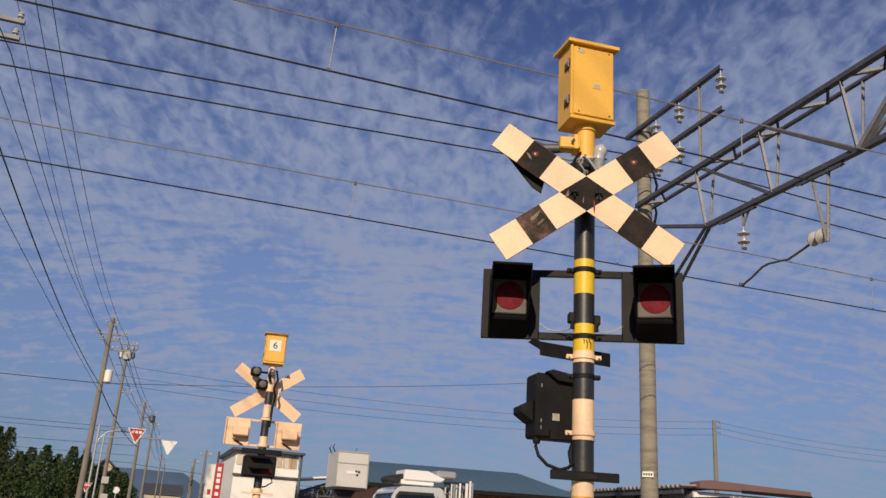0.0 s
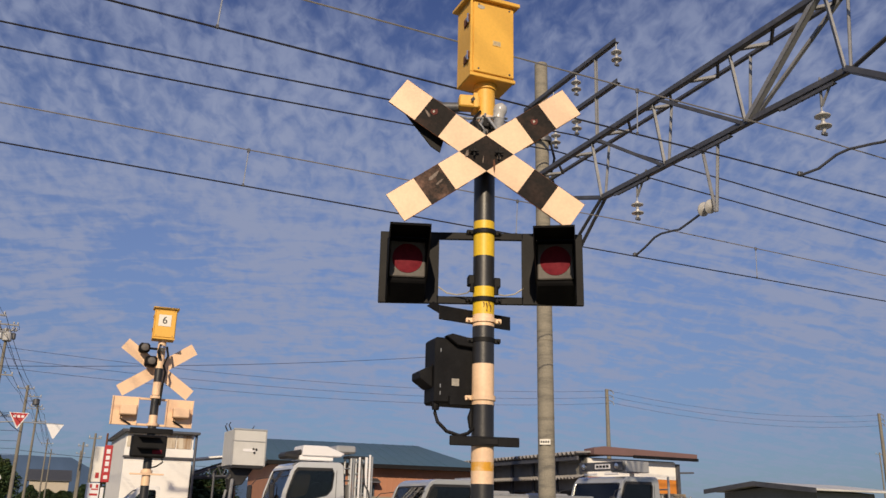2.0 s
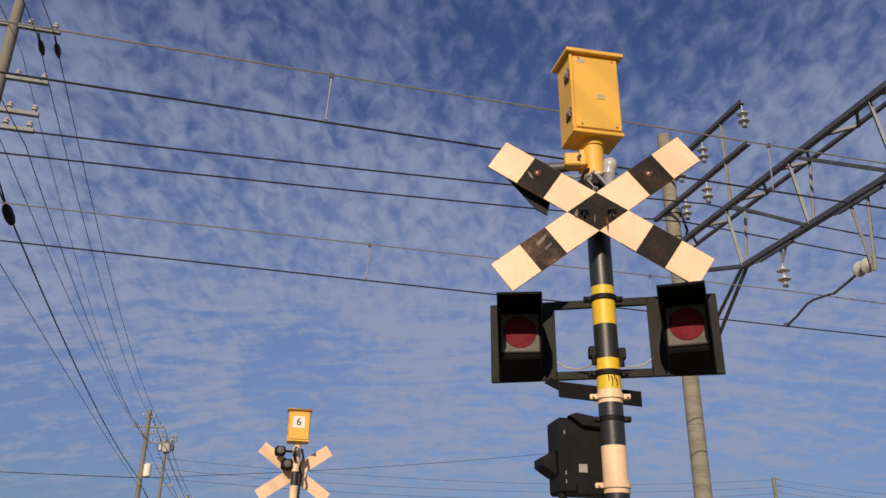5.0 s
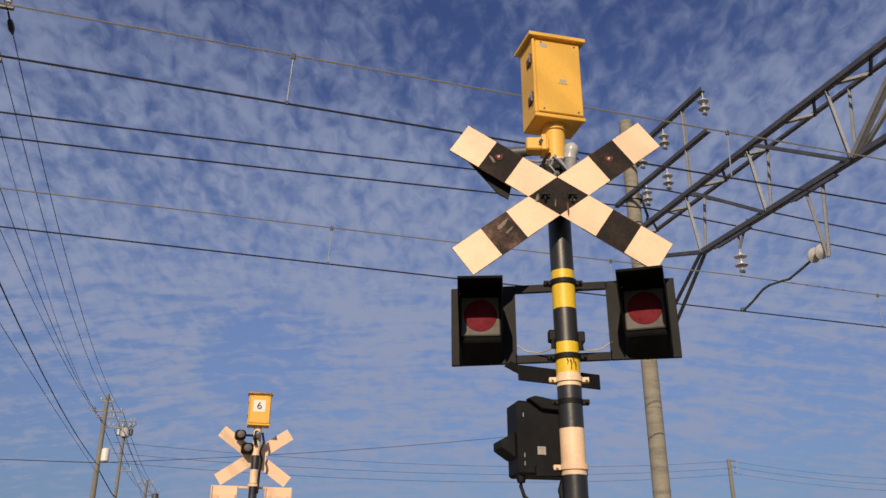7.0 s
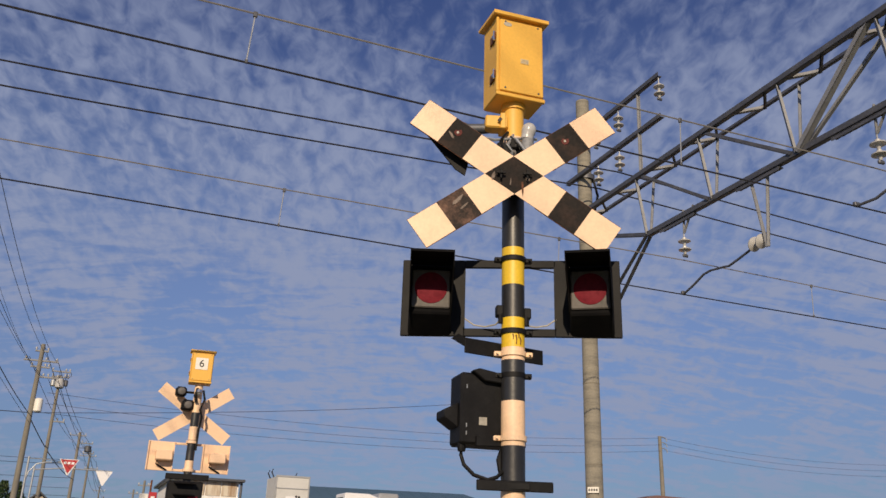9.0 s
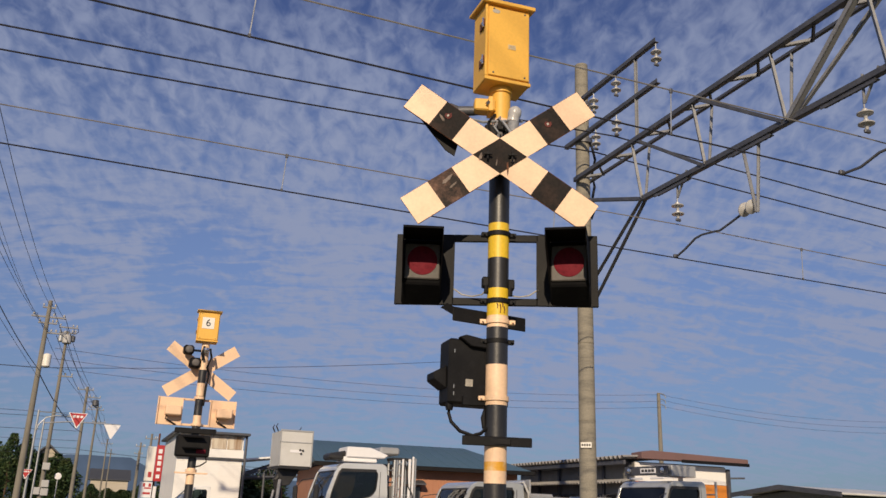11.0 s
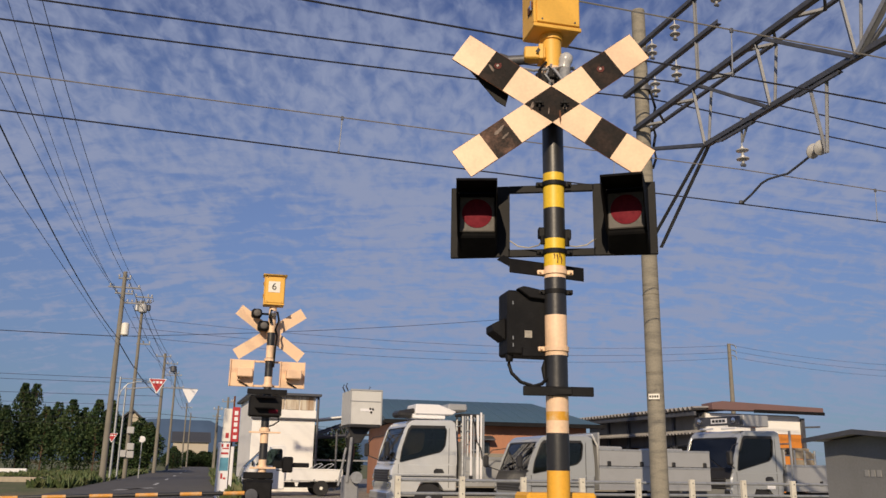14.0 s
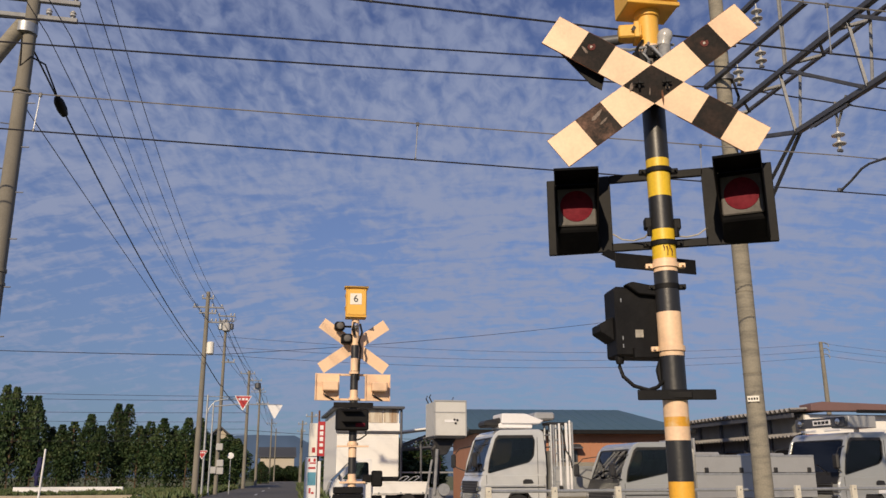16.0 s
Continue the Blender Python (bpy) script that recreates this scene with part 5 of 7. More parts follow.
NAVY = material("navy_cloth", (0.02, 0.02, 0.09), 0.9)
bm = grid()
tube(bm, [(-0.14, 0.05, 0.75), (-0.2, 0.0, 1.2), (-0.12, 0.03, 1.7), (-0.08, 0.0, 2.05)], 0.12, 8)
part("rag", bm, NAVY, post)

LEAF = leaf_material("conifer_leaf", (0.030, 0.058, 0.022), (0.085, 0.105, 0.035))
BARK = material("bark", (0.12, 0.08, 0.05), 0.9, spot=(0.05, 0.035, 0.025), amount=0.6, scale=10, fine=0.3)


def conifer(height, width, seed, label):
    rng = random.Random(seed)
    t = thing("conifer_tree", Matrix(), label, "tree", "hedge of conifers")
    bm = grid()
    tube(bm, [(0, 0, -0.1), (0.02, 0.01, height * 0.3), (-0.03, 0.02, height * 0.65), (0.0, 0, height * 0.95)], 0.11, 7)
    for k in range(12):
        a, z = rng.uniform(0, math.tau), height * rng.uniform(0.1, 0.8)
        l = width * 0.4
        rod(bm, (0, 0, z), (l * math.cos(a), l * math.sin(a), z + 0.5), 0.04, 0.012, 5)
    part("trunk", bm, BARK, t)
    verts, faces = [], []
    lobes = [(rng.uniform(0, math.tau), rng.uniform(0.2, 0.95), rng.uniform(0.5, 1.1)) for _ in range(16)]
    for _ in range(4200):
        a0, h0, s0 = rng.choice(lobes)
        a, h = a0 + rng.gauss(0, 0.6), min(max(h0 + rng.gauss(0, 0.16), 0.03), 1.05)
        wide = width * 0.5 * (0.75 + 0.35 * math.sin(min(h * 3.4, 3.0))) * (1 - max(h - 0.7, 0) * 2.2) * s0
        rr = wide * rng.uniform(0.35, 1.0) ** 0.5
        c = Vector((rr * math.cos(a), rr * math.sin(a), h * height))
        s = rng.uniform(0.07, 0.17)
        d1 = Vector((rng.gauss(0, 1), rng.gauss(0, 1), rng.gauss(0.7, 1))).normalized() * s
        d2 = d1.orthogonal().normalized() * s * 0.7
        d2.rotate(Euler((rng.uniform(0, 3), rng.uniform(0, 3), rng.uniform(0, 3))))
        i = len(verts)
        verts += [c - d1, c + d2, c + d1 * 1.2, c - d2]
        faces.append((i, i + 1, i + 2, i + 3))
    me = bpy.data.meshes.new("crown")
    me.from_pydata(verts, [], faces)
    me.materials.append(LEAF)
    crown = new("crown", me)
    crown.parent = t
    return t


rng = random.Random(7)
kinds = [conifer(6.3, 3.0, k, "dark green clipped conifer in a hedge row") for k in range(4)]
row = []
u = -60.0
while u < -4.9:
    h = 6.2 + rng.uniform(-0.7, 0.5)
    if -27.5 < u < -20.5:
        h = 8.6 + rng.uniform(-0.6, 0.9)
    if u < -30:
        h = 7.5 + rng.uniform(-1, 1)
    if abs(u + 13.6) < 0.9:
        h = 7.7
    if not -12.4 < u < -11.6:
        row.append((u, 90 + rng.uniform(-1, 1), h))
    u += rng.uniform(0.95, 1.45)
for k, (u, v, h) in enumerate(row):
    s = h / 6.3
    m = at_plan(u, v, 0, rng.uniform(0, 360))
    src = kinds[k % 4]
    if k < 4:
        src.matrix_basis = m @ Matrix.Diagonal((0.9 + 0.1 * s, 0.9 + 0.1 * s, s, 1))
    else:
        t = copy_thing(src, m)
        t.scale = (0.9 + 0.1 * s, 0.9 + 0.1 * s, s)
WEED = leaf_material("weed_leaf", (0.08, 0.115, 0.045), (0.19, 0.18, 0.09))


def tufts(name, spots, label, height):
    rng = random.Random(len(spots))
    verts, faces = [], []
    for u, v, s in spots:
        c = W(u, v, -0.04)
        for _ in range(5):
            a = rng.uniform(0, math.tau)
            d = Vector((math.cos(a), math.sin(a), 0))
            w = d.orthogonal() * rng.uniform(0.03, 0.07) * s * 2
            tip = c + d * rng.uniform(0.05, 0.3) * s + Vector((0, 0, rng.uniform(0.5, 1.0) * height * s))
            i = len(verts)
            verts += [c - w, c + w, (c + tip) / 2 + d * 0.05 + w * 0.8, tip, (c + tip) / 2 + d * 0.05 - w * 0.8]
            faces.append((i, i + 1, i + 2, i + 3, i + 4))
    me = bpy.data.meshes.new(name)
    me.from_pydata(verts, [], faces)
    me.materials.append(WEED)
    tagged(new(name, me), label, "weeds", kind="stuff")


rng = random.Random(3)
spots = [(rng.uniform(-45, -4.8), rng.uniform(60, 88), rng.uniform(0.35, 0.8)) for _ in range(4200)]
spots += [(rng.uniform(-12, -5.2), rng.uniform(60, 70), rng.uniform(0.5, 1.0)) for _ in range(200)]
spots += [(road_u(v, -1) - rng.uniform(0.3, 2.0), v, rng.uniform(0.5, 1.3)) for v in (rng.uniform(40, 90) for _ in range(700))]
spots += [(road_u(v, 1) + rng.uniform(0.1, 0.7), v, rng.uniform(0.8, 1.8)) for v in (rng.uniform(22, 90) for _ in range(500))]
tufts("weeds", spots, "rough green weeds and grass along the field and verge", 0.42)

# ---- houses and hills in the distance ----
TILE = material("roof_tile_dark", (0.05, 0.055, 0.065), 0.6, spot=(0.09, 0.09, 0.1), amount=0.5, scale=2, fine=0.2)
PLASTER = material("cream_plaster", (0.48, 0.43, 0.35), 0.85, spot=(0.45, 0.40, 0.33), amount=0.4, scale=1.2)
DARK_GLASS = glass_material("dark_glass", (0.015, 0.018, 0.022), 0.06)


def house(u, v, w, d, wall_h, ridge_h, turn, roof_mat, wall_mat, label, windows):
    t = thing("house", at_plan(u, v, 0, turn), label, "house", "distant houses")
    bm = grid()
    box(bm, -w / 2, w / 2, 0, d, -0.1, wall_h)
    wall = part("wall", bm, wall_mat, t)
    bm = grid()
    prism(bm, [(-w / 2 - 0.5, wall_h - 0.12), (0, ridge_h), (w / 2 + 0.5, wall_h - 0.12), (w / 2 + 0.5, wall_h + 0.05), (0, ridge_h + 0.2), (-w / 2 - 0.5, wall_h + 0.05)], d + 1.0, Matrix.Translation((0, -0.5, 0)))
    part("roof", bm, roof_mat, t)
    bm = grid()
    prism(bm, [(-w / 2, wall_h), (w / 2, wall_h), (0, ridge_h - 0.05)], d, Matrix.Translation((0, 0, 0)))
    part("gable", bm, wall_mat, t)
    for x, z, ww, hh in windows:
        bm = grid()
        box(bm, x - ww / 2, x + ww / 2, -0.05, 0.03, z, z + hh)
        win = part("window", bm, SIGN_WHITE, t, "pale window frame")
        bm = grid()
        box(bm, x - ww / 2 + 0.08, x + ww / 2 - 0.08, -0.06, -0.052, z + 0.08, z + hh - 0.08)
        part("pane", bm, DARK_GLASS, win)


house(9.0, 214, 8, 7.9, 5.6, 7.8, 90, TILE, PLASTER, "cream two-storey house with a dark tiled roof at the road's end", ((-2.6, 3.3, 1.6, 1.2), (1.5, 3.3, 2.2, 1.2), (-2.5, 0.8, 1.8, 1.6), (2.2, 0.6, 2.4, 1.8)))
house(-4.0, 97, 3.4, 9, 4.6, 6.3, 0, TILE, PLASTER, "house with a pale gable behind the trees", ((-0.4, 3.0, 1.2, 0.9),))
SHRUB = [(-4.6 + 0.42 * k, 92 + (k % 3), 4.6 + 0.5 * math.sin(k * 2.1)) for k in range(7)] + [(0.9, 140, 3.2), (1.6, 150, 2.6), (8.0, 140, 3.5), (10.0, 142, 3.0)] + [(0.6 + 1.05 * k, 206 + (k % 3), 2.9 + 0.6 * math.sin(k * 1.9)) for k in range(11)]
for k, (u, v, h) in enumerate(SHRUB):
    t = copy_thing(kinds[k % 4], at_plan(u, v, 0, 40 * k))
    t.scale = (1.1, 1.1, h / 6.3) if v < 200 else (1.9, 1.9, h / 6.3)
for k in range(9):
    t = copy_thing(kinds[k % 4], at_plan(4.4 + 0.55 * k, 45 + (k % 3) * 0.7, 0, 70 * k))
    t.scale = (1.0, 1.0, (2.7 + 0.35 * math.sin(k * 1.7)) / 6.3)
# the blue haze of distance is put into the hills' base colour
HILL = material("haze_painted_hill", (0.07, 0.11, 0.19), 1.0, spot=(0.05, 0.085, 0.15), amount=0.6, scale=0.004, fine=0.1, fine_scale=0.02, bump=0, spec=0.0)
bm = grid()
prev = None
for k in range(81):
    u = -1500 + 3000 * k / 80
    h = 58 + 16 * math.sin(k * 0.31) + 9 * math.sin(k * 0.83 + 1) + (24 if u < 100 else 0) * math.exp(-((u - 60) / 260) ** 2)
    pair = (bm.verts.new(W(u, 1700, -2)), bm.verts.new(W(u, 1750, h)), bm.verts.new(W(u, 2100, -2)))
    if prev:
        bm.faces.new((prev[0], pair[0], pair[1], prev[1]))
        bm.faces.new((prev[1], pair[1], pair[2], prev[2]))
    prev = pair
solid("hills", bm, HILL, "low wooded hills on the horizon, painted blue with haze", "hills", kind="structure")

# ---- fence along the tracks ----
FENCE = material("fence_cream", (0.64, 0.61, 0.53), 0.6, spot=(0.3, 0.27, 0.22), amount=0.4)
fence = thing("guard_fence", at_plan(0, 15.6), "pale steel guard fence between the tracks and the yard", "fence")
for u in (4.02 + 1.255 * k for k in range(16)):
    bm = grid()
    box(bm, u - 0.055, u + 0.055, -0.04, 0.04, -0.05, 0.935, 0.008)
    post_ = part("fence_post", bm, FENCE, fence)
    for z in (0.86, 0.62):
        bm = grid()
        lathe(bm, [(0.012, 0), (0.012, 0.008), (0.0, 0.009)], 8, Matrix.Translation((u, -0.04, z)) @ Matrix.Rotation(radians(90), 4, "X"))
        part("bolt", bm, DARK_STEEL, post_)
for z, r in ((0.86, 0.028), (0.62, 0.028), (0.35, 0.028)):
    bm = grid()
    rod(bm, (3.98, 0.05, z), (22.9, 0.05, z), r, n=10)
    part("fence_rail", bm, STEEL, fence)

# ---- banner signs by the road ----
SIGN_BLUE = material("print_blue", (0.10, 0.30, 0.42), 0.5)
ban = thing("advertising_sign", at_plan(1.42, 28), "tall white advertising sign with red and blue print", "advertising sign")
bm = grid()
box(bm, 0.0, 0.37, 0, 0.12, 0.0, 1.72, 0.01)
part("lower_board", bm, SIGN_WHITE, ban)
bm = grid()
box(bm, 0.40, 0.50, 0.02, 0.10, 0.0, 1.6, 0.01)
part("side_post", bm, SIGN_WHITE, ban)
bm = grid()
box(bm, 0.10, 0.36, 0.0, 0.1, 1.75, 2.78, 0.01)
part("upper_board", bm, PALE, ban, "weathered white upper board")
bm = grid()
box(bm, 0.37, 0.60, -0.02, 0.06, 1.75, 2.83, 0.01)
red = part("red_board", bm, SIGN_RED, ban, "red board with white print")
for k, (z, h) in enumerate(((2.58, 0.13), (2.40, 0.12), (2.22, 0.13), (2.05, 0.10), (1.84, 0.11))):
    bm = grid()
    box(bm, 0.43, 0.54, -0.026, -0.021, z, z + h)
    box(bm, 0.46, 0.51, -0.027, -0.0215, z + 0.03, z + h - 0.03)
    part("letter_bar", bm, SIGN_WHITE, red)
for x0, x1, z0, z1, mat_, name in ((0.14, 0.34, 1.52, 1.56, SIGN_RED, "letter_bar"), (0.10, 0.16, 1.58, 1.68, SIGN_RED, "letter_bar"), (0.26, 0.33, 1.58, 1.68, SIGN_RED, "letter_bar"), (0.11, 0.33, 1.36, 1.42, SIGN_RED, "letter_bar"), (0.09, 0.35, 0.86, 1.26, SIGN_BLUE, "blue_picture"), (0.14, 0.20, 0.62, 0.78, SIGN_RED, "letter_bar"), (0.22, 0.30, 0.60, 0.66, SIGN_RED, "letter_bar"), (0.20, 0.30, 1.86, 2.02, SIGN_RED, "letter_bar")):
    bm = grid()
    box(bm, x0, x1, -0.006, -0.0015, z0, z1)
    part(name, bm, mat_, ban)
bm = grid()
rod(bm, (0.42, 0.3, 0), (0.42, 0.3, 3.2), 0.04, 0.03, 10)
part("rear_pole", bm, RUST, ban, "rusty pole")

# ---- white shed and canopy ----
SIDING = material("white_siding", (0.86, 0.85, 0.82), 0.6, spot=(0.7, 0.66, 0.58), amount=0.2, scale=1.2)
RUSTY = material("rust_streaked_panel", (0.62, 0.56, 0.46), 0.7, spot=(0.26, 0.14, 0.06), amount=1.0, scale=3.5, streak=1, fine=0.12)
shed = thing("white_shed", at_plan(3.18, 36.5), "small white metal-clad building with a rust-streaked top band", "building")
bm = grid()
box(bm, 0, 2.62, 0, 6.5, -0.1, 3.9)
part("wall", bm, SIDING, shed)
for k in range(23):
    bm = grid()
    box(bm, 0.02, 2.60, -0.010, 0.0, 0.05 + 0.125 * k, 0.171 + 0.125 * k)
    part("siding_board", bm, SIDING, shed)
for k in range(4):
    bm = grid()
    box(bm, 0.05 + 0.635 * k, 0.64 + 0.635 * k, -0.05, -0.01, 3.33, 3.88, 0.01)
    part("top_panel", bm, RUSTY, shed, "rust-streaked pale panel")
bm = grid()
box(bm, -0.03, 2.65, -0.10, -0.0, 2.98, 3.31, 0.01)
part("signboard", bm, SIDING, shed, "plain white signboard band")
bm = grid()
box(bm, -0.06, 2.68, -0.13, -0.01, 2.90, 2.975, 0.01)
part("ledge", bm, DARK_STEEL, shed)
bm = grid()
box(bm, -0.2, 2.82, -0.35, 6.7, 3.9, 4.0, 0.01)
part("roof", bm, DARK_STEEL, shed, "thin dark roof edge")
bm = grid()
rod(bm, (2.72, -0.06, 0), (2.72, -0.06, 3.9), 0.05, n=10)
part("downpipe", bm, DARK_STEEL, shed)
canopy = thing("canopy", at_plan(5.95, 38.5), "lean-to canopy with dark trusses and a pale roof edge", "canopy")
bm = grid()
prism(bm, [(0, 3.0), (2.8, 3.35), (2.8, 3.42), (0, 3.07)], 3.5)
part("roof", bm, SIDING, canopy)
for y in (0.02, 1.7, 3.3):
    bm = grid()
    rod(bm, (0, y, 2.3), (2.8, y, 3.3), 0.05, n=8)
    rod(bm, (0, y, 2.3), (2.8, y, 2.45), 0.05, n=8)
    for k in range(6):
        x = 0.2 + 0.45 * k
        rod(bm, (x, y, 2.32 + 0.02 * k), (x + 0.22, y, 2.4 + (x + 0.22) * 0.33), 0.025, n=6)
        rod(bm, (x + 0.22, y, 2.4 + (x + 0.22) * 0.33), (x + 0.45, y, 2.34 + 0.02 * k), 0.025, n=6)
    part("truss", bm, DARK_STEEL, canopy)
for x in (1.2, 2.75):
    bm = grid()
    rod(bm, (x, 0, -0.1), (x, 0, 2.5), 0.05, n=8)
    part("canopy_post", bm, DARK_STEEL, canopy)
bm = grid()
box(bm, 0, 2.8, -0.03, 0.03, 1.25, 1.32)
part("canopy_rail", bm, STEEL, canopy)

# ---- terracotta building with a blue roof ----
TERRA = material("terracotta_cladding", (0.42, 0.195, 0.115), 0.75, spot=(0.34, 0.155, 0.09), amount=0.4, scale=1.5, fine=0.08)
BLUE_ROOF = material("blue_metal_roof", (0.065, 0.13, 0.18), 0.6, 0.0, spot=(0.09, 0.15, 0.19), amount=0.4, scale=1.0)
bld = thing("workshop", at_plan(7.2, 28.2, 0, -6), "low terracotta workshop with a blue metal roof", "building")
bm = grid()
box(bm, 0, 6.85, 0, 7.5, -0.1, 2.56)
part("wall", bm, TERRA, bld)
bm = grid()
for k in range(33):
    box(bm, 0.06 + 0.205 * k, 0.12 + 0.205 * k, -0.016, 0.0, 0, 2.3)
tagged(part("cladding_ribs", bm, TERRA, bld), kind="stuff")
bm = grid()
lo, hi = 2.60, 3.58
v = [bm.verts.new(p) for p in ((-0.4, -0.5, lo), (7.25, -0.5, lo), (7.25, 8, lo), (-0.4, 8, lo), (-0.4, 3.7, hi), (6.0, 3.7, hi))]
for f in ((0, 1, 5, 4), (1, 2, 5), (2, 3, 4, 5), (3, 0, 4), (0, 3, 2, 1)):
    bm.faces.new([v[k] for k in f])
part("roof", bm, BLUE_ROOF, bld, "blue metal hipped roof")
bm = grid()
for k in range(22):
    x = -0.2 + 0.4 * k
    if x < 5.9:
        rod(bm, (x, -0.5, lo), (x, 3.7, hi), 0.016, n=5)
tagged(part("roof_seams", bm, BLUE_ROOF, bld), kind="stuff")
bm = grid()
box(bm, -0.45, 7.3, -0.56, -0.45, 2.47, 2.61, 0.01)
part("gutter", bm, BLACK, bld, "dark gutter")
bm = grid()
box(bm, 2.6, 3.3, -0.06, 0.02, 1.2, 1.95, 0.01)
win = part("window", bm, DARK_STEEL, bld)
bm = grid()
box(bm, 2.65, 3.25, -0.07, -0.062, 1.25, 1.9)
part("pane", bm, DARK_GLASS, win)
bm = grid()
prism(bm, [(0, 2.12), (-0.45, 2.0), (-0.45, 2.04), (0, 2.17)], 0.9, Matrix.Translation((2.5, 0, 0)) @ Matrix(((0, 1, 0, 0), (1, 0, 0, 0), (0, 0, 1, 0), (0, 0, 0, 1))))
part("awning", bm, DARK_STEEL, bld, "small window awning")
low = thing("low_wall", at_plan(8.3, 26.8), "grey block wall in front of the workshop", "wall")
bm = grid()
box(bm, 0, 6.5, 0, 0.15, -0.1, 1.55, 0.01)
part("wall_panel", bm, CONCRETE, low)

# ---- corrugated sheds ----
GREY_WALL = material("grey_sheet_wall", (0.20, 0.20, 0.19), 0.75, spot=(0.12, 0.11, 0.10), amount=0.5, scale=1.2)
GALV_ROOF = material("old_galvanised_roof", (0.36, 0.35, 0.34), 0.6, 0.2, spot=(0.16, 0.13, 0.11), amount=0.6, scale=2)
MAROON = material("maroon_roof", (0.18, 0.105, 0.10), 0.65, spot=(0.12, 0.08, 0.075), amount=0.5, scale=1.3)
ORANGE = material("orange_paint", (0.62, 0.22, 0.03), 0.6, spot=(0.4, 0.14, 0.03), amount=0.4)


def corrugated(bm, x0, x1, pitch, depth, along, m):
    """A wavy sheet: waves along x, straight along y from 0 to along."""
    k = int((x1 - x0) / pitch * 6)
    rows = []
    for i in range(k + 1):
        x = x0 + (x1 - x0) * i / k
        z = depth * math.sin((x - x0) / pitch * math.tau)
        rows.append([bm.verts.new(m @ Vector((x, y, z + dz))) for y, dz in ((0, 0), (along, 0), (along, -0.012), (0, -0.012))])
    for a, b in zip(rows, rows[1:]):
        for j in range(4):
            bm.faces.new((a[j], b[j], b[(j + 1) % 4], a[(j + 1) % 4]))


sh = thing("grey_shed", at_plan(16.7, 24.2), "long grey sheet-metal shed with a corrugated roof and maroon gable end", "building")
bm = grid()
box(bm, 0, 3.72, 0.05, 8.2, -0.1, 2.98)
part("wall", bm, GREY_WALL, sh)
SIDE = Matrix(((0, 1, 0, 0), (1, 0, 0, 0), (0, 0, 1, 0), (0, 0, 0, 1)))
bm = grid()
corrugated(bm, -0.2, 8.4, 0.26, 0.055, 2.4, Matrix.Translation((-0.6, 0, 3.10)) @ Matrix.Rotation(radians(-3), 4, "Y") @ SIDE)
part("roof", bm, GALV_ROOF, sh, "corrugated roof with dark wavy eave")
bm = grid()
box(bm, -0.5, -0.42, -0.1, 8.3, 2.86, 3.0, 0.01)
part("eave_board", bm, DARK_STEEL, sh)
for k in range(5):
    y = 0.5 + 1.55 * k
    bm = grid()
    box(bm, -0.05, 0.0, y, y + 1.2, 1.25, 1.95, 0.01)
    win = part("window", bm, DARK_STEEL, sh)
    bm = grid()
    box(bm, -0.06, -0.052, y + 0.06, y + 1.14, 1.3, 1.9)
    part("pane", bm, DARK_GLASS, win)
    bm = grid()
    box(bm, -0.08, 0.0, y - 0.26, y - 0.14, -0.1, 2.95)
    part("wall_post", bm, DARK_STEEL, sh)
bm = grid()
corrugated(bm, 0.1, 8.1, 0.2, 0.035, 0.5, Matrix.Translation((-0.46, 0, 2.30)) @ Matrix.Rotation(radians(-14), 4, "Y") @ SIDE)
part("awning", bm, GALV_ROOF, sh, "grey corrugated awning")
bm = grid()
box(bm, 0.0, 3.72, -0.02, 0.045, 0, 2.35)
part("orange_band", bm, ORANGE, sh, "orange lower wall")
bm = grid()
box(bm, 0.0, 3.72, -0.02, 0.045, 2.36, 2.95)
part("white_band", bm, SIDING, sh, "white upper wall")
bm = grid()
prism(bm, [(0.0, 3.26), (0.4, 3.34), (4.42, 3.25), (4.42, 3.10), (0.0, 3.06)], 0.6, Matrix.Translation((0, -0.4, 0)), 0, 0.01)
part("gable_roof", bm, MAROON, sh, "maroon sloping roof end")
bm = grid()
box(bm, 1.6, 4.44, -0.44, -0.37, 3.0, 3.105, 0.01)
part("fascia", bm, BLACK, sh)
for x in (1.7, 3.72):
    bm = grid()
    box(bm, x, x + 0.12, -0.12, -0.02, 0, 2.9)
    part("wall_post", bm, DARK_STEEL, sh)
bm = grid()
rod(bm, (3.8, -0.1, 2.6), (4.3, -0.3, 2.62), 0.03, n=6)
part("bracket", bm, DARK_STEEL, sh)
PLAIN_GREY = material("plain_grey_paint", (0.215, 0.22, 0.225), 0.7, spot=(0.16, 0.165, 0.165), amount=0.4, scale=3.0)
PALE_ROOF = material("pale_roof_sheet", (0.62, 0.62, 0.60), 0.5, spot=(0.45, 0.44, 0.42), amount=0.4, scale=4.0)
ls = thing("equipment_cabinet", at_plan(4.42, 4.28), "grey trackside equipment cabinet with a pale shallow gable roof", "cabinet")
bm = grid()
box(bm, -0.03, 0.63, -0.03, 0.87, -0.05, 0.10, 0.01)
part("plinth", bm, CONCRETE, ls)
bm = grid()
prism(bm, [(0, 0.102), (0.84, 0.102), (0.84, 1.335), (0.42, 1.375), (0, 1.335)], 0.56, SIDE, 0, 0.004)
body_ = part("cabinet_body", bm, PLAIN_GREY, ls)
bm = grid()
prism(bm, [(-0.11, 1.338), (0.42, 1.388), (0.91, 1.338), (0.91, 1.352), (0.42, 1.404), (-0.11, 1.352)], 0.84, Matrix.Translation((-0.12, 0, 0)) @ SIDE, 0, 0.003)
part("cabinet_roof", bm, PALE_ROOF, ls)
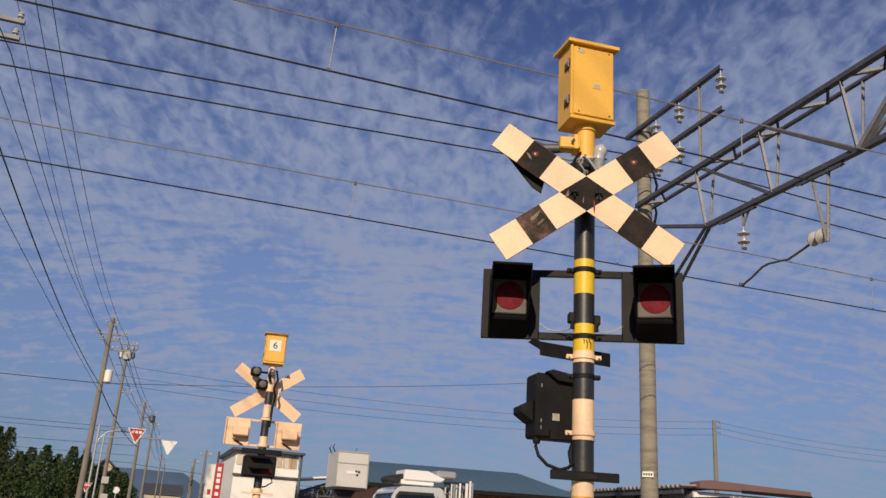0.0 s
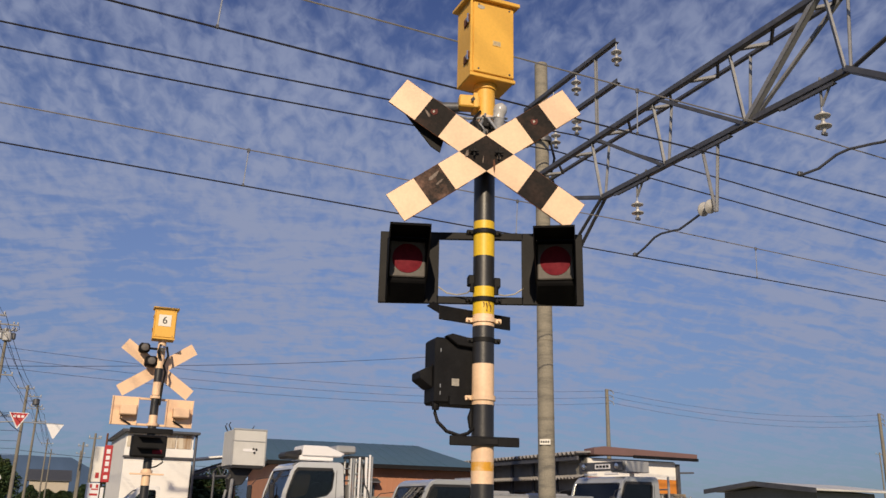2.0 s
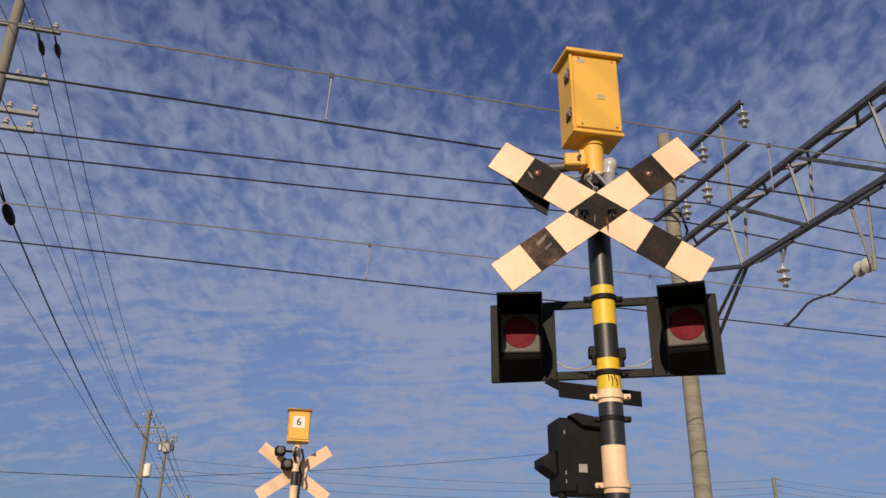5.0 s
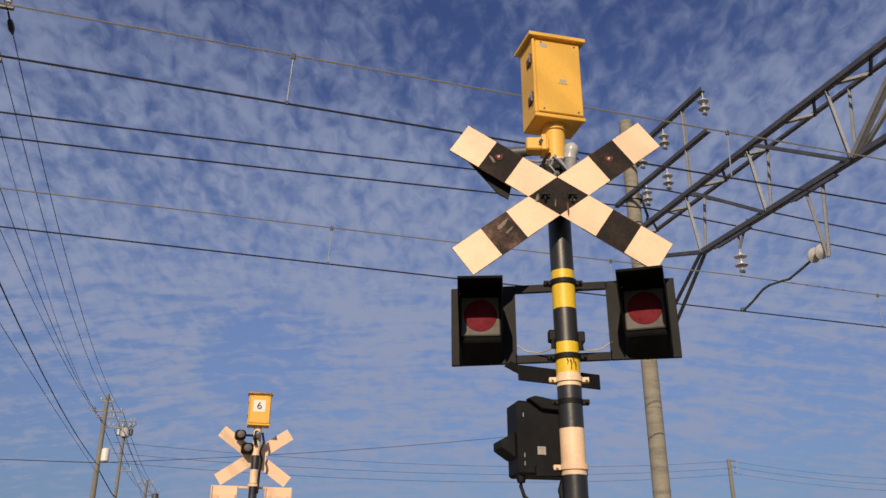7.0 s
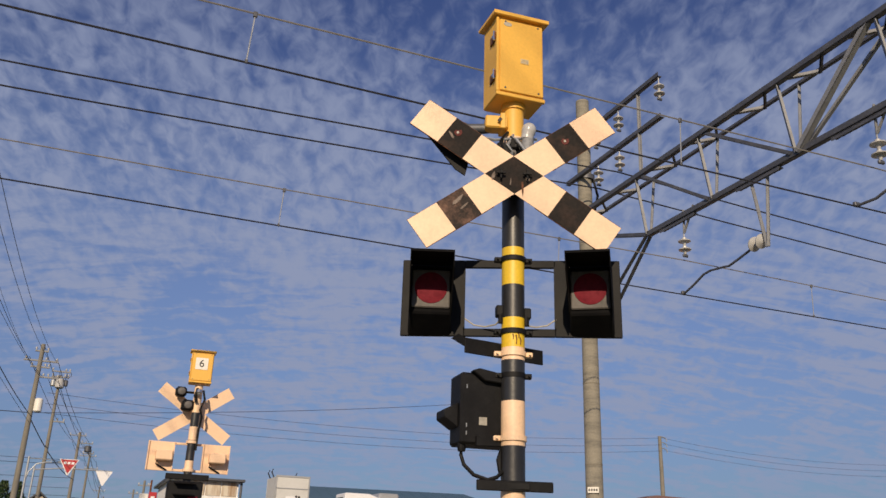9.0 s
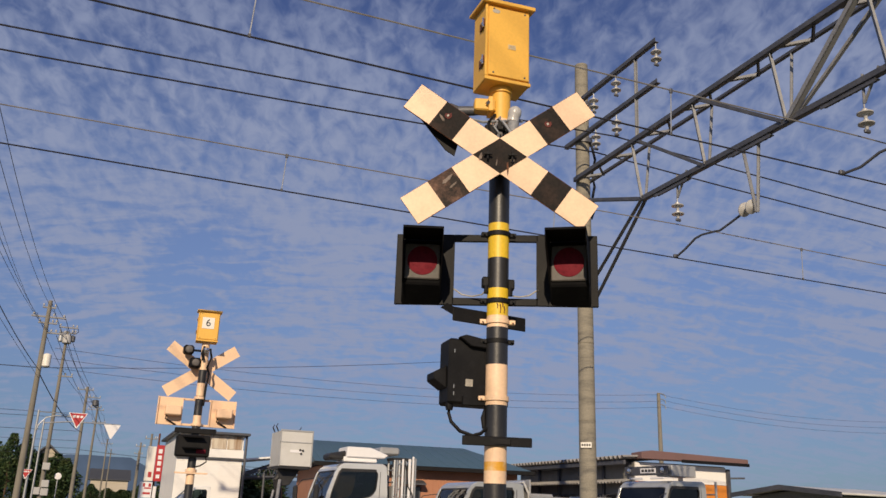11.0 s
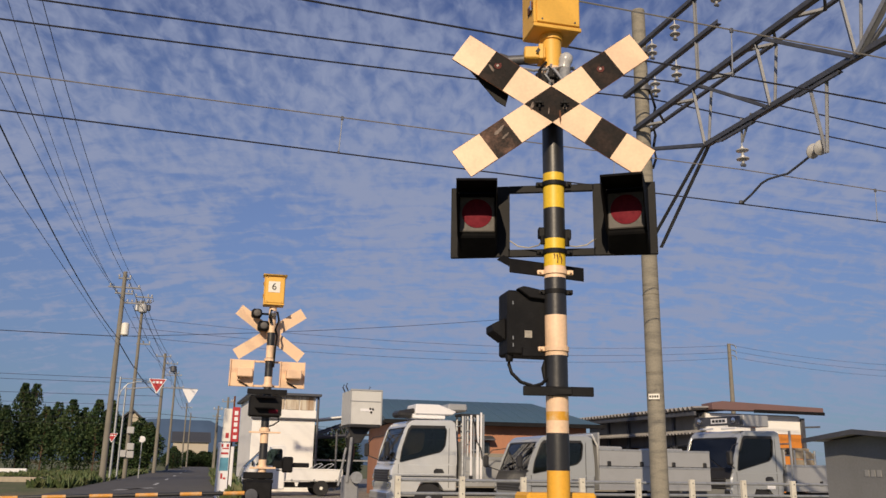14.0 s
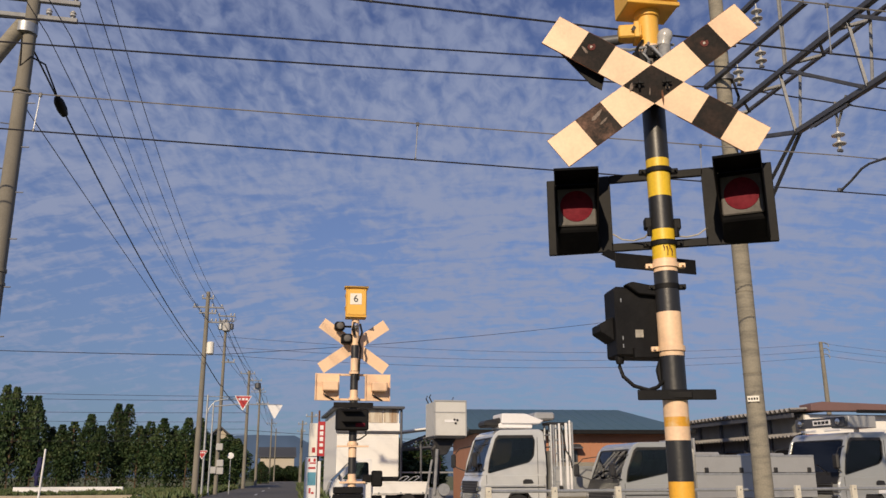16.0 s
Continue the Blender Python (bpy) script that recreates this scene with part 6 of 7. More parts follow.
bm = grid()
prism(bm, [(-0.11, 1.325), (0.42, 1.375), (0.91, 1.325), (0.91, 1.356), (0.42, 1.408), (-0.11, 1.356)], 0.012, Matrix.Translation((-0.134, 0, 0)) @ SIDE)
part("roof_fascia", bm, DARK_STEEL, ls, "dark gable edge")
bm = grid()
box(bm, 0.03, 0.53, -0.012, -0.002, 0.16, 1.28, 0.004)
dr = part("cabinet_door", bm, PLAIN_GREY, ls)
bm = grid()
box(bm, 0.08, 0.10, -0.03, -0.013, 0.72, 0.86, 0.004)
part("door_handle", bm, STEEL, dr)
FAINT = material("faint_lettering", (0.33, 0.33, 0.33), 0.7, spot=(0.22, 0.22, 0.22), amount=0.6, scale=30)
for k in range(3):
    bm = grid()
    box(bm, -0.004, -0.001, 0.335 + 0.052 * k, 0.372 + 0.052 * k, 1.10, 1.145)
    part("letter_bar", bm, FAINT, body_)

# ---- work trucks ----
SILVER = material("silver_paint", (0.78, 0.79, 0.78), 0.2, 0.4, spot=(0.52, 0.50, 0.47), amount=0.3, scale=2, fine=0.03, bump=0)
SILVER_BLUE = material("blue_silver_paint", (0.46, 0.48, 0.49), 0.2, 0.35, spot=(0.36, 0.38, 0.39), amount=0.3, scale=2, fine=0.03, bump=0)
WHITE_CAR = material("white_car_paint", (0.84, 0.84, 0.83), 0.3, spot=(0.62, 0.6, 0.55), amount=0.25, scale=2, fine=0.03, bump=0)
BED_GREY = material("aluminium_bed", (0.40, 0.41, 0.42), 0.45, 0.3, spot=(0.31, 0.31, 0.32), amount=0.4, scale=2)
TRIM = material("black_trim", (0.02, 0.02, 0.022), 0.5, spot=(0.05, 0.05, 0.05), amount=0.3)
for paint_ in (SILVER, SILVER_BLUE, WHITE_CAR):
    paint_.node_tree.nodes["Principled BSDF"].inputs["Coat Weight"].default_value = 0.6
INTERIOR = material("cab_interior_grey", (0.055, 0.055, 0.06), 0.8, spot=(0.09, 0.09, 0.09), amount=0.4)


def clear_glass(name, tint):
    """A thin clear pane: tinted light straight through, and a mirror coat that grows at grazing angles."""
    m = bpy.data.materials.new(name)
    m.use_nodes = True
    n, l = m.node_tree.nodes, m.node_tree.links
    n.clear()
    seen, gloss, mix = n.new("ShaderNodeBsdfTransparent"), n.new("ShaderNodeBsdfGlossy"), n.new("ShaderNodeMixShader")
    seen.inputs["Color"].default_value = (*tint, 1)
    gloss.inputs["Roughness"].default_value = 0.03
    fres, end = n.new("ShaderNodeFresnel"), n.new("ShaderNodeOutputMaterial")
    fres.inputs["IOR"].default_value = 1.65
    l.new(fres.outputs[0], mix.inputs[0])
    l.new(seen.outputs[0], mix.inputs[1])
    l.new(gloss.outputs[0], mix.inputs[2])
    l.new(mix.outputs[0], end.inputs["Surface"])
    return m


CAB_GLASS = clear_glass("cab_glass", (0.42, 0.48, 0.46))


def wheel(parent, x, y, r, mat_rim):
    bm = grid()
    lathe(bm, [(r * 0.62, -0.10), (r * 0.95, -0.11), (r, -0.08), (r, 0.08), (r * 0.95, 0.11), (r * 0.62, 0.10)], 28, Matrix.Translation((x, y, r)) @ Matrix.Rotation(radians(90), 4, "X"))
    w = part("wheel", bm, RUBBER, parent, "black tyre")
    bm = grid()
    lathe(bm, [(r * 0.64, -0.06), (r * 0.6, 0.085), (r * 0.5, 0.05), (r * 0.25, 0.06), (r * 0.22, 0.10), (0, 0.105)], 24, Matrix.Translation((x, y, r)) @ Matrix.Rotation(radians(90), 4, "X"))
    part("rim", bm, mat_rim, w, "steel wheel rim")


def soften(poly, r=0.05):
    """Rounds every corner of an outline with a short curve of three points."""
    res, n = [], len(poly)
    for i in range(n):
        p, a, b = Vector(poly[i]), Vector(poly[i - 1]), Vector(poly[(i + 1) % n])
        pa, pb = p + (a - p).normalized() * min(r, (a - p).length * 0.45), p + (b - p).normalized() * min(r, (b - p).length * 0.45)
        res += [tuple(pa), tuple(pa * 0.25 + p * 0.5 + pb * 0.25), tuple(pb)]
    return res


def ring(bm, outer, inner, depth, m=Matrix()):
    """A frame between two outlines of the same count, made thick along y."""
    k = len(outer)
    loops = [[bm.verts.new(m @ Vector((x, y, z))) for x, z in o] for o, y in ((outer, 0), (inner, 0), (inner, depth), (outer, depth))]
    for a in range(4):
        for i in range(k):
            j = (i + 1) % k
            bm.faces.new((loops[a][i], loops[a][j], loops[(a + 1) % 4][j], loops[(a + 1) % 4][i]))


def truck(u, v, roof, cab_len, length, width, paint, bed_top, gate_rows, label, turn=0.0, name="work_truck", bed=None, cowl=False):
    """A cab-over truck: front at x = 0, near side at y = 0."""
    t = thing(name, at_plan(u, v, 0, turn), label, "truck", "parked work trucks")
    k = roof / 2.19
    bed = bed or BED_GREY
    z = lambda h: h * k
    c = cab_len / 1.65
    prof = [(0.04, z(0.42)), (0.0, z(0.55)), (0.0, z(0.98)), (0.09, z(1.16)), (1.65 * c, z(1.17)), (1.65 * c, z(0.55)), (1.3 * c, z(0.55)), (1.2 * c, z(0.78)), (0.72 * c, z(0.78)), (0.62 * c, z(0.42))]
    bm = grid()
    prism(bm, prof, width, Matrix(), 0, 0.03)
    cab = part("cab", bm, paint, t, "rounded painted cab")
    bm = grid()
    prism(bm, [(0.345 * c, z(1.99)), (0.41 * c, z(2.10)), (0.53 * c, z(2.17)), (1.50 * c, z(2.19)), (1.60 * c, z(2.14)), (1.63 * c, z(2.04)), (1.5 * c, z(2.07)), (0.5 * c, z(2.06))], width, Matrix(), 0, 0.025)
    part("roof", bm, paint, cab)
    glass = soften([(0.22 * c, z(1.19)), (0.27 * c, z(1.50)), (0.41 * c, z(1.93)), (0.49 * c, z(2.02)), (1.30 * c, z(2.03)), (1.37 * c, z(1.95)), (1.33 * c, z(1.58)), (1.22 * c, z(1.45))])
    middle = Vector((0.85 * c, z(1.68)))
    grow = lambda d: [tuple(Vector(p) + (Vector(p) - middle).normalized() * d) for p in glass]
    shell = soften([(0.085, z(1.13)), (0.16 * c, z(1.50)), (0.32 * c, z(1.97)), (0.44 * c, z(2.09)), (1.47 * c, z(2.11)), (1.60 * c, z(2.07)), (1.645 * c, z(1.50)), (1.65 * c, z(1.13))], 0.03)
    for side, y in ((-1, 0.0), (1, width)):
        bm = grid()
        ring(bm, shell, grow(0.004), 0.05, Matrix.Translation((0, 0.004 if side < 0 else width - 0.054, 0)))
        frame_ = part("door_frame", bm, paint, cab)
        bm = grid()
        ring(bm, grow(0.022), grow(-0.006), 0.012, Matrix.Translation((0, y - 0.006, 0)))
        part("window_seal", bm, TRIM, cab)
        bm = grid()
        prism(bm, grow(0.002), 0.004, Matrix.Translation((0, y - side * 0.02 - 0.002, 0)))
        part("side_window", bm, CAB_GLASS, cab, "clear side window")
        bm = grid()
        prism(bm, [(0.30 * c, z(1.66)), (0.395 * c, z(1.96)), (0.47 * c, z(2.045)), (1.33 * c, z(2.055)), (1.33 * c, z(1.99)), (0.50 * c, z(1.975)), (0.43 * c, z(1.92)), (0.33 * c, z(1.65))], 0.012, Matrix.Translation((0, y + side * 0.02 - 0.006, 0)))
        part("rain_visor", bm, TRIM, cab, "smoked rain visor")
        bm = grid()
        prism(bm, soften([(1.06 * c, z(0.95)), (1.06 * c, z(1.02)), (1.12 * c, z(1.06)), (1.28 * c, z(1.05)), (1.33 * c, z(0.96))], 0.02), 0.024, Matrix.Translation((0, y - 0.012, 0)))
        part("door_handle", bm, TRIM, cab)
        bm = grid()
        for x in (0.18 * c, 1.44 * c):
            box(bm, x - 0.006, x + 0.006, y - 0.002, y + 0.002, z(0.62), z(1.15) if x < 0.5 else z(1.14))
        box(bm, 0.18 * c, 1.62 * c, y - 0.006, y + 0.006, z(0.86), z(0.885))
        part("door_seam", bm, TRIM, cab)
        bm = grid()
        box(bm, 0.12, 1.60 * c, y - 0.010, y + 0.010, z(0.895), z(0.935), 0.006)
        part("side_moulding", bm, paint, cab)
        bm = grid()
        box(bm, 1.435 * c, 1.447 * c, y - 0.002 + side * -0.002, y + 0.002 + side * -0.002, z(1.17), z(2.0))
        part("door_gap", bm, TRIM, cab)
        bm = grid()
        tube(bm, [(0.12, y, z(1.25)), (-0.1, y + side * 0.1, z(1.34)), (-0.14, y + side * 0.16, z(1.45))], 0.014, 6)
        tube(bm, [(0.28 * c, y, z(1.85)), (0.0, y + side * 0.12, z(1.80)), (-0.14, y + side * 0.16, z(1.62))], 0.011, 6)
        box(bm, -0.2, -0.1, y + side * 0.16 - 0.09, y + side * 0.16 + 0.09, z(1.32), z(1.66), 0.035)
        part("mirror", bm, TRIM, cab, "black door mirror")
    # windscreen on the sloping front
    a, b = Vector((0.095, 0, z(1.19))), Vector((0.375 * c, 0, z(2.04)))
    nrm = Vector((-(b.z - a.z), 0, b.x - a.x)).normalized()
    tall = (b - a).length
    slope = Matrix.Translation(a) @ Matrix(((0, -nrm.x, (b - a).x / tall, 0), (1, 0, 0, 0), (0, -nrm.z, (b - a).z / tall, 0), (0, 0, 0, 1)))
    rect = lambda g, r: soften([(0.03 + g, g - 0.02), (0.03 + g, tall - g), (width - 0.03 - g, tall - g), (width - 0.03 - g, g - 0.02)], r)
    bm = grid()
    ring(bm, rect(-0.02, 0.04), rect(0.045, 0.08), 0.04, slope @ Matrix.Translation((0, -0.006, 0)))
    part("screen_frame", bm, paint, cab)
    bm = grid()
    ring(bm, rect(0.035, 0.08), rect(0.065, 0.08), 0.02, slope @ Matrix.Translation((0, -0.010, 0)))
    part("screen_seal", bm, TRIM, cab)
    bm = grid()
    prism(bm, rect(0.06, 0.08), 0.005, slope)
    part("windscreen", bm, CAB_GLASS, cab, "clear windscreen")
    if cowl:
        bm = grid()
        prism(bm, [(-0.012, z(0.99)), (0.075, z(1.17)), (0.09, z(1.26)), (0.13, z(1.26)), (0.12, z(1.0))], width - 0.10, Matrix.Translation((0, 0.05, 0)), 0, 0.008)
        part("front_cowl", bm, TRIM, cab, "black panel below the windscreen")
    # inside of the cab
    bm = grid()
    box(bm, 1.585 * c, 1.625 * c, 0.06, width - 0.06, z(1.1), z(2.06), 0.01)
    part("rear_wall", bm, INTERIOR, cab)
    bm = grid()
    box(bm, 0.20 * c, 0.46 * c, 0.07, width - 0.07, z(1.08), z(1.25), 0.03)
    part("dashboard", bm, INTERIOR, cab)
    for y in (0.16, width - 0.66):
        bm = grid()
        prism(bm, [(1.10 * c, z(1.1)), (1.32 * c, z(1.1)), (1.46 * c, z(1.74)), (1.34 * c, z(1.76))], 0.5, Matrix.Translation((0, y, 0)), 0, 0.035)
        box(bm, 1.37 * c, 1.47 * c, y + 0.13, y + 0.37, z(1.77), z(1.95), 0.03)
        part("seat", bm, INTERIOR, cab, "grey cab seat")
    bm = grid()
    tube(bm, [Vector((0.58 * c, width - 0.42, z(1.32))) + Vector((0.10 * math.sin(w_), 0.19 * math.cos(w_), 0.16 * math.sin(w_))) for w_ in [radians(30 * s) for s in range(13)]], 0.016, 6)
    part("steering_wheel", bm, TRIM, cab)
    bm = grid()
    for y in (0.35, 0.95):
        tube(bm, [a + nrm * 0.02 + Vector((0, y, 0.02)), a.lerp(b, 0.28) + nrm * 0.025 + Vector((0, y + 0.45, 0))], 0.010, 5)
    part("wipers", bm, TRIM, cab)
    bm = grid()
    box(bm, -0.02, 0.03, 0.18, width - 0.18, z(0.74), z(1.02), 0.012)
    grille = part("grille", bm, TRIM, cab, "black grille")
    for i in range(4):
        bm = grid()
        box(bm, -0.03, 0.0, 0.22, width - 0.22, z(0.77) + 0.06 * i, z(0.79) + 0.06 * i, 0.004)
        part("grille_slat", bm, DARK_STEEL, grille)
    for y in (0.12, width - 0.12):
        bm = grid()
        box(bm, -0.03, 0.05, y - 0.11, y + 0.11, z(0.60), z(0.74), 0.02)
        part("headlight", bm, CHROME, cab)
        bm = grid()
        box(bm, -0.02, 0.06, y - 0.12, y + 0.12, z(0.78), z(0.90), 0.02)
        part("indicator", bm, CHROME, cab)
    bm = grid()
    box(bm, -0.08, 0.15, -0.01, width + 0.01, z(0.32), z(0.52), 0.03)
    part("bumper", bm, TRIM if paint is WHITE_CAR else paint, t)
    x0 = 1.75 * c
    bm = grid()
    box(bm, 0.3, length - 0.1, 0.45, 0.58, 0.42, 0.60)
    box(bm, 0.3, length - 0.1, width - 0.58, width - 0.45, 0.42, 0.60)
    part("chassis", bm, TRIM, t)
    bm = grid()
    box(bm, x0, length, 0.0, width, 0.66, 0.80, 0.01)
    part("bed_floor", bm, bed, t)
    h = (bed_top - 0.80) / gate_rows
    for y in (0.0, width - 0.04):
        for i in range(gate_rows):
            bm = grid()
            box(bm, x0 + 0.02, length, y, y + 0.04, 0.805 + i * h, 0.795 + (i + 1) * h, 0.008)
            gate = part("side_gate", bm, bed, t, "grey drop-side gate")
            bm = grid()
            box(bm, x0 + 0.02, length, y - 0.008, y + 0.048, 0.805 + i * h + h * 0.86, 0.795 + (i + 1) * h, 0.006)
            part("gate_rail", bm, STEEL, gate)
            if i == gate_rows - 1:
                for s in range(4):
                    bm = grid()
                    xs = x0 + 0.25 + (length - x0 - 0.4) * s / 3
                    box(bm, xs - 0.045, xs + 0.045, y - 0.03, y + 0.07, 0.80 + i * h - 0.0, 0.80 + i * h + 0.11, 0.012)
                    part("latch", bm, TRIM, gate)
    for x in (x0 + 0.02, length - 0.04):
        bm = grid()
        box(bm, x, x + 0.04, 0.05, width - 0.05, 0.8, bed_top + (0.35 if x < x0 + 0.1 else 0), 0.008)
        part("end_gate", bm, bed, t)
    for x in (0.95 * c, length * 0.78):
        for y in (0.12, width - 0.12):
            wheel(t, x, y, 0.36, STEEL)
    return t


def ladder_rack(t, x, y0, y1, z0, z1, mat_=STEEL):
    bm = grid()
    for y in (y0, y1):
        rod(bm, (x, y, z0), (x, y, z1), 0.03, n=8)
    k = int((z1 - z0) / 0.28)
    for i in range(k):
        rod(bm, (x, y0, z0 + 0.15 + 0.28 * i), (x, y1, z0 + 0.15 + 0.28 * i), 0.018, n=6)
    part("headboard_rack", bm, mat_, t, "steel headboard ladder")


t1 = truck(4.9, 19.6, 2.19, 1.62, 5.0, 1.80, SILVER, 1.35, 1, "silver-white cab-over work truck with a roof rack and ladders")
for x, y0, y1, z1 in ((1.76, 0.0, 0.45, 2.30), (1.90, 0.05, 0.5, 2.3)):
    ladder_rack(t1, x, y0, y1, 0.8, z1, STEEL)
for x, z1, w in ((1.82, 2.30, 0.018), (1.97, 2.33, 0.022), (2.04, 2.29, 0.016), (2.14, 2.34, 0.030), (2.23, 2.40, 0.022), (2.29, 2.36, 0.018)):
    bm = grid()
    box(bm, x - w, x + w, -0.02, 0.02, 0.75, z1, 0.004)
    part("stake", bm, SIGN_WHITE if w > 0.02 else STEEL, t1, "upright stake of the load rack")
for x0, x1, zs in ((1.82, 1.97, (1.0, 1.32, 1.64, 1.95, 2.22)), (2.14, 2.29, (1.15, 1.45, 1.78, 2.10, 2.30)), (1.97, 2.14, (1.5, 2.24))):
    for z_ in zs:
        bm = grid()
        rod(bm, (x0, 0.0, z_), (x1, 0.0, z_), 0.014, n=6)
        part("rack_rung", bm, STEEL, t1)
bm = grid()
tube(bm, [(2.0, -0.03, 2.28), (2.06, -0.06, 2.0), (2.10, -0.05, 1.7), (2.2, -0.06, 1.55), (2.24, -0.05, 1.3)], 0.016, 6)
part("strap", bm, TRIM, t1, "dark strap hanging on the rack")
bm = grid()
box(bm, 1.72, 2.32, 0.05, 0.5, 2.30, 2.36, 0.01)
part("rack_top", bm, TRIM, t1, "dark load on the rack")
bm = grid()
box(bm, 0.55, 1.38, 0.2, 0.9, 2.22, 2.33, 0.02)
prism(bm, [(0.6, 2.32), (1.55, 2.32), (1.65, 2.40), (1.2, 2.56), (0.62, 2.56)], 0.8, Matrix.Translation((0, 0.15, 0)), 0, 0.02)
part("roof_box", bm, SIGN_WHITE, t1, "white beacon box on the roof")
bm = grid()
for k in range(4):
    lathe(bm, [(0.02, 0), (0.12, 0.02), (0.13, 0.5), (0.02, 0.52)], 10, Matrix.Translation((0.36, 0.3 + 0.16 * k, 2.36)) @ Matrix.Rotation(radians(80), 4, "Y") @ Matrix.Scale(0.5, 4))
box(bm, 0.2, 0.55, 0.2, 0.85, 2.24, 2.40, 0.05)
part("roof_load", bm, TRIM, t1, "dark bundle on the roof")
bm = grid()
box(bm, 1.45, 1.95, 0.2, 1.4, 2.42, 2.60, 0.04)
part("roof_board", bm, BED_GREY, t1)
t2 = truck(7.25, 17.3, 1.83, 1.72, 4.7, 1.72, SILVER_BLUE, 1.56, 2, "older silver flatbed work truck with a grey drop-side bed", cowl=True)
bm = grid()
for y in (0.1, 1.6):
    tube(bm, [(1.72, y, 1.85), (1.85, y, 1.6), (1.88, y, 0.8)], 0.025, 8)
rod(bm, (1.72, 0.1, 1.85), (1.72, 1.6, 1.85), 0.025, n=8)
part("headboard_hoop", bm, SILVER, t2)
bm = grid()
box(bm, 1.3, 1.75, 0.2, 1.2, 1.86, 1.94, 0.03, Matrix.Rotation(radians(4), 4, "Y"))
part("roof_board", bm, BED_GREY, t2)
bm = grid()
box(bm, 1.95, 2.6, 0.3, 0.9, 0.8, 1.62, 0.03)
part("tool_box", bm, BED_GREY, t2, "grey tool box on the bed")
bm = grid()
box(bm, 3.4, 4.2, 0.3, 1.0, 0.8, 1.60, 0.03)
part("tool_box", bm, BED_GREY, t2, "grey tool box on the bed")
t3 = truck(12.5, 17.3, 2.08, 1.65, 4.8, 1.75, SILVER_BLUE, 1.3, 1, "silver work truck with a sign board and box on the roof", 7, cowl=True)
ladder_rack(t3, 1.95, 0.0, 0.5, 0.8, 2.1, STEEL)
bm = grid()
box(bm, 0.45, 0.5, 0.1, 1.65, 2.20, 2.42, 0.01)
sb = part("roof_sign", bm, DARK_STEEL, t3, "dark roof sign board with a pale panel")
bm = grid()
box(bm, 0.438, 0.448, 0.5, 1.05, 2.25, 2.37)
pn = part("sign_panel", bm, SIGN_WHITE, sb)
for k in range(4):
    bm = grid()
    box(bm, 0.432, 0.4375, 0.55 + 0.12 * k, 0.64 + 0.12 * k, 2.28, 2.34)
    part("letter_bar", bm, INK, pn)
for y in (0.25, 1.45):
    bm = grid()
    lathe(bm, [(0.07, 0), (0.07, 0.04), (0.03, 0.05)], 12, Matrix.Translation((0.45, y, 2.31)) @ Matrix.Rotation(radians(-90), 4, "Y"))
    part("sign_lamp", bm, CHROME, sb)
bm = grid()
box(bm, 0.55, 1.35, 0.05, 0.6, 2.17, 2.44, 0.015)
part("roof_box", bm, BED_GREY, t3, "pale metal roof box")
for k in range(2):
    bm = grid()
    box(bm, 0.42, 0.46, 0.2 + 0.75 * k, 0.7 + 0.75 * k, 2.10, 2.15, 0.01)
    part("marker_lamp", bm, SIGN_WHITE, t3)
bm = grid()
box(bm, 1.10, 1.35, -0.012, -0.006, 0.72, 0.80)
part("door_label", bm, SIGN_WHITE, t3)
CRATE = material("weathered_plywood", (0.30, 0.25, 0.18), 0.8, spot=(0.16, 0.13, 0.10), amount=0.6, scale=3, fine=0.12)
for k in range(5):
    bm = grid()
    box(bm, 2.12, 2.85, 0.10, 0.125, 0.80 + 0.16 * k, 0.945 + 0.16 * k, 0.006)
    part("load_board", bm, CRATE, t3, "weathered plywood side board")
for x in (2.12, 2.46, 2.80):
    bm = grid()
    box(bm, x, x + 0.05, 0.06, 0.098, 0.78, 1.64, 0.006)
    part("board_stake", bm, STEEL, t3)
bm = grid()
for y0, y1, z0, z1 in ((0.14, 0.9, 1.55, 1.62), (0.2, 0.8, 1.62, 1.70)):
    box(bm, 2.15, 2.8, y0, y1, z0, z1, 0.015)
part("load_stack", bm, CRATE, t3, "stack of weathered boards on the bed")
# small white pickup
kei = thing("pickup_truck", at_plan(2.48, 31.2), "small white pickup truck with an open bed", "truck", "parked work trucks")
KW = 1.45
bm = grid()
prism(bm, [(0.06, 0.24), (0.0, 0.42), (0.02, 0.72), (0.10, 0.98), (1.49, 0.99), (1.50, 0.22), (1.02, 0.22), (0.92, 0.50), (0.42, 0.50), (0.34, 0.24)], KW, Matrix(), 0, 0.03)
kcab = part("cab", bm, WHITE_CAR, kei, "white cab with a sloping front")
bm = grid()
prism(bm, [(0.77, 1.61), (0.93, 1.72), (1.44, 1.74), (1.50, 1.67), (1.44, 1.65), (0.95, 1.64)], KW - 0.06, Matrix.Translation((0, 0.03, 0)), 0, 0.02)
part("roof", bm, WHITE_CAR, kcab)
pane_ = soften([(0.44, 1.03), (0.87, 1.54), (0.96, 1.61), (1.33, 1.62), (1.37, 1.57), (1.39, 1.03)], 0.04)
hull = soften([(0.11, 0.95), (0.76, 1.62), (0.93, 1.69), (1.42, 1.70), (1.49, 1.64), (1.50, 0.95)], 0.03)
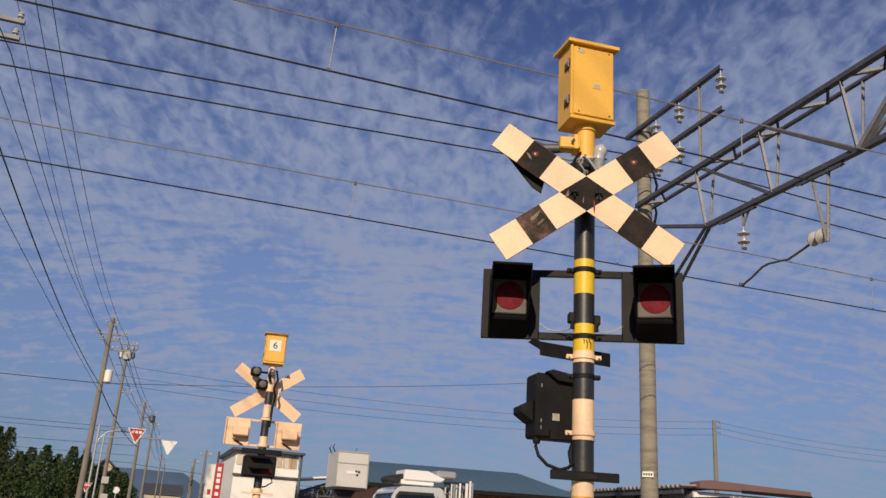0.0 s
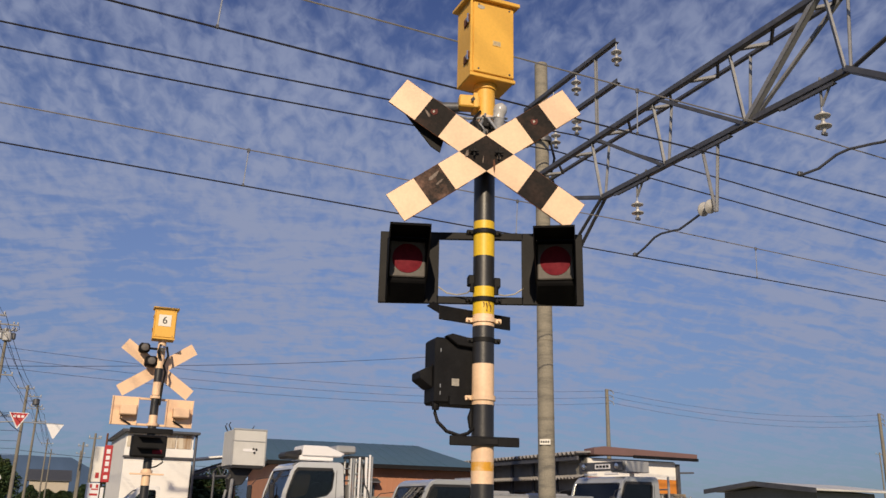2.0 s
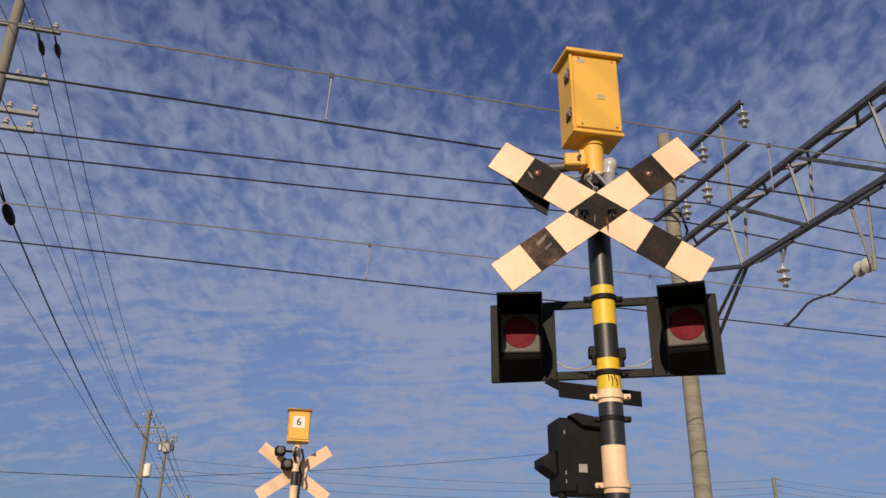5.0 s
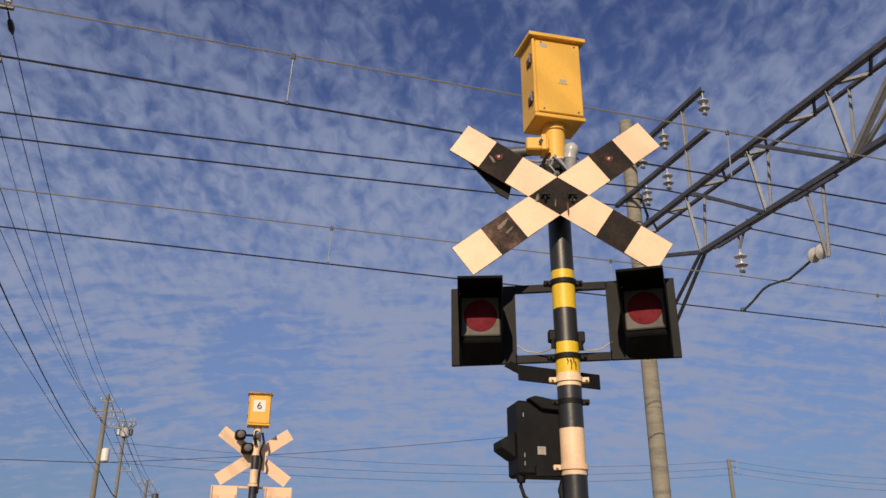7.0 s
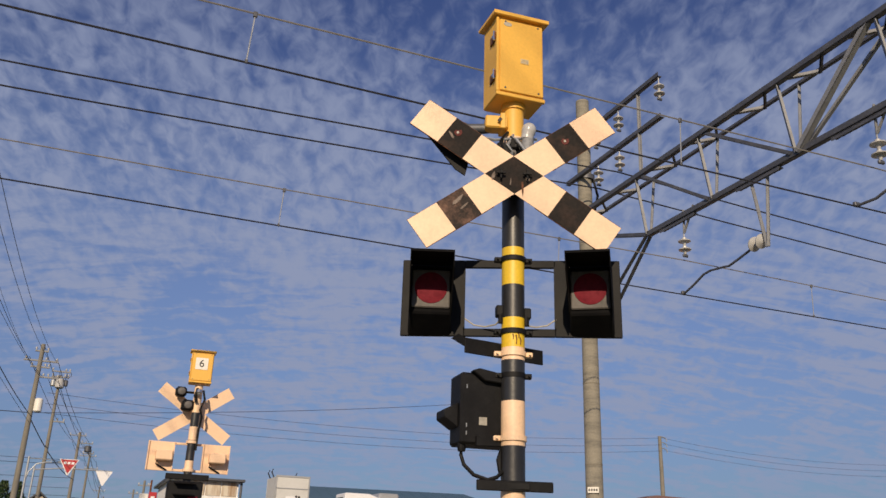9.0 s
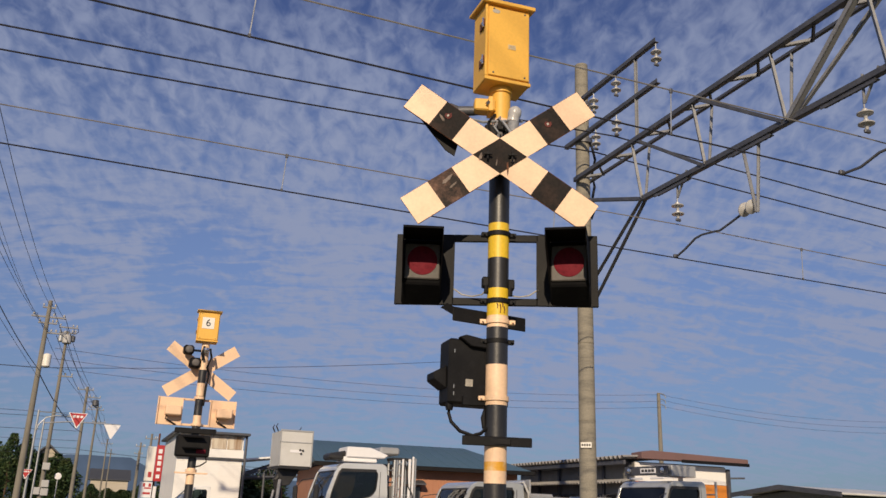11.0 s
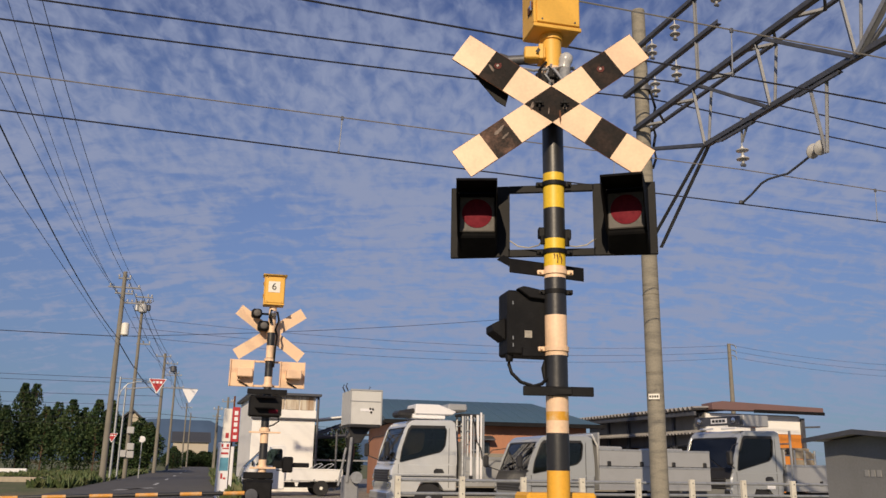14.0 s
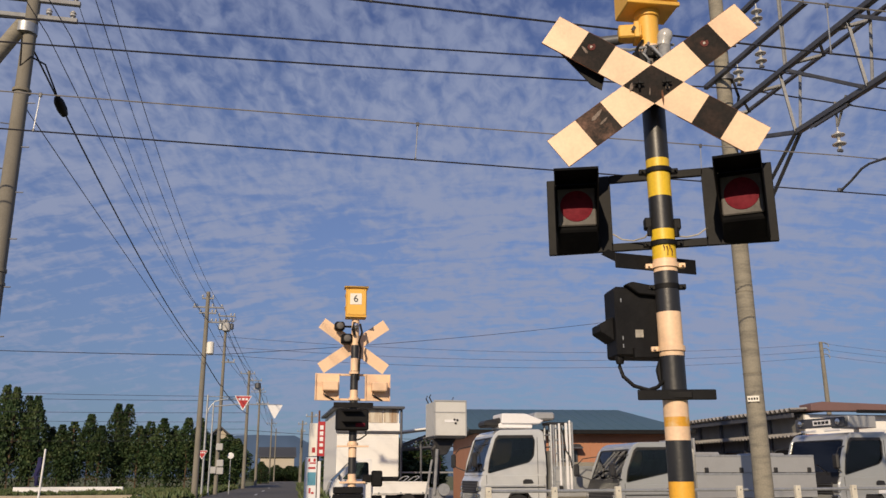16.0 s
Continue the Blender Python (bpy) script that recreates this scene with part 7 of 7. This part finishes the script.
for y0, yg in ((0.02, 0.03), (KW - 0.06, KW - 0.03)):
    bm = grid()
    ring(bm, hull, pane_, 0.04, Matrix.Translation((0, y0, 0)))
    part("door_frame", bm, WHITE_CAR, kcab)
    bm = grid()
    prism(bm, pane_, 0.004, Matrix.Translation((0, yg, 0)))
    part("side_window", bm, CAB_GLASS, kcab, "clear side window")
    bm = grid()
    box(bm, 1.18, 1.34, y0 - 0.034 if y0 < 0.5 else KW - 0.004, y0 - 0.014 if y0 < 0.5 else KW + 0.014, 0.86, 0.90, 0.008)
    part("door_handle", bm, TRIM, kcab)
bm = grid()
fall = Matrix.Translation((0.12, 0, 0.975)) @ Matrix(((0, 0.70, 0.714, 0), (1, 0, 0, 0), (0, -0.714, 0.70, 0), (0, 0, 0, 1)))
ring(bm, soften([(0.03, 0), (0.03, 0.93), (KW - 0.03, 0.93), (KW - 0.03, 0)], 0.03), soften([(0.08, 0.05), (0.08, 0.88), (KW - 0.08, 0.88), (KW - 0.08, 0.05)], 0.06), 0.025, fall)
part("screen_seal", bm, TRIM, kcab)
bm = grid()
prism(bm, soften([(0.08, 0.05), (0.08, 0.88), (KW - 0.08, 0.88), (KW - 0.08, 0.05)], 0.06), 0.004, fall @ Matrix.Translation((0, 0.01, 0)))
part("windscreen", bm, CAB_GLASS, kcab)
bm = grid()
box(bm, 1.45, 1.485, 0.06, KW - 0.06, 0.97, 1.66)
part("rear_wall", bm, INTERIOR, kcab)
for y in (0.15, 0.80):
    bm = grid()
    prism(bm, [(1.05, 0.96), (1.24, 0.96), (1.38, 1.42), (1.28, 1.46)], 0.48, Matrix.Translation((0, y, 0)), 0, 0.03)
    part("seat", bm, INTERIOR, kcab)
bm = grid()
box(bm, -0.02, 0.03, 0.10, 0.36, 0.55, 0.70, 0.02)
part("headlight", bm, CHROME, kcab)
bm = grid()
box(bm, 0.30, 0.36, -0.14, -0.03, 1.02, 1.20, 0.02)
part("mirror", bm, TRIM, kcab)
bm = grid()
box(bm, 1.54, 3.56, 0.03, KW - 0.03, 0.50, 0.56, 0.008)
part("bed_floor", bm, WHITE_CAR, kei)
for y in (0.0, KW - 0.03):
    bm = grid()
    box(bm, 1.54, 3.58, y, y + 0.03, 0.53, 0.92, 0.008)
    gate = part("side_gate", bm, WHITE_CAR, kei, "white drop-side gate")
    bm = grid()
    box(bm, 1.53, 3.59, y - 0.012, y + 0.042, 0.89, 0.935, 0.008)
    part("gate_rail", bm, WHITE_CAR, gate)
    for x in (1.75, 2.55, 3.35):
        bm = grid()
        box(bm, x - 0.03, x + 0.03, y - 0.018, y + 0.048, 0.50, 0.58, 0.006)
        part("hinge", bm, STEEL, gate)
bm = grid()
box(bm, 3.55, 3.58, 0.035, KW - 0.035, 0.53, 0.92, 0.008)
part("tail_gate", bm, WHITE_CAR, kei)
bm = grid()
box(bm, 0.4, 3.5, 0.40, KW - 0.40, 0.28, 0.46, 0.01)
part("chassis", bm, TRIM, kei)
bm = grid()
prism(bm, [(1.86, 0.49), (2.02, 0.49), (1.98, 0.33), (1.90, 0.33)], 0.03, Matrix.Translation((0, 0.1, 0)))
part("fuel_cap_guard", bm, WHITE_CAR, kei)
for x in (0.66, 2.82):
    for y in (0.10, KW - 0.10):
        wheel(kei, x, y, 0.27, PALE)
for x in (2.6, 3.0):
    bm = grid()
    tube(bm, [(x, 0.05, 0.93), (x + 0.25, 0.1, 1.10), (x + 0.3, 0.7, 1.13), (x + 0.25, 1.35, 1.10), (x, 1.4, 0.93)], 0.018, 6)
    part("bed_hoop", bm, STEEL, kei)

# ---- aerial work platform ----
lift_t = thing("bucket_lift", at_plan(4.98, 25.0), "silver aerial work bucket on a dark folded boom", "bucket lift")
BUCKET = material("bucket_aluminium", (0.62, 0.62, 0.60), 0.5, 0.1, spot=(0.48, 0.48, 0.46), amount=0.4, scale=3)
bm = grid()
box(bm, 0.0, 0.95, 0.0, 0.04, 2.28, 3.28, 0.008)
part("bucket_front", bm, BUCKET, lift_t)
bm = grid()
box(bm, 0.0, 0.04, 0.045, 1.3, 2.28, 3.28, 0.008)
part("bucket_side", bm, BUCKET, lift_t)
bm = grid()
box(bm, 0.91, 0.95, 0.045, 1.3, 2.28, 3.28, 0.008)
part("bucket_side", bm, BUCKET, lift_t)
bm = grid()
box(bm, 0.0, 0.95, 1.305, 1.345, 2.28, 3.28, 0.008)
part("bucket_back", bm, BUCKET, lift_t)
bm = grid()
box(bm, 0.02, 0.93, 0.02, 1.32, 2.20, 2.275, 0.008)
part("bucket_floor", bm, TRIM, lift_t)
bm = grid()
for x0, x1, z0, z1 in ((-0.02, 0.97, 3.26, 3.31), (-0.02, 0.97, 2.94, 2.97), (-0.02, 0.02, 2.26, 3.28), (0.93, 0.97, 2.26, 3.28)):
    box(bm, x0, x1, -0.015, 0.0, z0, z1, 0.004)
part("rim", bm, BED_GREY, lift_t)
bm = grid()
box(bm, 0.3, 0.66, -0.012, -0.004, 2.66, 2.74)
part("label_stripe", bm, SIGN_WHITE, lift_t)
for x, z in ((0.60, 2.74), (0.68, 2.73), (0.63, 2.64)):
    bm = grid()
    lathe(bm, [(0.035, 0), (0.03, 0.02), (0, 0.025)], 10, Matrix.Translation((x, -0.012, z)) @ Matrix.Rotation(radians(90), 4, "X"))
    part("control_knob", bm, TRIM, lift_t)
bm = grid()
tube(bm, [(0.25, 0.5, 2.2), (0.1, 0.55, 1.9), (0.2, 0.6, 1.5), (0.15, 0.7, 0.9)], 0.12, 8)
prism(bm, [(0.05, 2.22), (0.75, 2.22), (0.45, 1.75), (0.2, 1.7)], 0.3, Matrix.Translation((0, 0.4, 0)), 0, 0.02)
part("boom", bm, TRIM, lift_t, "dark folded boom")
bm = grid()
box(bm, 0.0, 0.42, 0.3, 1.0, 0.0, 0.8, 0.05)
rod(bm, (0.05, 0.3, 0.6), (0.15, 0.35, 1.9), 0.05, n=8)
rod(bm, (-0.2, 0.35, 0.5), (0.0, 0.4, 1.6), 0.035, n=8)
part("turret", bm, LATTICE, lift_t)
bm = grid()
lathe(bm, [(0.05, 0), (0.17, 0.0), (0.17, 0.12), (0.05, 0.12)], 18, Matrix.Translation((0.3, 0.22, 0.75)) @ Matrix.Rotation(radians(90), 4, "X"))
part("cable_reel", bm, STEEL, lift_t)
# bent stubs added to the bucket in place of a distant pole's insulators
for x, y in ((0.04, 0.4), (0.04, 0.9), (0.93, 1.2)):
    bm = grid()
    tube(bm, [(x - 0.05, y, 3.28), (x - 0.12, y, 3.42), (x - 0.08, y, 3.5)], 0.02, 6)
    part("hook", bm, TRIM, lift_t)
